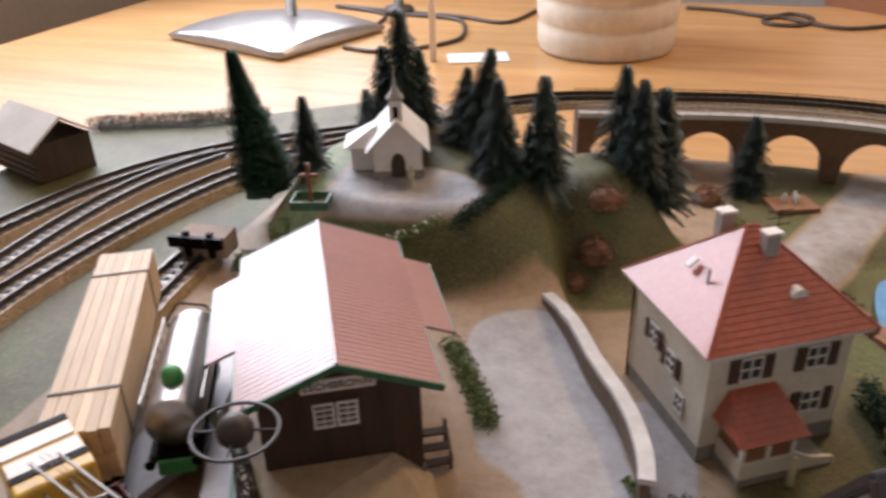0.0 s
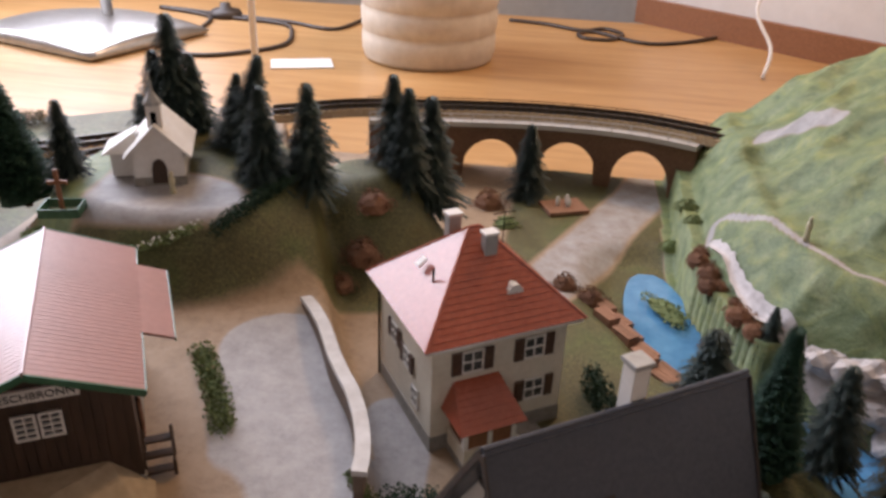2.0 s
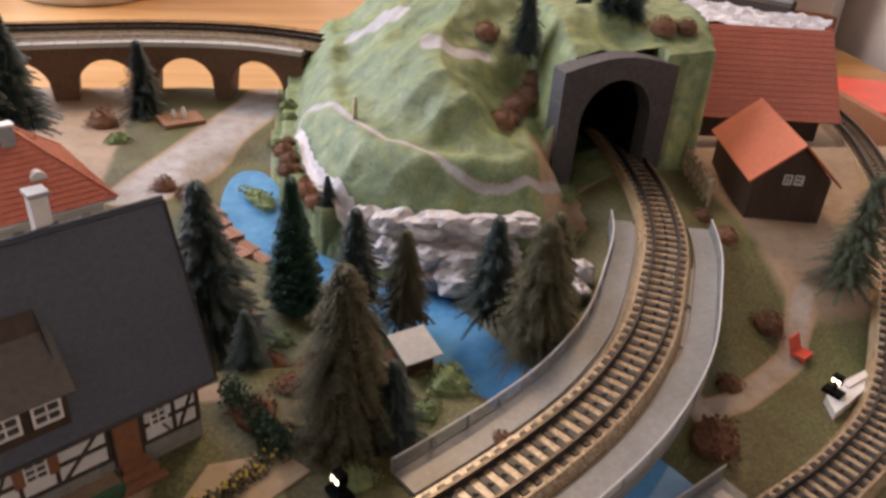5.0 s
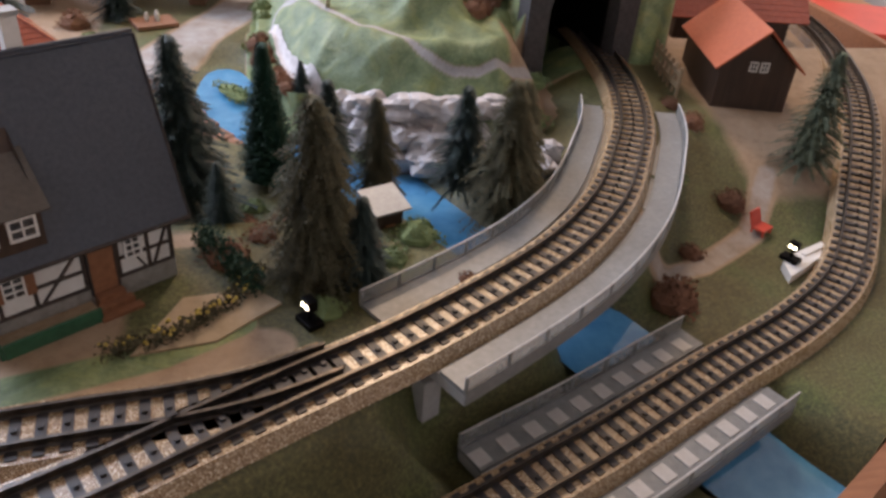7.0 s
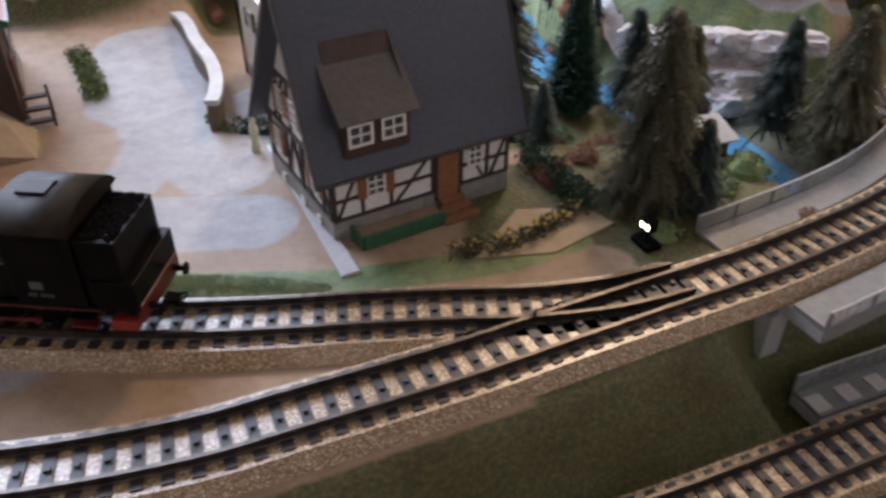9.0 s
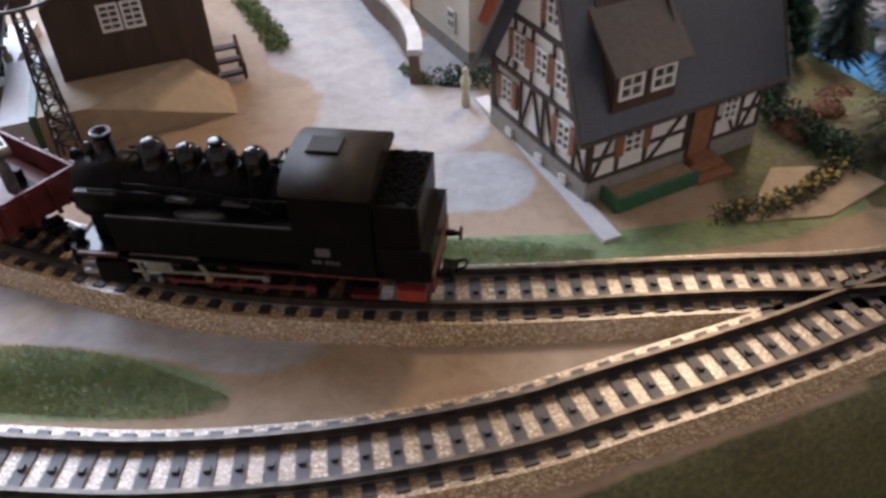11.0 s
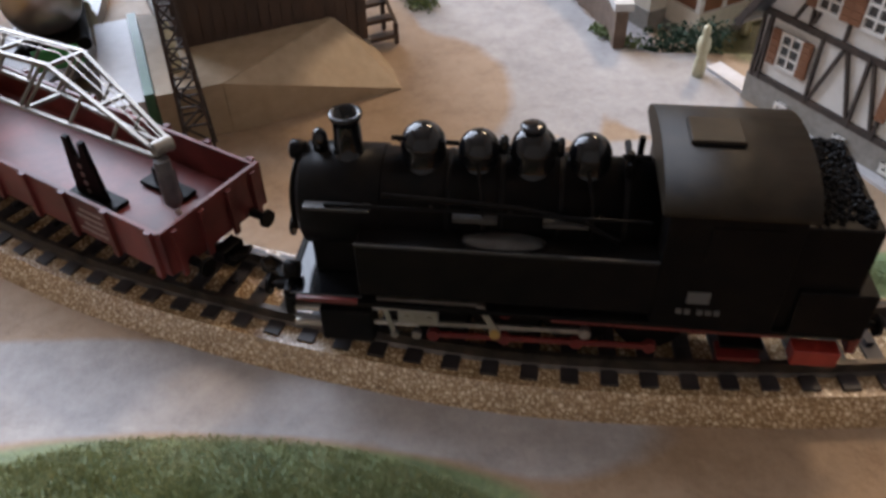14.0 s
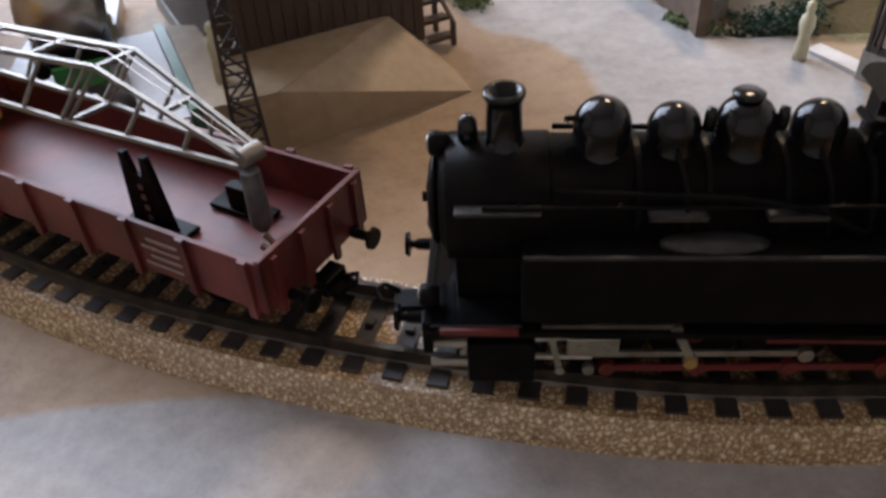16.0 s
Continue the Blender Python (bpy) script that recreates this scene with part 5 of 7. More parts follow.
# ---- the tank locomotive: local x from its front to its back, z from the rail head ----
def wheel(parent, x, y, r, rods=True):
    s = -1 if y < 0 else 1
    m = Matrix.Translation((x, y, r)) @ Matrix.Rotation(radians(90), 4, "X")
    bm = new_bm()
    lathe(bm, [(r - 0.9, -1.0), (r, -0.9), (r, 0.6), (r + 0.8, 0.8), (r + 0.8, 1.3), (r - 0.9, 1.4)], 28, m if s > 0 else m @ Matrix.Rotation(math.pi, 4, "X"))
    w = part("wheel", bm, M_BLACK, parent)
    bm = new_bm()
    for k in range(11):
        a = 6.2832 * k / 11
        rod(bm, (x, y, r), (x + math.cos(a) * (r - 0.8), y, r + math.sin(a) * (r - 0.8)), 0.5, n=6)
    rod(bm, (x, y - 1.3, r), (x, y + 1.3, r), 1.5, n=12)
    part("spokes", bm, M_RUNNING_RED, w, "red wheel spokes")
    return w


def buffer(parent, x, y, z, out):
    bm = new_bm()
    rod(bm, (x, y, z), (x + out * 3.2, y, z), 1.25, 1.1, 12)
    rod(bm, (x + out * 3.2, y, z), (x + out * 4.6, y, z), 0.8, 0.8, 10)
    rod(bm, (x + out * 4.6, y, z), (x + out * 5.4, y, z), 2.5, 2.3, 16)
    return part("buffer", bm, M_BLACK, parent)


def locomotive():
    root = thing("steam_locomotive", "black model tank locomotive with glossy domes and red running gear", "locomotive", at(80.5, 214, RAIL_Z, -2.6) @ Matrix.Diagonal((1, 1, 1.06, 1)))
    ax = 30.3
    # boiler lies along x
    turn = Matrix.Translation((0, 0, ax)) @ Matrix.Rotation(radians(90), 4, "Y")
    bm = new_bm()
    lathe(bm, [(2, 6.2), (7.5, 6.4), (9.6, 7.0), (10.3, 7.6), (10.9, 8.0), (10.9, 25.0), (10.4, 25.2), (10.4, 82)], 36, turn)
    boiler = part("boiler", bm, M_BLACK, root, "black boiler barrel", smooth=False)
    for p in boiler.data.polygons:
        p.use_smooth = abs(p.normal.x) < 0.7
    for x in (39, 50, 62, 75):
        bm = new_bm()
        lathe(bm, [(10.35, x - 0.5), (10.62, x - 0.45), (10.62, x + 0.45), (10.35, x + 0.5)], 36, turn)
        part("boiler_band", bm, M_BLACK, boiler)
    bm = new_bm()
    lathe(bm, [(8.2, 6.1), (8.0, 5.4), (6.0, 4.7), (2.0, 4.2), (0.4, 4.1)], 28, turn)
    door = part("smokebox_door", bm, M_BLACK, root, smooth=True)
    bm = new_bm()
    for z in (-3, 3):
        beam(bm, (5.0, 8.5, ax + z), (4.6, -2, ax + z), 0.7, 1.0)
    rod(bm, (3.3, 0, ax), (5, 0, ax), 0.9, n=8)
    part("hinge", bm, M_BLACK, door)
    # chimney and domes
    bm = new_bm()
    m = Matrix.Translation((17.6, 0, 0))
    lathe(bm, [(4.6, 39.6), (3.5, 40.8), (3.0, 42.0), (2.9, 47.4), (3.1, 48.4), (3.45, 48.8), (3.45, 49.6), (2.5, 49.6), (2.3, 47), (0.3, 46.6)], 28, m)
    part("chimney", bm, M_GLOSS_BLACK, root, "black chimney with a flared rim", smooth=True)
    bm = new_bm()
    lathe(bm, [(1.7, 40), (1.7, 43.4), (1.5, 44.6), (0.9, 45.4), (0.2, 45.6)], 16, Matrix.Translation((11.6, 0, 0)))
    rod(bm, (11.6, -2.4, 42.5), (11.6, 2.4, 42.5), 0.5, n=8)
    part("feedwater_cap", bm, M_GLOSS_BLACK, root, smooth=True)

    def dome(x, r, top, label):
        bm = new_bm()
        base = 39.4
        prof = [(r + 0.9, base - 0.8), (r + 0.2, base + 0.1), (r - 0.15, base + 0.9), (r, top - r * 0.95)]
        for k in range(1, 8):
            a = k / 8 * math.pi / 2
            prof.append((r * math.cos(a), top - r * 0.95 + r * 0.95 * math.sin(a)))
        prof.append((0.15, top))
        lathe(bm, prof, 30, Matrix.Translation((x, 0, 0)))
        return part("dome", bm, M_GLOSS_BLACK, root, label, smooth=True)
    d1 = dome(33.4, 4.75, 48.0, "glossy black steam dome")
    rod_bm = rod(new_bm(), (29.3, -1.5, 45.5), (27.3, -2.4, 45.9), 0.5, n=8)
    part("lever", rod_bm, M_BLACK, d1)
    dome(44.9, 4.35, 46.9, "glossy black sand dome")
    d3 = dome(56.0, 4.85, 48.0, "glossy black steam dome with valves")
    for s in (-1, 1):
        bm = new_bm()
        lathe(bm, [(0.9, 43), (1.0, 44.4), (1.0, 45.6), (0.8, 46.6), (0.2, 46.9)], 12, Matrix.Translation((55.6 + s * 5.6, -1.2, 0)))
        rod(bm, (55.6 + s * 3.6, -1, 43), (55.6 + s * 5.6, -1.2, 43.6), 0.7, n=8)
        part("valve", bm, M_GLOSS_BLACK, d3, smooth=True)
    bm = new_bm()
    lathe(bm, [(2.4, 47.9), (2.6, 48.5), (2.0, 48.9), (0.2, 48.8)], 20, Matrix.Translation((55.6, 0, 0)))
    part("lid", bm, M_GLOSS_BLACK, d3, smooth=True)
    dome(67.4, 4.4, 47.0, "glossy black sand dome")
    bm = new_bm()
    rod(bm, (75, -3, 40), (75, -3, 45.5), 0.8, n=8)
    rod(bm, (77.5, 2, 40), (77.5, 2, 46), 0.7, n=8)
    rod(bm, (73.5, -3, 44.5), (79, -3, 44.5), 0.6, n=8)
    rod(bm, (75, -5, 43.4), (75, 4, 43.4), 0.7, n=8)
    part("whistle", bm, M_BLACK, root)
    # steps and handrails on the boiler
    for x in (44.4, 62.7):
        part("boiler_step", box(new_bm(), x - 4, x + 5, -12.4, -9.0, 33.6, 34.4), M_WORN_GLINT, root, "bare-edged boiler step, highlight put into its grey")
    bm = new_bm()
    rod(bm, (14, -11.3, 35.5), (80, -11.3, 35.5), 0.35, n=6)
    for x in (20, 36, 52, 70):
        rod(bm, (x, -9.8, 35.2), (x, -11.4, 35.5), 0.4, n=6)
    part("handrail", bm, M_BLACK, root)
    # side tanks, running plate, front plate
    for s in (-1, 1):
        bm = box(new_bm(), 20.5, 83, min(s * 9, s * 16.5), max(s * 9, s * 16.5), 16.2, 29.5, 0.5)
        tank = part("side_tank", bm, M_BLACK, root)
        bm = new_bm()
        lathe(bm, [(5.6, 0), (5.8, 0.7), (4.8, 1.3), (0.2, 1.5)], 24, Matrix.Translation((51, s * 12.8, 29.4)) @ Matrix.Diagonal((1.5, 0.5, 1, 1)))
        part("filler_cap", bm, M_WORN_GLINT, tank, smooth=True)
        part("tank_edge", box(new_bm(), 20.5, 83, s * 16.3 - 0.25, s * 16.3 + 0.25, 29.5, 30.0), M_WORN_GLINT, tank)
        part("running_plate", box(new_bm(), 4, 124, min(s * 4, s * 17), max(s * 4, s * 17), 13.2, 14.3, 0.2), M_BLACK, root)
        part("red_valance", box(new_bm(), 62, 110, min(s * 15.9, s * 16.6), max(s * 15.9, s * 16.6), 12.2, 13.1), M_RUNNING_RED, root, "red valance strip")
        part("red_valance", box(new_bm(), 6.5, 20, min(s * 16.2, s * 17.1), max(s * 16.2, s * 17.1), 13.9, 15.0), M_RUNNING_RED, root, "red edge strip")
    part("front_plate", box(new_bm(), 4.6, 21, -16.2, 16.2, 14.4, 15.3, 0.3), M_GLOSS_BLACK, root, "glossy front footplate")
    part("smokebox_saddle", box(new_bm(), 9, 24, -8.5, 8.5, 15.3, 24, 0.6), M_BLACK, root)
    for sy in (-1, 1):
        part("smokebox_ledge", box(new_bm(), 9.5, 23.5, min(sy * 8.6, sy * 12.2), max(sy * 8.6, sy * 12.2), 34.4, 35.1, 0.2), M_WORN_GLINT, root, "worn smokebox ledge, highlight put into its grey")
        part("feed_pipe", tube(new_bm(), [(26, sy * 10.2, 37.6), (40, sy * 10.4, 37.2), (54, sy * 10.6, 36.6), (66, sy * 11.2, 34.8), (74, sy * 12, 31)], 0.55, 7), M_BLACK, root)
        part("sand_pipe", tube(new_bm(), [(45, sy * 4.2, 41.5), (46, sy * 8.4, 38.4), (46.5, sy * 10.9, 34), (46.5, sy * 11.2, 30)], 0.4, 6), M_BLACK, root)
        part("sand_pipe", tube(new_bm(), [(67, sy * 4.2, 41.5), (68, sy * 8.4, 38.4), (68.5, sy * 10.9, 34), (68.5, sy * 11.2, 30)], 0.4, 6), M_BLACK, root)
    part("buffer_beam", box(new_bm(), 3.2, 5, -16, 16, 8.5, 15.5, 0.3), M_BLACK, root, "worn black buffer beam")
    part("rear_beam", box(new_bm(), 123.5, 125.5, -16, 16, 8.5, 15.5, 0.3), M_RUNNING_RED, root)
    for x, o in ((3.2, -1), (125.5, 1)):
        for y in (-10.5, 10.5):
            buffer(root, x, y, 12.0, o)
    for y in (-11, 11, 0):
        z = 17.5 if y else 45.0
        x = 5.0 if y else 7.2
        bm = new_bm()
        m = Matrix.Translation((x, y, z + (0 if y else -4.4))) @ Matrix.Rotation(radians(-90), 4, "Y")
        lathe(bm, [(1.7, -1.2), (2.0, 0.4), (2.1, 1.9), (1.7, 2.2)], 16, m)
        lamp = part("headlamp", bm, M_BLACK, root, smooth=True)
        bm = new_bm()
        lathe(bm, [(1.65, 1.9), (1.2, 2.5), (0.2, 2.7)], 16, m)
        part("lens", bm, M_METAL, lamp, smooth=True)
    part("main_frame", box(new_bm(), 24, 120, -6, 6, 4, 13.2), M_RUNNING_RED, root, "red main frame")
    # cab and bunker
    part("cab", box(new_bm(), 82, 107, -16.8, 16.8, 14, 43.2, 0.3), M_BLACK, root)
    for s in (-1, 1):
        part("cab_window", box(new_bm(), 90, 103, s * 16.85 - 0.25, s * 16.85 + 0.25, 31.5, 39.5), M_BLACK, root)
    bm = new_bm()
    n = 14
    arc = [(18.2 * math.sin(radians(-80 + 160 * i / n)) / math.sin(radians(80)), 43.0 + 6.0 * (math.cos(radians(-80 + 160 * i / n)) - math.cos(radians(80))) / (1 - math.cos(radians(80)))) for i in range(n + 1)]
    prism(bm, arc + [(18.2, 42.3), (-18.2, 42.3)], "x", 80.2, 108.2)
    roof = part("cab_roof", bm, M_CAB, root, "worn black-brown cab roof")
    for p in roof.data.polygons:
        p.use_smooth = abs(p.normal.x) < 0.5
    part("roof_vent", box(new_bm(), 85.5, 96, -4.5, 4.5, 48.0, 49.7, 0.4), M_CAB, roof)
    part("roof_vent_slot", box(new_bm(), 86, 95.4, -4.8, -4.4, 48.2, 49.2), M_GLOSS_BLACK, roof)
    part("bunker", box(new_bm(), 107.2, 121.5, -15.5, 15.5, 14, 39.5, 0.4), M_BLACK, root)
    coal = new_bm()
    rnd = random.Random(4)
    for k in range(520):
        mm = Matrix.Translation((rnd.uniform(109, 120.5), rnd.uniform(-14, 14), 39.4 + rnd.uniform(0, 0.9))) @ Matrix.Rotation(rnd.uniform(0, 6), 4, "Z") @ Matrix.Scale(rnd.uniform(0.5, 0.9), 4)
        bmesh.ops.create_icosphere(coal, subdivisions=1, radius=0.9, matrix=mm)
    tagged(part("coal", coal, M_BLACK, root, "heap of black coal"), kind="stuff")
    part("lower_bunker", box(new_bm(), 110, 125, -16.8, 16.8, 13.5, 25, 0.3), M_BLACK, root)
    part("red_step_box", box(new_bm(), 113, 122.5, -17.0, -13, 5.2, 9.2, 0.2), M_RUNNING_BRIGHT, root, "bright red step box")
    part("cab_step", box(new_bm(), 98, 107, -16.6, -12, 4.6, 5.6), M_RUNNING_RED, root, "red cab step")
    part("cab_step", box(new_bm(), 98, 107, -16.4, -12.5, 8.2, 9.0), M_BLACK, root)
    # emblem plate and number, as plain bars
    part("emblem", box(new_bm(), 88.5, 93, -17.1, -16.75, 20.6, 23.6), M_DIM, root, "small grey emblem plate")
    for k in range(5):
        x = 87 + k * 1.7 + (0.8 if k > 1 else 0)
        part("number_bar", box(new_bm(), x, x + 1.1, -17.05, -16.75, 17.6, 18.9), M_DIM, root)
    # wheels, cylinders and valve gear
    def gear(name, bm, mat, parent, label=""):
        ob = part(name, bm, mat, parent, label)
        ob.location.z = 2.6 * MM
        return ob
    for x in (36, 52, 68, 84):
        for y in (-9.2, 9.2):
            wheel(root, x, y, 7.6)
    for s in (-1, 1):
        bm = box(new_bm(), 11, 23, min(s * 11, s * 17.2), max(s * 11, s * 17.2), 2.6, 11.6, 0.6)
        cyl = part("cylinder", bm, M_BLACK, root, "black cylinder block")
        bm = new_bm()
        for z in (9.4, 4.8):
            rod(bm, (4.2, s * 14.2, z), (11.2, s * 14.2, z), 0.85, n=10)
        part("piston_cover", bm, M_METAL, cyl, "bright piston rod covers")
        y = s * 15.4
        bm = new_bm()
        rod(bm, (23, y, 9.2), (29, y, 9.6), 0.55, n=8)
        rod(bm, (20, y, 5.0), (33, y, 5.0), 0.6, n=8)
        gear("piston_rod", bm, M_METAL, root)
        bm = box(new_bm(), 28.5, 37.5, y - 0.7, y + 0.5, 5.6, 9.6, 0.2)
        for xx in (30.5, 35.5):
            rod(bm, (xx, y - 1.1, 7.6), (xx, y - 0.6, 7.6), 0.75, n=10)
        gear("crosshead", bm, M_METAL, root, "bare metal crosshead")
        bm = new_bm()
        beam(bm, (24, y, 11.6), (46, y, 11.9), 0.6, 1.5)
        beam(bm, (24, y, 10.0), (44, y, 10.2), 0.5, 0.7)
        gear("slide_bar", bm, M_METAL, root)
        bm = new_bm()
        beam(bm, (25.5, y - 0.4, 10.5), (27.5, y - 0.4, 2.2), 0.5, 1.1)
        rod(bm, (27.5, y - 1, 2.2), (27.5, y + 0.2, 2.2), 0.9, n=10)
        rod(bm, (32.5, y - 1, 2.4), (32.5, y + 0.2, 2.4), 1.1, n=10)
        gear("combination_lever", bm, M_METAL, root)
        bm = new_bm()
        beam(bm, (46.5, y - 0.3, 12.4), (50, y - 0.3, 5.2), 0.6, 1.5)
        rod(bm, (46.8, y - 0.9, 11.6), (46.8, y + 0.3, 11.6), 1.1, n=10)
        rod(bm, (50, y - 0.9, 4.8), (50, y + 0.3, 4.8), 1.3, n=12)
        gear("return_crank", bm, M_METAL, root, "dull metal return crank")
        bm = new_bm()
        beam(bm, (33, y + 0.5, 5.2), (70, y + 0.5, 5.9), 0.6, 1.2)
        rod(bm, (69.5, y - 0.6, 5.9), (69.5, y + 0.9, 5.9), 1.35, n=12)
        gear("connecting_rod", bm, M_METAL, root, "bright connecting rod")
        bm = new_bm()
        beam(bm, (36, y + 1.3, 3.6), (84, y + 1.3, 4.6), 0.6, 1.4)
        for xx in (36, 52, 68, 84):
            zz = 3.6 + (xx - 36) / 48.0
            rod(bm, (xx, y + 0.6, zz), (xx, y + 2, zz), 1.5, n=12)
        part("crank_pin", rod(new_bm(), (50, s * 16.8, 7.2), (50, s * 14.8, 7.2), 1.2, n=12), M_BRASS, root, "brass crank pin")
        part("coupling_rod", bm, M_RUNNING_RED, root, "red coupling rod")
    bm = new_bm()
    beam(bm, (3.5, 0, 7), (-4, 0, 6.4), 5, 1.4)
    tube(bm, [(-3, -2.2, 7.2), (-6, -2.4, 8.6), (-7.4, 0, 9.2), (-6, 2.4, 8.6), (-3, 2.2, 7.2)], 0.5, 6)
    part("coupler", bm, M_BLACK, root)
    bm = new_bm()
    beam(bm, (125.5, 0, 7), (131, 0, 6.6), 5, 1.4)
    tube(bm, [(130, -2.2, 7), (133, -2.2, 8), (134, 0, 8.4), (133, 2.2, 8), (130, 2.2, 7)], 0.5, 6)
    part("coupler", bm, M_BLACK, root)
    return root


M_DIM = paint("dull_grey_print", [(0.045, 0.045, 0.045), (0.08, 0.08, 0.078)], rough=0.5)
M_CAB = paint("worn_cab_roof", [(0.010, 0.0075, 0.005), (0.024, 0.018, 0.011)], grain=120, rough=0.5, bump=0.12, spec=0.1)
M_RUNNING_BRIGHT = paint("bright_red_enamel", [(0.19, 0.018, 0.012), (0.28, 0.03, 0.02)], rough=0.4)
M_BRASS = paint("brass", [(0.45, 0.30, 0.10), (0.60, 0.42, 0.16)], rough=0.3, metal=0.9, bump=0.05)
locomotive()


def axle(parent, x, r=5.6):
    for y in (-8.6, 8.6):
        m = Matrix.Translation((x, y, r)) @ Matrix.Rotation(radians(90), 4, "X")
        bm = new_bm()
        lathe(bm, [(1.2, -1.2), (r - 1, -0.7), (r - 0.8, -1.1), (r, -1.1), (r, 0.8), (r + 0.7, 1.0), (r + 0.7, 1.4), (1.2, 1.2)], 22, m)
        part("wheel", bm, M_BLACK, parent)
    bm = new_bm()
    for s in (-1, 1):
        box(bm, x - 2.6, x + 2.6, s * 10.6 - 0.8, s * 10.6 + 0.8, 3.6, 10.5)
        tube(bm, [(x - 9, s * 10.8, 10.6), (x - 4, s * 10.8, 9.0), (x, s * 10.8, 8.6), (x + 4, s * 10.8, 9.0), (x + 9, s * 10.8, 10.6)], 0.7, 6)
    part("axle_box", bm, M_BLACK, parent)


M_LETTER = paint("faded_lettering", [(0.20, 0.15, 0.14), (0.30, 0.24, 0.22)], rough=0.6)


def low_wagon():
    """Low-sided wagon; local x from its engine end to its far end."""
    root = thing("low_sided_wagon", "red-brown low-sided wagon carrying the rest of a crane jib", "wagon", at(62, 221, RAIL_Z, 152))
    L, W = 112, 16.5
    part("floor", box(new_bm(), 1, L - 1, -W + 0.8, W - 0.8, 11.5, 13.2), M_WAGON, root, "scuffed red-brown wagon floor")
    for s in (-1, 1):
        side = part("side_board", box(new_bm(), 0, L, min(s * W, s * (W - 1.2)), max(s * W, s * (W - 1.2)), 11, 23.2, 0.2), M_WAGON, root, "red-brown side board")
        for k in range(8):
            x = 3.5 + k * 15
            part("stake", box(new_bm(), x - 0.9, x + 0.9, s * (W + 0.5) - 0.6, s * (W + 0.5) + 0.6, 10, 23.6), M_WAGON, side)
        part("sole_bar", box(new_bm(), 3, L - 3, min(s * 9.5, s * 11), max(s * 9.5, s * 11), 8.5, 11.6), M_BLACK, root)
        for k in range(4):
            part("lettering_bar", box(new_bm(), 19 if k else 21, 31 - (k % 2) * 2, s * (W + 0.12) - 0.06, s * (W + 0.12) + 0.06, 13.2 + k * 2.1, 13.9 + k * 2.1), M_LETTER, side)
    for x in (0, L):
        end = part("end_board", box(new_bm(), x - (0 if x == 0 else 1.2), x + (1.2 if x == 0 else 0), -W, W, 11, 24, 0.2), M_WAGON, root)
        for y in (-13, -4.5, 4.5, 13):
            part("stake", box(new_bm(), x - (0.9 if x == 0 else 0), x + (0 if x == 0 else 0.9), y - 0.8, y + 0.8, 9.5, 23), M_WAGON, end)
        o = -1 if x == 0 else 1
        for y in (-10.5, 10.5):
            buffer(root, x + (0.5 if o > 0 else -0.5), y, 12.0, o)
    bm = new_bm()
    beam(bm, (1, 0, 6.5), (-5, 0, 6.2), 5.5, 1.6)
    tube(bm, [(-3, -2.4, 7.2), (-6.5, -2.4, 9.2), (-8, 0, 9.6), (-6.5, 2.4, 9.2), (-3, 2.4, 7.2)], 0.55, 6)
    box(bm, -3, 1, -3.4, 3.4, 5.5, 9.5, 0.3)
    part("coupler", bm, M_BLACK, root)
    axle(root, 22)
    axle(root, 90)
    # cradle for the jib, and a second foot behind it
    bm = new_bm()
    prism(bm, [(-6, 13.3), (6, 13.3), (3.6, 32), (2.2, 32), (1.2, 27), (-1.2, 27), (-2.2, 32), (-3.6, 32)], "y", 5.2, 6.6)
    bm.transform(Matrix.Rotation(radians(0), 4, "Z") @ Matrix.Translation((37, 1.5, 0)))
    cradle = part("jib_cradle", bm, M_BLACK, root, "black forked jib cradle")
    part("cradle_foot", box(new_bm(), 28, 45, 4, 11, 13.3, 14.6, 0.3), M_BLACK, cradle)
    for k in range(4):
        part("rivet", box(new_bm(), 36.4, 37.6, 8.1, 8.4, 16 + 2.6 * k, 17.2 + 2.6 * k), M_METAL, cradle)
    bm = box(new_bm(), 16, 32, -8, -3, 13.5, 14.6, 0.3)
    box(bm, 21, 27, -7, -4, 14.6, 20, 0.3)
    part("second_foot", bm, M_BLACK, root, "black second foot")
    return root


low_wagon()


M_SILVERPAINT = paint("silver_paint", [(0.13, 0.12, 0.105), (0.25, 0.23, 0.20)], grain=160, rough=0.42, metal=0.6, bump=0.08)


M_HOOK = paint("dark_hook_grey", [(0.05, 0.05, 0.055), (0.12, 0.12, 0.125)], grain=200, rough=0.4, metal=0.3)


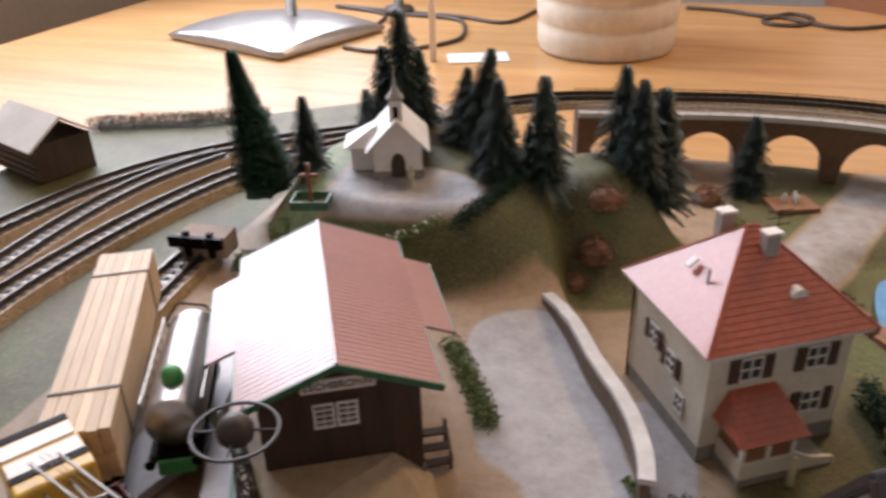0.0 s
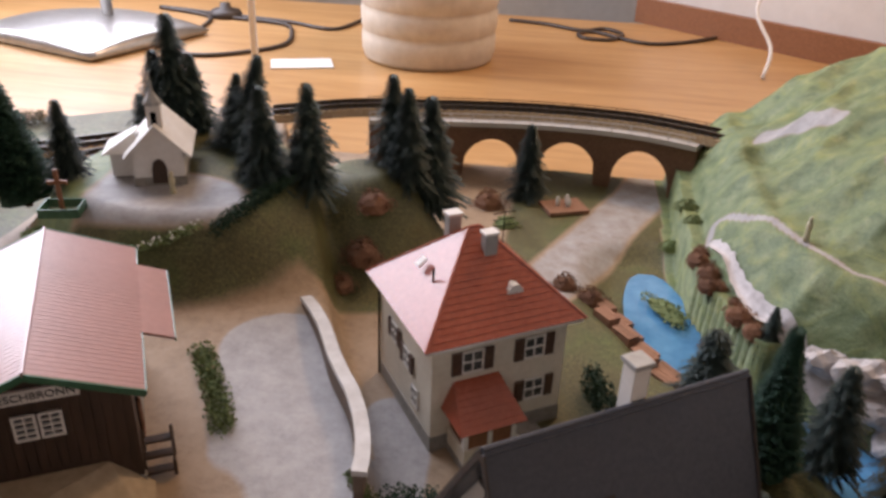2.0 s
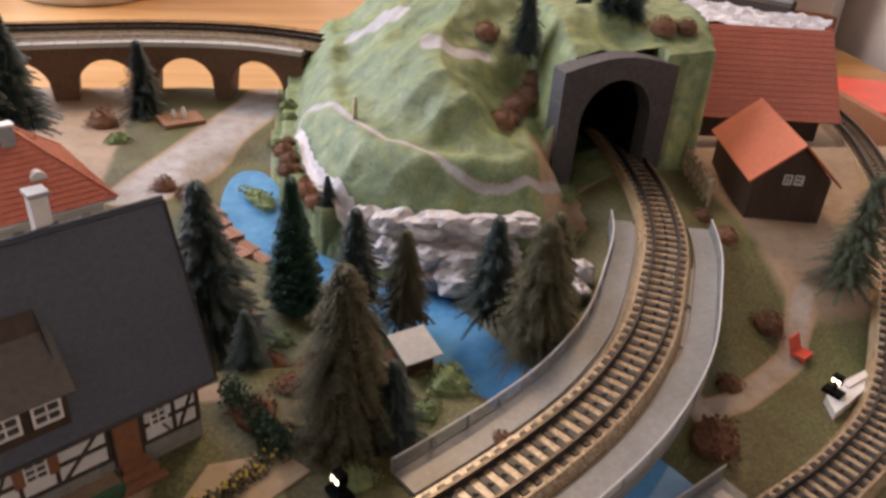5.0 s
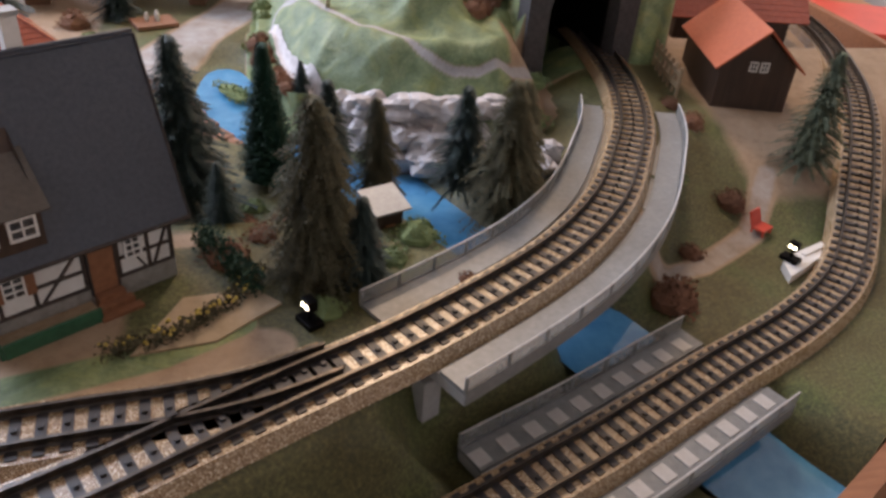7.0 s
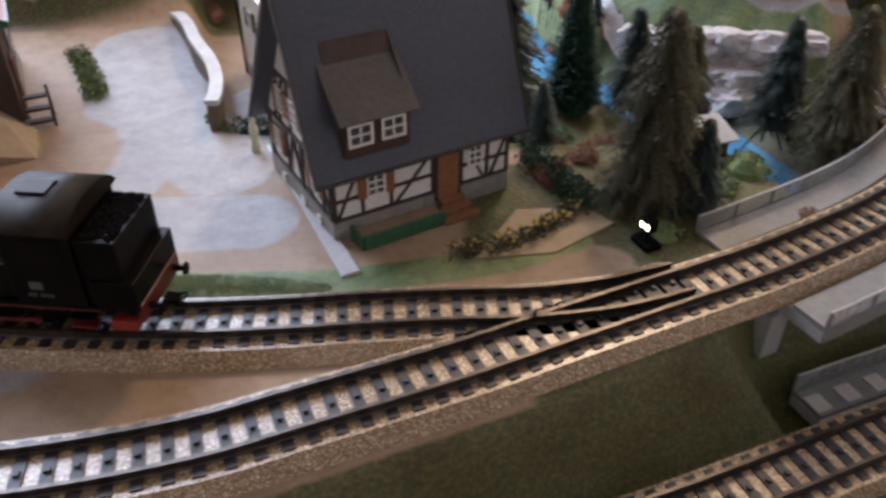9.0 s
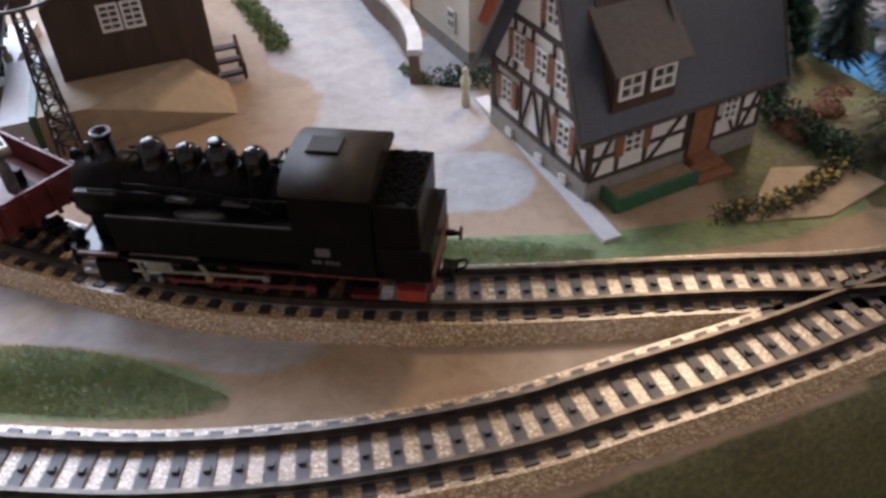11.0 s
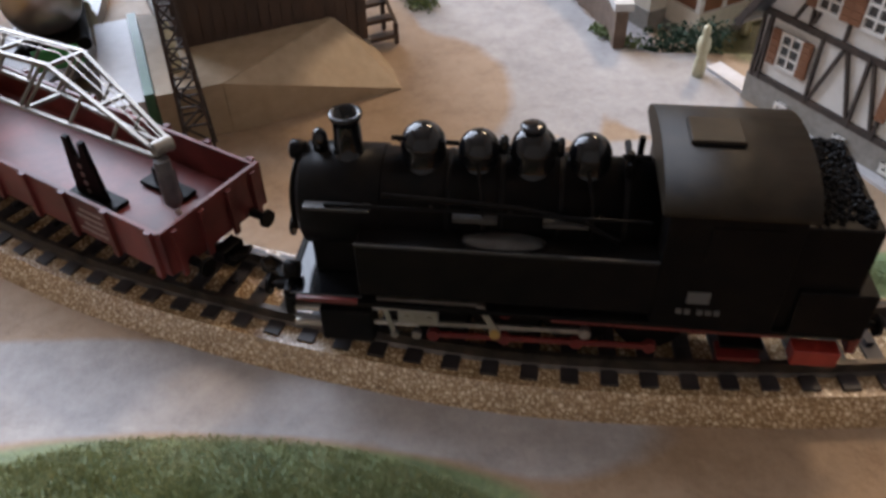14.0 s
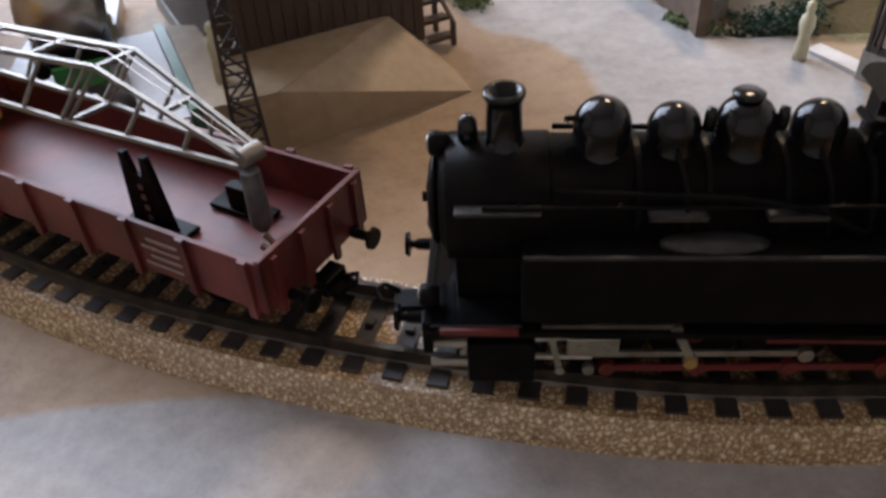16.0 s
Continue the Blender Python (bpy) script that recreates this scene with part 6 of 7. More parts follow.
def crane():
    """Breakdown crane: yellow cab on a short wagon, silver lattice jib laid over the low wagon."""
    root = thing("crane_wagon", "yellow breakdown crane with a long silver lattice jib", "crane")
    cab = part("cab", box(new_bm(), -22, 18, -15, 15, 34, 62, 1.5), M_YELLOW, root, "yellow crane cab")
    for x in (-14, -2):
        part("roof_panel", box(new_bm(), x, x + 9, -14, 14, 62, 62.8), M_WHITE, cab, "white roof panel")
    part("roof_stripe", box(new_bm(), 7.4, 10.5, -14.6, 14.6, 62, 62.6), M_BLACK, cab)
    part("roof_stripe", box(new_bm(), -20, -16, -14.6, 14.6, 62, 62.6), M_BLACK, cab)
    part("turntable", lathe(new_bm(), [(13, 29), (14, 30), (14, 33), (12, 34)], 24), M_BLACK, root)
    part("deck", box(new_bm(), -30, 30, -15, 15, 25, 29, 0.4), M_BLACK, root)
    for x in (-18, 18):
        for y in (-8.6, 8.6):
            m = Matrix.Translation((x, y, RAIL_Z + 5.6)) @ Matrix.Rotation(radians(90), 4, "X")
            part("wheel", lathe(new_bm(), [(1.2, -1.2), (4.6, -0.8), (5.6, -1.1), (5.6, 0.8), (6.2, 1.2), (1.2, 1.2)], 20, m), M_BLACK, root)
    spot = at(-52, 277, RAIL_Z - 20, -32)
    root.matrix_basis = spot
    # the jib runs in world places, so its parts take the inverse of the crane's spot
    inv = spot.inverted()
    foot, knee, tip = Vector((-44, 271, 66)), Vector((19, 252, 61)), Vector((51, 226, 53))
    low_foot, low_knee = Vector((-44, 270, 57)), Vector((12, 247, 51.5))

    def put(name, bm, mat, label=""):
        o = part(name, bm, mat, None, label)
        o.parent = root
        o.matrix_basis = inv
        return o
    side = (tip - knee).cross(Vector((0, 0, 1))).normalized()
    wide = {0: 5.0, 1: 4.8, 2: 2.2}
    for s in (-1, 1):
        bm = new_bm()
        beam(bm, foot + side * s * wide[0], knee + side * s * wide[1], 1.0, 1.2)
        beam(bm, knee + side * s * wide[1], tip + side * s * wide[2], 0.9, 1.1)
        put("upper_chord", bm, M_SILVERPAINT, "silver upper chord")
        bm = new_bm()
        beam(bm, low_foot + side * s * wide[0], low_knee + side * s * wide[1], 0.9, 1.1)
        beam(bm, low_knee + side * s * wide[1], tip + side * s * wide[2] - Vector((0, 0, 2)), 0.9, 1.0)
        put("lower_chord", bm, M_SILVERPAINT, "silver lower chord")
        for f in (0.0, 0.35, 0.68):
            a = knee.lerp(tip, f) + side * s * (wide[1] + (wide[2] - wide[1]) * f)
            b = low_knee.lerp(tip - Vector((0, 0, 2)), f) + side * s * (wide[1] + (wide[2] - wide[1]) * f)
            put("strut", beam(new_bm(), a, b, 0.7, 0.7), M_SILVERPAINT)
        for f in (0.45, 0.62, 0.8, 0.97):
            a = foot.lerp(knee, f) + side * s * wide[0]
            b = low_foot.lerp(low_knee, f) + side * s * wide[0]
            put("strut", beam(new_bm(), a, b, 0.7, 0.7), M_SILVERPAINT)
    for p, w in ((foot.lerp(knee, 0.5), 4.9), (foot.lerp(knee, 0.75), 4.9), (knee, 4.8), (low_knee, 4.8), (knee.lerp(tip, 0.5), 3.5)):
        put("cross_bar", beam(new_bm(), p - side * w, p + side * w, 1.0, 1.0), M_SILVERPAINT)
    bm = new_bm()
    for k, off in enumerate((-1.2, 1.2)):
        tube(bm, [Vector((-44, 271, 68)) + side * off, knee + side * off + Vector((0, 0, 2.2)), tip + side * off * 0.6 + Vector((0, 0, 1.2))], 0.18, 5)
    put("hoist_rope", bm, M_METAL, "thin hoist ropes")
    bm = rod(new_bm(), tip - side * 2.4, tip + side * 2.4, 1.9, n=18)
    put("head_sheave", bm, M_SILVERPAINT, "pale head sheave")
    bm = new_bm()
    drop = tip + Vector((0, -2.5, 0))
    rod(bm, drop + Vector((0, 0, -2)), drop + Vector((0, 0, -14)), 1.9, 2.3, 14)
    rod(bm, drop + Vector((0, 0, -14)), drop + Vector((0, 0, -16)), 2.3, 1.2, 14)
    put("hook_block", bm, M_HOOK, "dark grey hook block")
    bm = tube(new_bm(), [drop + Vector((0, 0, -17)), drop + Vector((1.6, -0.6, -19)), drop + Vector((0.4, -0.4, -21)), drop + Vector((-1.2, 0, -20))], 0.8, 7)
    put("hook", bm, M_METAL)
    return root


crane()


def timber_wagon():
    root = thing("timber_wagon", "wagon loaded high with pale sawn boards", "wagon", at(-50, 290, RAIL_Z, 120.3))
    L, W = 168, 15
    part("frame", box(new_bm(), 0, L, -W + 1, W - 1, 9, 13, 0.4), M_BLACK, root)
    for x in (18, 32, 136, 150):
        axle(root, x)
    rnd = random.Random(2)
    for layer in range(6):
        for k in range(6):
            y0 = -W + k * (2 * W / 6)
            z0 = 13.2 + layer * 4.6
            part("board", box(new_bm(), 2 + rnd.uniform(-1, 1), L - 2 + rnd.uniform(-1, 1), y0 + 0.15, y0 + 2 * W / 6 - 0.15, z0, z0 + 4.4), M_LUMBER, root)
    for x in (30, 138):
        part("strap", box(new_bm(), x, x + 1.4, -W - 0.3, W + 0.3, 12, 41.2), M_BROWN, root)
    return root


timber_wagon()


def tank_wagon():
    root = thing("tank_wagon", "silver tank wagon with a green dome and handrails", "wagon", at(-27, 322, 20, 117))
    bm = new_bm()
    lathe(bm, [(1, -2), (9, -0.5), (12.4, 2), (13, 4), (13, 78), (12.4, 80), (9, 82.5), (1, 84)], 28, Matrix.Translation((0, 0, 23)) @ Matrix.Rotation(radians(90), 4, "Y"))
    part("tank", bm, M_SILVER, root, "silver tank barrel", smooth=True)
    bm = new_bm()
    lathe(bm, [(5, 33), (5, 40), (3.5, 42.5), (0.4, 43.5)], 18, Matrix.Translation((18, 0, 0)))
    part("dome", bm, M_GREEN_BRIGHT, root, "bright green filler dome", smooth=True)
    part("frame", box(new_bm(), -6, 90, -12, 12, 8.5, 11.5, 0.4), M_BLACK, root)
    part("end_platform", box(new_bm(), -8, 4, -8, 8, 3, 10.5, 0.4), M_GREEN_BRIGHT, root, "green end platform")
    for s in (-1, 1):
        bm = new_bm()
        rod(bm, (6, s * 13.5, 33), (78, s * 13.5, 33), 0.5, n=6)
        for k in range(9):
            rod(bm, (6 + k * 9, s * 12, 29), (6 + k * 9, s * 13.5, 33), 0.4, n=5)
        part("handrail", bm, M_METAL, root)
    bm = new_bm()
    tube(bm, [(74, -12, 12), (76, -14, 28), (78, -8, 38), (80, 6, 40), (80, 13, 30), (80, 13, 12)], 0.7, 6)
    part("ladder_hoop", bm, M_BLACK, root)
    for y in (-10, 10):
        buffer(root, -6, y, 12, -1)
    axle(root, 18)
    axle(root, 66)
    return root


M_GREEN_BRIGHT = paint("bright_green_paint", [(0.03, 0.22, 0.06), (0.06, 0.32, 0.10)], rough=0.35)
tank_wagon()


def buffer_stop():
    root = thing("buffer_stop", "black buffer stop with a gravel box at the siding's end", "buffer stop", at(-139, 503, RAIL_Z, 96))
    part("beam", box(new_bm(), -2, 2, -20, 20, 7, 15, 0.4), M_BLACK, root)
    for y in (-9, 9):
        part("post", box(new_bm(), 2, 6, y - 2, y + 2, -2, 17, 0.3), M_BLACK, root)
        part("pad", lathe(new_bm(), [(2.8, 0), (2.8, 1.5), (1.5, 2.2)], 12, Matrix.Translation((-2, y, 11)) @ Matrix.Rotation(radians(-90), 4, "Y")), M_BLACK, root)
    part("gravel_box", box(new_bm(), 6, 26, -18, 18, -4, 12, 0.6), M_PALE_MOSS, root, "gravel-filled box")
    return root


buffer_stop()


def lamp_mast():
    root = thing("lattice_lamp_mast", "dark lattice mast with a ringed lamp on top", "lamp", at(31, 290, 7, 20))
    for sx in (-1, 1):
        for sy in (-1, 1):
            part("leg", beam(new_bm(), (sx * 4.5, sy * 4.5, 0), (sx * 1.8, sy * 1.8, 71), 0.9, 0.9), M_MAST, root)
    for k in range(9):
        z0, z1 = 6 + k * 6.6, 12.6 + k * 6.6
        w0, w1 = 4.5 - 2.7 * z0 / 66, 4.5 - 2.7 * z1 / 66
        s = 1 if k % 2 else -1
        for r in range(4):
            m = Matrix.Rotation(r * math.pi / 2, 4, "Z")
            part("brace", beam(new_bm(), m @ Vector((-w0 * s, -w0, z0)), m @ Vector((w1 * s, -w1, z1)), 0.6, 0.6), M_MAST, root)
            part("brace", beam(new_bm(), m @ Vector((-w1, -w1, z1)), m @ Vector((w1, -w1, z1)), 0.6, 0.6), M_MAST, root)
    part("lamp_housing", lathe(new_bm(), [(2, 71), (6.5, 72), (7, 76), (5, 80), (1.5, 82)], 16), M_MAST, root, "dark lamp housing", smooth=True)
    bm = new_bm()
    tube(bm, [(16 * math.cos(6.2832 * k / 28), 16 * math.sin(6.2832 * k / 28), 75) for k in range(29)], 0.8, 6)
    for k in range(4):
        a = k * math.pi / 2
        rod(bm, (0, 0, 75), (16 * math.cos(a), 16 * math.sin(a), 75), 0.5, n=5)
    part("service_ring", bm, M_MAST, root, "thin service ring")
    return root


M_MAST = paint("dark_mast", [(0.02, 0.015, 0.012), (0.05, 0.035, 0.028)], rough=0.5)
lamp_mast()

# ---- station yard ----
plat = thing("loading_ramp", "tan loading ramp and platform in front of the station", "ramp")
bm = new_bm()
prism(bm, [(18.5, 293), (38, 302), (58, 338), (66, 352), (20, 350), (-9.5, 352)], "z", 4, 26)
wedge = new_bm()
w_top = [wedge.verts.new(v) for v in ((38.3, 302, 25.9), (93, 333, 7.4), (88, 348, 7.4), (80, 362, 8.0), (66.3, 352, 25.9))]
w_low = [wedge.verts.new((v.co.x, v.co.y, 4)) for v in w_top]
wedge.faces.new(w_top)
wedge.faces.new(w_low[::-1])
for k in range(5):
    wedge.faces.new((w_top[k], w_low[k], w_low[(k + 1) % 5], w_top[(k + 1) % 5]))

M_RAMP = paint("tan_platform", [(0.33, 0.25, 0.155), (0.42, 0.32, 0.21)], grain=200, rough=0.6, bump=0.1)
M_PLATFORM = paint("pale_platform", [(0.47, 0.46, 0.47), (0.57, 0.56, 0.57)], grain=250, rough=0.45, bump=0.1)
part("deck", bm, M_RAMP, plat, "tan platform deck")
part("ramp", wedge, M_RAMP, plat, "tan ramp sloping down to the yard")
bm = prism(new_bm(), [(-62, 318), (-42.5, 300), (-30.5, 345), (-52, 420), (-78, 408)], "z", 4, 13)
whole("side_platform", bm, M_PLATFORM, "pale grey station platform beside the track", "platform", kind="structure")
whole("platform_edge", prism(new_bm(), [(15.5, 291.5), (18.2, 293), (-10, 352), (-13, 350.5)], "z", 5, 27), M_GREEN_TRIM, "dark green edge board along the station platform", "board", kind="structure")
whole("side_platform", prism(new_bm(), [(4, 286), (15.2, 291.5), (-13.3, 350.5), (-24, 345)], "z", 4, 25), M_PLATFORM, "pale platform strip along the station end", "platform", kind="structure")
st = thing("goods_steps", "small dark wooden goods steps at the station wall", "steps", at(78, 372, 7, 29))
for k in range(3):
    part("tread", box(new_bm(), -7, 7, -8 + k * 5, -3.5 + k * 5, 3 + k * 5, 4.4 + k * 5), M_BROWN, st)
for x in (-6.5, 6.5):
    for k, y in enumerate((-7, 7)):
        part("post", box(new_bm(), x - 0.8, x + 0.8, y - 0.8, y + 0.8, 0, 9 + 9 * k), M_BROWN, st)
    part("rail", beam(new_bm(), (x, -7, 9), (x, 7, 18), 1.2, 1.2), M_BROWN, st)
fig = new_bm()
lathe(fig, [(2.2, 0), (2.4, 4), (1.8, 8), (2.6, 12), (2.2, 15), (1.1, 16), (1.6, 17.5), (1.3, 19.5), (0.3, 20.3)], 12)
statue_mesh = whole("figurine", fig, M_FIGURE, "small pale yellow painted standing figurine", "figurine", at(203, 347, 7), smooth=True)
for x, y, z, lab in ((-28, 352, 13, "tiny dark standing figurine on the platform"), (243, 428, -16, "tiny pale standing figurine by the villa"), (292, 470, -17, "tiny tan standing figurine on the path"), (-4, 570, 55, "tiny grey standing figurine before the chapel"), (424, 614, land(424, 614), "tiny dark figurine on the hill path"), (20, 310, 26, "tiny dark standing figurine on the platform")):
    f2 = new("figurine", statue_mesh.data)
    f2.matrix_basis = at(x, y, z, 40, 0.9)
    tagged(f2, lab, "figurine")


def retaining_wall(name, label, line, z_top, z_low, coping):
    root = thing(name, label, "wall", kind="structure")
    pts = spline(line, 6)
    for nm, u0, u1, za, zb, mat in (("masonry", -2.4, 2.4, z_low, z_top, M_BROWNWALL), ("coping", -4.2, 3.2, z_top + 0.05, z_top + 3.2, coping)):
        bm = new_bm()
        rows = []
        for i, p in enumerate(pts):
            d = (pts[min(i + 1, len(pts) - 1)] - pts[max(i - 1, 0)]).normalized()
            s = Vector((d.y, -d.x, 0))
            w = 0.3 * math.sin(i * 1.7)
            rows.append([bm.verts.new((p.x + s.x * u, p.y + s.y * u, p.z + z + w * (z > z_top))) for u, z in ((u0, za), (u0, zb), (u1, zb), (u1, za))])
        for a, b in zip(rows, rows[1:]):
            for k in range(4):
                bm.faces.new((a[k], b[k], b[(k + 1) % 4], a[(k + 1) % 4]))
        bm.faces.new(rows[0])
        bm.faces.new(rows[-1])
        part(nm, bm, mat, root)
    return root


M_BROWNWALL = paint("brown_wall_face", [(0.10, 0.065, 0.045), (0.17, 0.115, 0.08)], grain=200, rough=0.7)
M_COPING = paint("pale_coping", [(0.46, 0.44, 0.42), (0.58, 0.56, 0.54)], grain=150, rough=0.6, bump=0.3)
M_TANCOPING = paint("tan_coping", [(0.36, 0.27, 0.20), (0.45, 0.35, 0.27)], grain=150, rough=0.55)
retaining_wall("villa_wall", "pale rounded wall beside the sunken villa lane", [(100, 528, 2), (112, 508, 8), (126, 483, 12), (141, 452, 14), (158, 424, 14), (168, 402, 14), (174, 381, 14), (176, 362, 14)], 8, -36, M_COPING)
retaining_wall("ramp_wall", "low tan-topped wall beside the sunken ramp", [(82, 231, 0), (113, 257, 0), (135, 278, 0), (153, 299, 0)], 7, -12, M_TANCOPING)

pale = tuft("moss_bush", "pale grey-pink model moss bush on the ramp", 15, 11, M_PALE_MOSS, 9, 500)
pale.matrix_basis = at(137, 262, 4, 40)

# ---- hedges, flowers, kerb ----
def hedge(name, label, line, wide, high, mat, seed, flowers=None, thick=1.0):
    rnd = random.Random(seed)
    pts = spline(line, 1.2)
    verts, faces = [], []
    dots = []
    for p in pts:
        g = land(p.x, p.y) if p.z == 0 else p.z
        for k in range(int((9 * wide * high / 60 + 4) * thick)):
            c = Vector((p.x + rnd.uniform(-wide, wide), p.y + rnd.uniform(-wide, wide), g + rnd.uniform(0, high)))
            d = Vector((rnd.uniform(-1, 1), rnd.uniform(-1, 1), rnd.uniform(-1, 1))).normalized() * rnd.uniform(0.8, 1.7)
            e = d.cross(Vector((rnd.uniform(-1, 1), rnd.uniform(-1, 1), rnd.uniform(-1, 1)))).normalized() * 1.2
            b = len(verts)
            verts += [tuple((c + q) * MM) for q in (d, e, -d)]
            faces.append((b, b + 1, b + 2))
        if flowers and rnd.random() < 0.8:
            dots.append(Vector((p.x + rnd.uniform(-wide, wide), p.y + rnd.uniform(-wide, wide), g + high * rnd.uniform(0.7, 1.1))))
    me = bpy.data.meshes.new(name)
    me.from_pydata(verts, [], faces)
    me.materials.append(mat)
    ob = tagged(new(name, me), label, "hedge")
    if dots:
        bm = new_bm()
        for c in dots:
            bmesh.ops.create_icosphere(bm, subdivisions=1, radius=rnd.uniform(0.6, 1.1), matrix=Matrix.Translation(c))
        tagged(part("blossoms", bm, flowers, ob, "yellow blossoms"), kind="stuff")
    return ob


M_BLOSSOM = paint("yellow_blossom", [(0.45, 0.33, 0.05), (0.60, 0.48, 0.12)], grain=800, rough=0.7)
hedge("flower_border", "dark border thick with small yellow blossoms", [(309, 264), (333, 272), (355, 292), (370, 317)], 4.5, 6, M_NEEDLE_OLIVE, 1, M_BLOSSOM, thick=2.5)
hedge("hedge", "clipped dark green hedge beside the statue", [(188, 372), (200, 370), (214, 367)], 5, 13, M_HEDGE, 2, thick=3)
hedge("hedge", "low green moss strip beside the villa lane", [(168, 382), (176, 374), (184, 368)], 3, 2.5, M_GREEN_MOSS, 22, thick=4)
hedge("hedge", "long dark green hedge along the house garden", [(342, 345), (356, 322), (368, 300)], 5, 13, M_HEDGE, 3, thick=3)
hedge("hedge", "dark green hedge behind the villa garden", [(284, 505), (292, 485), (296, 462)], 5, 20, M_HEDGE, 4, thick=3)
hedge("hedge", "dark green hedge on the mound's edge", [(38, 540), (52, 560), (64, 590), (70, 620)], 5, 7, M_HEDGE, 6, thick=4)
hedge("hedge", "low pale green moss strip along the station yard", [(56, 466), (70, 446), (84, 424), (97, 400)], 6, 4.5, M_GREEN_MOSS, 8, thick=4)
hedge("hedge", "low dark bushes along the layout's back rim", [(-425, 740), (-370, 762), (-310, 786), (-262, 815)], 9, 13, M_NEEDLE_OLIVE, 14, thick=2)
hedge("flower_bed", "pale blossoming bed below the chapel", [(-10, 522), (10, 528), (26, 538)], 5, 4, M_GREEN_MOSS, 5, M_WHITE, thick=2.5)
hedge("flower_bed", "dark red shrub bed beside the green fir", [(-100, 545), (-88, 530), (-74, 518)], 6, 7, M_RUST_MOSS, 7, thick=3)


def grass_blades(name, label, cx, cy, rx, ry, count, high, mat, seed):
    """A patch of upright fibres."""
    rnd = random.Random(seed)
    verts, faces = [], []
    for i in range(count):
        a, r = rnd.uniform(0, 6.283), math.sqrt(rnd.random())
        r *= 1 + 0.12 * math.sin(3 * a + seed)
        x, y = cx + rx * r * math.cos(a), cy + ry * r * math.sin(a)
        z = land(x, y)
        h = high * rnd.uniform(0.5, 1.1) * (1.15 - 0.6 * r)
        b = rnd.uniform(0, 6.283)
        k = len(verts)
        tx, ty = 0.16 * math.cos(b), 0.16 * math.sin(b)
        verts += [((x - tx) * MM, (y - ty) * MM, (z - 0.3) * MM), ((x + tx) * MM, (y + ty) * MM, (z - 0.3) * MM), ((x + rnd.uniform(-1.2, 1.2)) * MM, (y + rnd.uniform(-1.2, 1.2)) * MM, (z + h) * MM)]
        faces.append((k, k + 1, k + 2))
    me = bpy.data.meshes.new(name)
    me.from_pydata(verts, [], faces)
    me.materials.append(mat)
    return tagged(new(name, me), label, "grass", kind="stuff")


M_BLADE = paint("grass_fibre", [(0.17, 0.21, 0.09), (0.27, 0.31, 0.15), (0.38, 0.40, 0.23)], grain=90, rough=0.7)
grass_blades("grass_patch", "patch of short green grass fibre between the tracks", 74, 163, 66, 14, 26000, 1.9, M_BLADE, 3)
grass_blades("grass_patch", "strip of pale green grass fibre behind the siding", 200, 237, 66, 8, 15000, 1.6, M_BLADE, 5)
kerb = prism(new_bm(), [(207, 352), (213, 356), (270, 250), (263, 246)], "z", 5.5, 8.2)
whole("pavement", kerb, M_PLATFORM, "pale blue-grey pavement along the half-timbered gable", "pavement", kind="structure")
bm = prism(new_bm(), [(318, 262), (336, 300), (368, 304), (380, 292), (352, 268)], "z", 5.5, 8.0)
whole("terrace", bm, M_RAMP, "tan terrace beside the half-timbered house", "terrace", kind="structure")

# ---- bridges ----
def strip(bm, frames, u0, u1, z0, z1):
    rows = [[bm.verts.new((p.x + s.x * u, p.y + s.y * u, z)) for u, z in ((u0, z0), (u0, z1), (u1, z1), (u1, z0))] for p, d, s in frames]
    for a, b in zip(rows, rows[1:]):
        for k in range(4):
            bm.faces.new((a[k], b[k], b[(k + 1) % 4], a[(k + 1) % 4]))
    bm.faces.new(rows[0])
    bm.faces.new(rows[-1])
    return bm


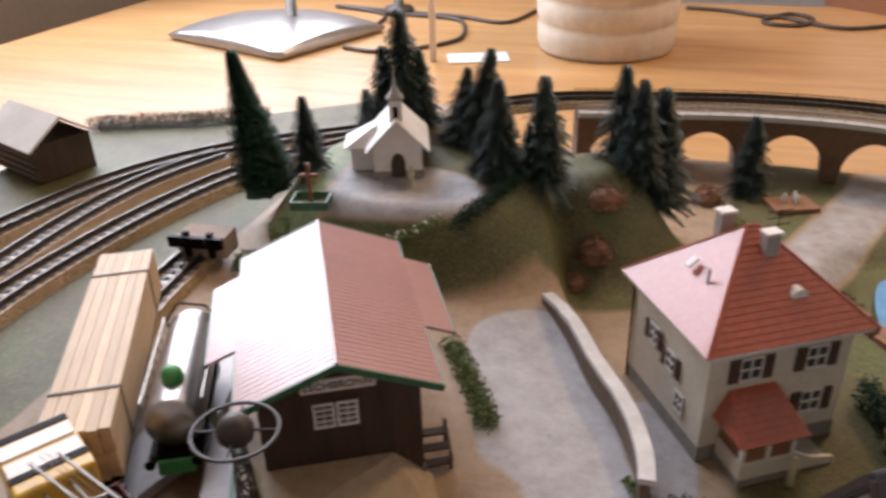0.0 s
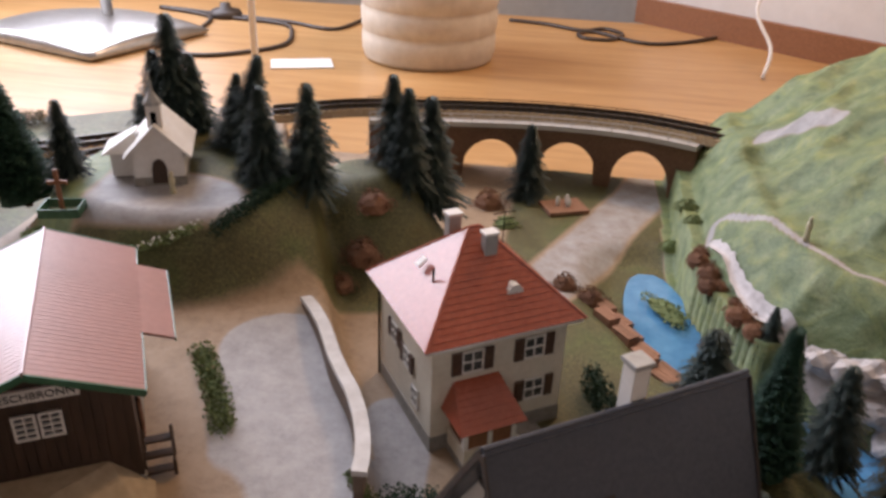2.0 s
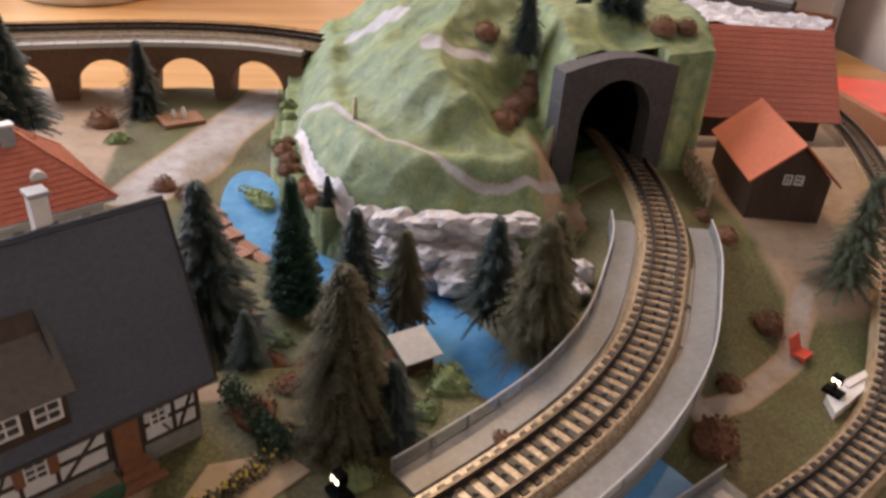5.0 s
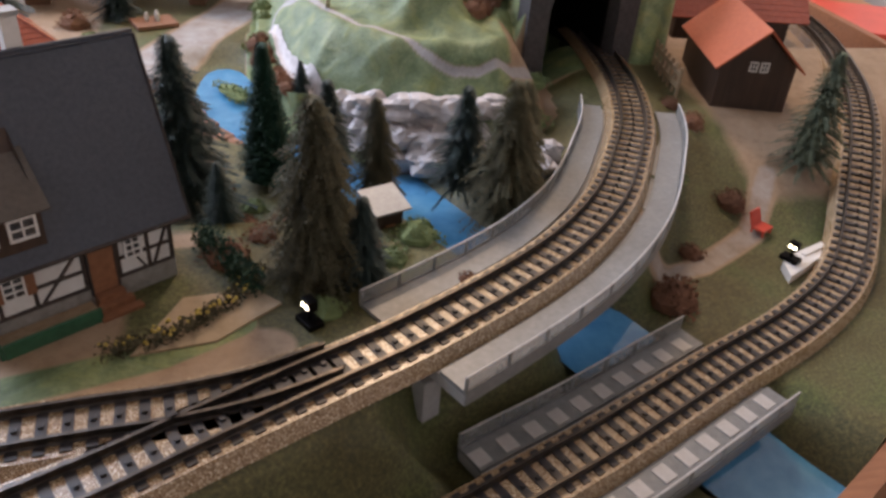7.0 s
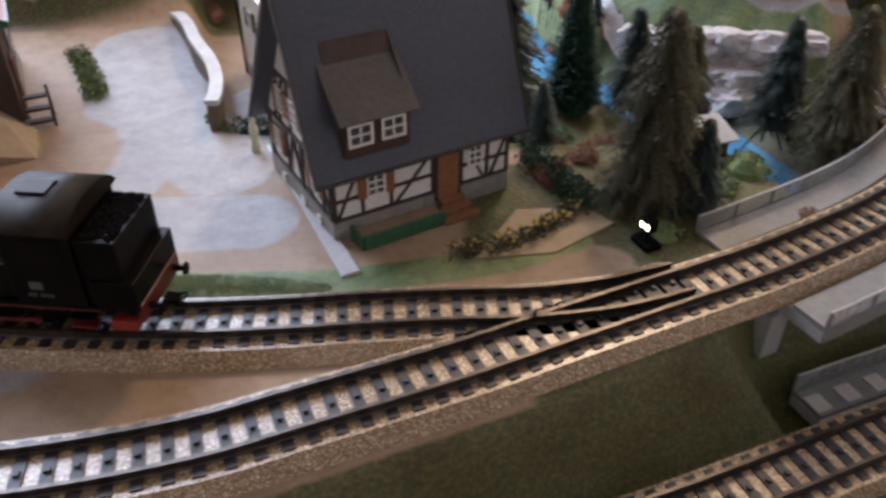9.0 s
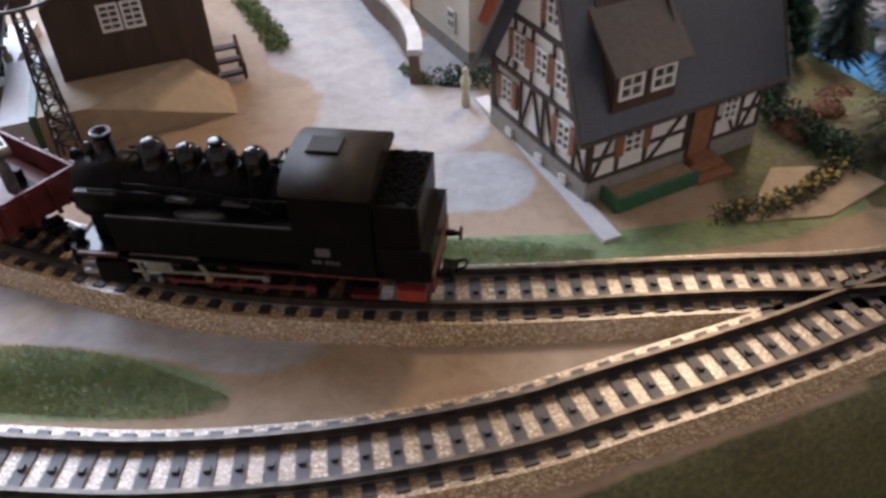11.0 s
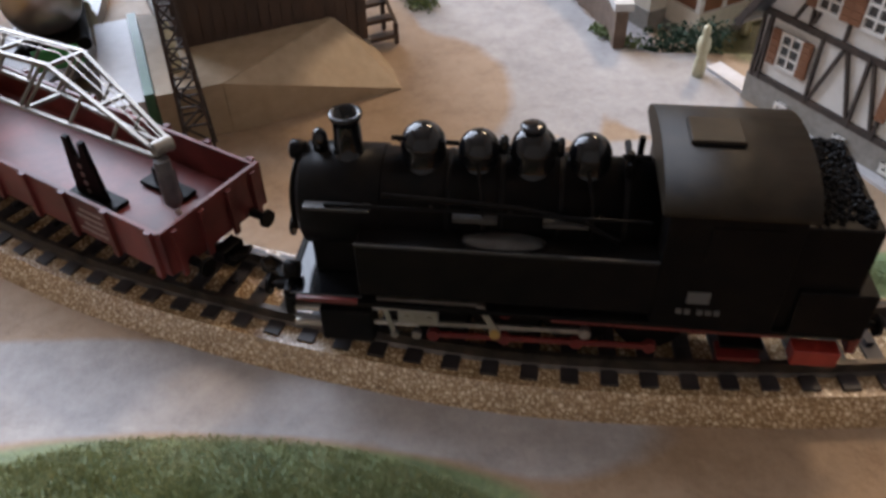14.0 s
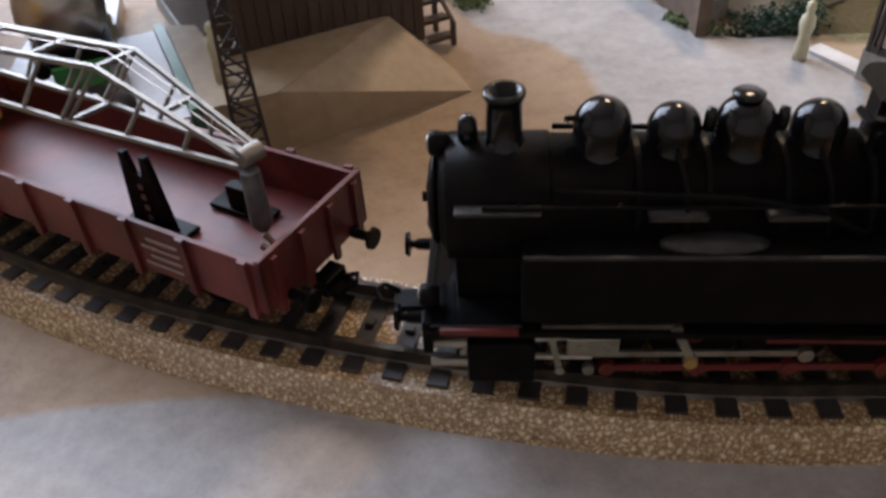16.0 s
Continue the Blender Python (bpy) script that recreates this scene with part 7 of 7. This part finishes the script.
def bridge(name, label, line, lo, hi, fence, walk_in=20.0, walk_out=36.0, checks=False, dz=0.0):
    root = thing(name, label, "bridge")
    pts = spline(line, 4)
    fr = []
    for i, p in enumerate(pts):
        d = (pts[min(i + 1, len(pts) - 1)] - pts[max(i - 1, 0)]).normalized()
        if lo < i / len(pts) < hi:
            fr.append((p, d, Vector((d.y, -d.x, 0))))
    part("deck", strip(new_bm(), fr, -walk_out, walk_out, dz + 1.0, dz + 6.6), M_GREY, root, "grey bridge deck")
    for s in (-1, 1):
        a, b = sorted((s * walk_in, s * (walk_out - 1)))
        part("walkway", strip(new_bm(), fr, a, b, dz + 6.8, dz + 9.0), M_WALKWAY, root, "grey walkway")
        a, b = sorted((s * (walk_out - 0.6), s * (walk_out + 0.6)))
        part("girder", strip(new_bm(), fr, a, b, dz + 1.5, dz + 9.6), M_WALKWAY, root, "pale girder edge")
        part("fence_panel", strip(new_bm(), fr, a + 0.3, b - 0.3, dz + 9.6, dz + 9.6 + fence), M_FENCE, root, "translucent grey railing")
        bm = new_bm()
        tube(bm, [(p.x + q.x * s * walk_out, p.y + q.y * s * walk_out, dz + 9.8 + fence) for p, d, q in fr], 0.5, 6)
        part("handrail", bm, M_COPING, root)
        for p, d, q in fr[::6]:
            part("railing_post", beam(new_bm(), (p.x + q.x * s * walk_out, p.y + q.y * s * walk_out, dz + 9), (p.x + q.x * s * walk_out, p.y + q.y * s * walk_out, dz + 10 + fence), 1.3, 1.3), M_WALKWAY, root)
        if checks:
            for p, d, q in fr[1::4]:
                c = Vector((p.x + q.x * s * (walk_in + 6), p.y + q.y * s * (walk_in + 6), 0))
                part("plate", box(new_bm(), -4, 4, -4.5, 4.5, 9.05, 9.6), M_COPING, root).matrix_basis = at(c.x, c.y, dz, math.degrees(math.atan2(d.y, d.x)))
    for p, d, q in (fr[0], fr[-1]):
        m = at(p.x, p.y, dz, math.degrees(math.atan2(d.y, d.x)))
        part("abutment", box(new_bm(), -5, 5, 3 - walk_in, walk_in - 3, -22, 1, 0.5), M_GREY, root, "grey abutment").matrix_basis = m
    return root


M_WALKWAY = paint("bridge_grey", [(0.17, 0.175, 0.175), (0.24, 0.245, 0.24)], grain=300, rough=0.4)
M_FENCE = paint("railing_grey", [(0.30, 0.31, 0.30), (0.38, 0.39, 0.38)], grain=300, rough=0.3)
M_FENCE.node_tree.nodes["Principled BSDF"].inputs["Alpha"].default_value = 0.45
bridge("curved_bridge", "grey curved model bridge with walkways and railings", TRACK_B[10:19], 0.2, 0.93, 7)
bridge("straight_bridge", "grey straight model bridge with chequered walkways", [p[:2] for p in TRACK_C[3:8]], 0.23, 0.79, 8, checks=True, dz=-47.0)


# ---- stream side, farm and small things ----
def hut():
    root = thing("garden_hut", "small grey-roofed wooden hut among firs", "hut", at(436, 362, -6, 22))
    part("wall", box(new_bm(), -8, 8, -7, 7, -4, 22), M_BROWN, root)
    part("roof", slab(new_bm(), [(-11, -11, 24), (11, -11, 24), (11, 10, 29), (-11, 10, 29)], 1.2), M_GREY, root, "pale grey lean-to roof")
    part("door", box(new_bm(), -3, 3, -7.6, -7.0, -3, 14), M_SHUTTER, root)


hut()


def rocks():
    rnd = random.Random(12)
    k = 0
    for x, y, z, s in ((432, 539, 0, 14), (449, 525, 3, 15), (471, 516, 4, 17), (491, 510, 6, 17), (512, 506, 8, 16), (449, 516, -12, 15), (471, 508, -14, 18), (493, 501, -13, 18), (516, 498, -10, 16), (469, 500, -28, 14), (488, 488, -24, 15), (532, 505, 10, 14), (562, 470, -8, 13), (556, 452, -12, 11)):
        bm = new_bm()
        bmesh.ops.create_icosphere(bm, subdivisions=3, radius=1)
        for v in bm.verts:
            n = noise.noise(v.co * 1.4 + Vector((k * 7.1, 0, 0))) * 0.45 + noise.noise(v.co * 4 + Vector((k, 0, 0))) * 0.16
            c = v.co * (1 + n)
            v.co = Vector((c.x * s * 1.15, c.y * s * 0.8, round(c.z * 3.2) / 3.2 * s * 0.42 + c.z * s * 0.25))
        whole("rock", bm, M_ROCK, "pale grey layered plaster rock by the stream", "rock", at(x, y, z, rnd.uniform(-20, 20)), "stream rocks")
        k += 1


rocks()
fall = new_bm()
fall_rnd = random.Random(31)
rows = []
for i, p in enumerate(spline([(380, 686), (383, 655), (387, 623), (394, 592), (402, 571), (413, 550), (427, 530), (440, 512)], 4)):
    bottom = max(land(p.x, p.y), -34) + 1.4
    half = 2.6 + 4.0 * i / 50 + fall_rnd.uniform(-0.8, 0.8)
    rows.append([fall.verts.new((p.x + w * half, p.y + w * half * 0.3, max(bottom, land(p.x + w * half, p.y + w * half * 0.3) + 1.0) + fall_rnd.uniform(-0.3, 0.8))) for w in (-1, -0.5, 0, 0.5, 1)])
for a, b in zip(rows, rows[1:]):
    for k in range(4):
        fall.faces.new((a[k], a[k + 1], b[k + 1], b[k]))
whole("waterfall", fall, M_ROCK, "pale foaming model waterfall down the hill", "waterfall", kind="structure", smooth=True)
isle = tuft("lake_island", "small yellow-green island in the lake", 15, 3, M_GREEN_MOSS, 21, 300)
isle.matrix_basis = at(347, 638, -33, 30) @ Matrix.Diagonal((0.8, 1.7, 1, 1))


def wood_stack(x, y, turn):
    root = thing("wood_stack", "small stack of red-brown sawn planks", "wood stack", at(x, y, land(x, y), turn), "plank stacks")
    for k in range(4):
        for i in range(3):
            part("plank", box(new_bm(), -9, 9, -5 + i * 3.5, -1.8 + i * 3.5, k * 2.6, k * 2.6 + 2.2), M_PLANK, root)


M_PLANK = paint("red_brown_plank", [(0.24, 0.11, 0.06), (0.36, 0.18, 0.11)], rough=0.6, random=0.2)
for x, y in ((300, 632), (312, 618), (318, 600), (300, 605), (328, 582), (312, 582), (340, 562), (324, 562), (350, 545), (336, 545)):
    wood_stack(x, y, -52)


def picnic():
    root = thing("picnic_deck", "low brown picnic deck with white things on it", "deck", at(267, 806, land(267, 806), 24))
    part("deck", box(new_bm(), -20, 20, -15, 15, 0, 4, 0.5), M_PLANK, root)
    for x, y in ((-6, 2), (3, -3), (5, 5)):
        part("seat", lathe(new_bm(), [(2, 4), (2.6, 8), (1.5, 12), (0.4, 13)], 8, Matrix.Translation((x, y, 0))), M_WHITE, root, "white figurine-sized seat")


picnic()


def lantern(x, y, z, label="black switch lantern with a glowing white lens"):
    root = thing("switch_lantern", label, "lantern", at(x, y, z, 30), "switch lanterns")
    part("base", box(new_bm(), -4, 4, -6, 6, 0, 3, 0.4), M_BLACK, root)
    part("post", rod(new_bm(), (0, 0, 3), (0, 0, 8), 1.0, n=8), M_BLACK, root)
    part("housing", box(new_bm(), -2.4, 2.4, -3.2, 3.2, 8, 14, 0.5), M_BLACK, root)
    for y2 in (-1.6, 1.6):
        part("lens", box(new_bm(), -2.7, -2.35, y2 - 0.8, y2 + 0.8, 9.8, 11.8), M_LAMP_GLOW, root, "glowing lens")


lantern(392, 277, 7)
lantern(699, 361, -34)
mot = thing("switch_motor", "white switch motor box beside the front track", "switch motor", at(0, 0, -42))
part("case", prism(new_bm(), [(690, 344), (694, 360), (708, 369), (754, 388), (750, 378)], "z", 0, 8), M_WHITE, mot)
part("cover", prism(new_bm(), [(712, 364), (711, 367), (748, 383), (749, 380)], "z", 8.02, 9.2), M_WHITE, mot)


def farm():
    shed = thing("farm_shed", "dark wooden model shed with an orange-red roof", "shed", at(752, 551, 0, -11) @ Matrix.Diagonal((0.86, 1.0, 1.05, 1)))
    part("wall", prism(new_bm(), [(-34, -4), (34, -4), (34, 34), (0, 58), (-34, 34)], "y", -32, 60), M_BROWN, shed)
    for s in (-1, 1):
        bm = new_bm()
        slab(bm, [(0, -38, 62), (s * 41, -38, 32), (s * 41, 64, 32), (0, 64, 62)], 1.6)
        part("roof", bm, M_ORANGE_ROOF, shed, "orange-red sheet roof")
    m = face(0, 0, -32.3)
    for x in (-5, 5):
        window(shed, M_WHITE, x, 33, 6.5, 6.5, m, None, 2, 2)
    barn = thing("farm_barn", "large brown model barn with a dull red roof", "barn", at(850, 720, 0, -8))
    part("wall", prism(new_bm(), [(-44, 0), (44, 0), (44, 43), (0, 92), (-44, 43)], "x", -85, 28), M_BROWN, barn)
    for s in (-1, 1):
        bm = slab(new_bm(), [(-95, 0, 96), (38, 0, 96), (38, s * 62, 26), (-95, s * 62, 26)], 2)
        tile_rows(part("roof", bm, M_RED_TILE, barn, "dull red tiled slope"), M_RED_TILE, (-95, s * 62, 26), (38, s * 62, 26), (-95, 0, 96), (38, 0, 96), 16, 0.4)


M_ORANGE_ROOF = paint("orange_roof", [(0.42, 0.10, 0.045), (0.52, 0.145, 0.065)], rough=0.5)
farm()
fence = thing("plank_fence", "yellowish plank fence beside the tunnel", "fence")
for k in range(7):
    x, y = 694 + k * 1.5, 540 + k * 11
    part("post", box(new_bm(), x - 1, x + 1, y - 1, y + 1, 2, 26), M_RAMP, fence)
for z in (10, 20):
    part("board", beam(new_bm(), (694, 540, z), (703, 606, z), 1.2, 4), M_RAMP, fence)
seat = thing("red_chair", "tiny bright red lounge chair", "chair", at(701, 399, land(701, 399), 30))
part("seat", box(new_bm(), -6, 6, -5, 5, 3, 5, 0.4), M_REDBOX, seat)
part("back", slab(new_bm(), [(-6, 4, 5), (6, 4, 5), (6, 8, 14), (-6, 8, 14)], 1.2), M_REDBOX, seat)
for x in (-5, 5):
    for y in (-4, 4):
        part("leg", box(new_bm(), x - 0.6, x + 0.6, y - 0.6, y + 0.6, 0, 3), M_REDBOX, seat)
lshed = thing("log_shed", "dark log shed with a pale snowy roof", "shed", at(-395, 640, 8, -20))
part("wall", box(new_bm(), -40, 40, -26, 26, 0, 34), M_BROWN, lshed)
for k in range(5):
    part("log", rod(new_bm(), (-41, -27, 4 + k * 6.5), (41, -27, 4 + k * 6.5), 3.0, n=8), M_BROWN, lshed)
for s in (-1, 1):
    part("roof", slab(new_bm(), [(-46, 0, 56), (46, 0, 56), (46, s * 34, 32), (-46, s * 34, 32)], 2), M_WHITE, lshed, "pale roof slope")
shrine = thing("wayside_cross", "wayside cross in a small green fenced plot", "cross", at(-62, 532, 54, 15))
part("post", box(new_bm(), -1.2, 1.2, -1.2, 1.2, 0, 30), M_SHUTTER, shrine)
part("arm", box(new_bm(), -6, 6, -1, 1, 20, 22.4), M_SHUTTER, shrine)
for s in (-1, 1):
    part("fence_side", box(new_bm(), -12, 12, s * 9 - 0.6, s * 9 + 0.6, 0, 6), M_GREEN_TRIM, shrine)
    part("fence_end", box(new_bm(), s * 12 - 0.6, s * 12 + 0.6, -9, 9, 0, 6), M_GREEN_TRIM, shrine)
for x, y, z, r in ((540, 689, 107, 13), (676, 640, 110, 13), (696, 640, 108, 11), (577, 654, 0, 12), (570, 643, 0, 14), (560, 632, 0, 12), (552, 617, 0, 14), (543, 604, 0, 12), (535, 592, 0, 13)):
    copy_thing(RUST, at(x, y, land(x, y, True) - 1, x % 70, r / 16))

# ---- behind the layout ----
lampb = thing("floor_lamp", "silver table lamp with a square domed foot", "lamp", at(-755, 1704, TABLE_Z, -20) @ Matrix.Diagonal((1.22, 1, 1, 1)))
bm = new_bm()
n = 14
rows = []
for i in range(n + 1):
    u = -1 + 2 * i / n
    rows.append([bm.verts.new((u * 155, (-1 + 2 * j / n) * 160, 12 + 30 * (1 - u * u * 0.5 - (-1 + 2 * j / n) ** 2 * 0.5))) for j in range(n + 1)])
for a, b in zip(rows, rows[1:]):
    for j in range(n):
        bm.faces.new((a[j], b[j], b[j + 1], a[j + 1]))
skirt = [rows[i][0] for i in range(n + 1)] + [rows[n][j] for j in range(1, n + 1)] + [rows[i][n] for i in range(n - 1, -1, -1)] + [rows[0][j] for j in range(n - 1, 0, -1)]
low = [bm.verts.new((v.co.x * 0.97, v.co.y * 0.97, 3)) for v in skirt]
for k in range(len(skirt)):
    bm.faces.new((skirt[k], skirt[(k + 1) % len(skirt)], low[(k + 1) % len(skirt)], low[k]))
part("foot", bm, M_SILVER, lampb, "brushed silver domed foot", smooth=True)
part("pole", rod(new_bm(), (10, 40, 20), (10, 40, 700), 11, n=16), M_SILVER, lampb, "thin silver pole", smooth=True)
rodt = rod(new_bm(), (-330, 1560, TABLE_Z), (-330, 1560, 500), 7, n=12)
whole("clear_rod", rodt, M_WHITE, "pale translucent upright rod on the table", "rod", smooth=True)
pot = thing("ribbed_pot", "large cream ribbed cylindrical pot on the table", "pot", at(-20, 1744, TABLE_Z, 0, 0.88))
prof = [(120, 0), (150, 2), (153, 10)]
for k in range(6):
    z = 12 + 56 * k
    prof += [(153 + k * 2, z), (157 + k * 2, z + 10), (158 + k * 2, z + 45), (154 + k * 2, z + 54)]
part("body", lathe(new_bm(), prof, 56), M_CREAM, pot, "cream ribbed body", smooth=True)
part("rim", lathe(new_bm(), [(164, 344), (168, 350), (166, 356), (150, 356), (150, 300), (10, 296)], 56), M_CREAM, pot, "smooth cream rim", smooth=True)



def cord(name, label, pts, r, mat, z=TABLE_Z + 4):
    line = spline([(x, y, z) for x, y in pts], 14)
    return whole(name, tube(new_bm(), line, r, 8), mat, label, "cable", smooth=True)


cord("power_cable", "dark lamp cord lying in a loop on the table", [(-560, 1830), (-600, 1960), (-763, 2030), (-560, 1990), (-392, 1957), (-270, 1918), (-220, 2100), (-150, 2150)], 5, M_CORD)
cord("power_cable", "dark cord end curling beside the lamp", [(-540, 1960), (-400, 1930), (-350, 1840), (-333, 1731), (-388, 1645), (-465, 1596), (-560, 1620)], 5, M_CORD)
cord("power_cable", "dark cord with a small loop on the table", [(120, 2160), (211, 2140), (304, 2090), (356, 2130), (399, 2080), (372, 2007), (307, 2007), (296, 2060), (339, 2080), (436, 1996), (515, 2014), (614, 2100), (690, 2200)], 5, M_CORD)
sw = thing("foot_switch", "round black foot switch on the lamp cord", "switch", at(-565, 1985, TABLE_Z))
part("body", lathe(new_bm(), [(38, 0), (40, 8), (34, 18), (14, 22), (12, 34), (0.5, 35)], 28), M_CORD, sw, smooth=True)
card = box(new_bm(), -60, 60, -35, 35, 0, 3, 0.5)
whole("paper_card", card, M_WHITE, "small white card lying on the table", "card", at(-250, 1600, TABLE_Z, 20))
bm = prism(new_bm(), [(440, 2270), (1420, 1420), (1420, 1445), (455, 2285)], "z", TABLE_Z, TABLE_Z + 62)
whole("skirting_board", bm, M_DARKWOOD, "reddish wooden skirting board along the table's end", "trim", kind="structure")
bm = prism(new_bm(), [(455, 2287), (1420, 1447), (1470, 1480), (500, 2330)], "z", TABLE_Z, 900)
whole("wall_panel", bm, M_WALL, "pale wall behind the skirting board", "wall", kind="structure")
bm = new_bm()
tube(bm, [tuple(p) for p in spline([(660, 1745, -121), (672, 1780, -70), (640, 1830, 0), (690, 1880, 70), (664, 1900, 140), (700, 1920, 320)], 14)], 4, 8)
whole("white_cable", bm, M_WHITE, "thin white cable hanging down the wall", "cable", smooth=True)
bx = thing("red_box", "flat red card box wrapped in clear film", "box", at(1130, 1495, TABLE_Z, -45))
part("tray", box(new_bm(), 0, 270, -135, 60, 0, 62, 2), M_REDBOX, bx, "red box body")

M_FILM = paint("plastic_film", [(0.35, 0.36, 0.40), (0.62, 0.62, 0.66)], grain=30, rough=0.15, bump=0.8, depth=0.01)
bm = new_bm()
g = 18
rr = [[bm.verts.new((4 + 262 * i / g, -131 + 187 * j / g, 72 + 12 * noise.noise(Vector((i * 0.7, j * 0.7, 2))) + 8 * noise.noise(Vector((i * 1.9, j * 1.6, 5))))) for j in range(g + 1)] for i in range(g + 1)]
for a, b in zip(rr, rr[1:]):
    for j in range(g):
        bm.faces.new((a[j], b[j], b[j + 1], a[j + 1]))
part("film", bm, M_FILM, bx, "crumpled clear film")
whole("red_box", box(new_bm(), -90, 150, -80, 80, 0, 50, 2), M_REDBOX, "dark red card box standing on the table", "box", at(1240, 1010, TABLE_Z, -20))
wb = thing("whiteboard", "tall white board with a pale frame behind the hill", "whiteboard", at(1000, 1700, TABLE_Z + 90, -42))
part("board", box(new_bm(), -32, 412, -6, 6, 8, 412, 2), M_WHITE, wb)
for b in ((-42, 422, -9, 9, -2, 8), (-42, 422, -9, 9, 412, 422), (-42, -32.2, -9, 9, 8.2, 411.8), (412.2, 422, -9, 9, 8.2, 411.8)):
    part("frame_bar", box(new_bm(), *b, 1), M_GREY, wb, "pale grey frame bar")
whole("dark_shelf", box(new_bm(), -60, 420, -30, 30, 0, 88, 2), M_MAST, "dark box edge under the whiteboard", "box", at(1000, 1690, TABLE_Z, -42))

# ---- sleepers ----
def sleeper_mesh():
    bm = new_bm()
    box(bm, -2.0, 2.0, -13.2, 13.2, 0, 0.9)
    box(bm, -0.9, 0.9, -0.9, 0.9, 0.9, 2.0)
    me = bpy.data.meshes.new("sleeper")
    bm.transform(Matrix.Scale(MM, 4))
    bm.to_mesh(me)
    bm.free()
    me.materials.append(M_SLEEPER)
    return me


SLEEPER = sleeper_mesh()
for root, frames, z0 in SLEEPER_JOBS:
    for p, d, s in frames:
        ob = new("sleeper", SLEEPER)
        ob.parent = root
        ob.matrix_basis = at(p.x, p.y, p.z + z0 + 7.0, math.degrees(math.atan2(d.y, d.x)))
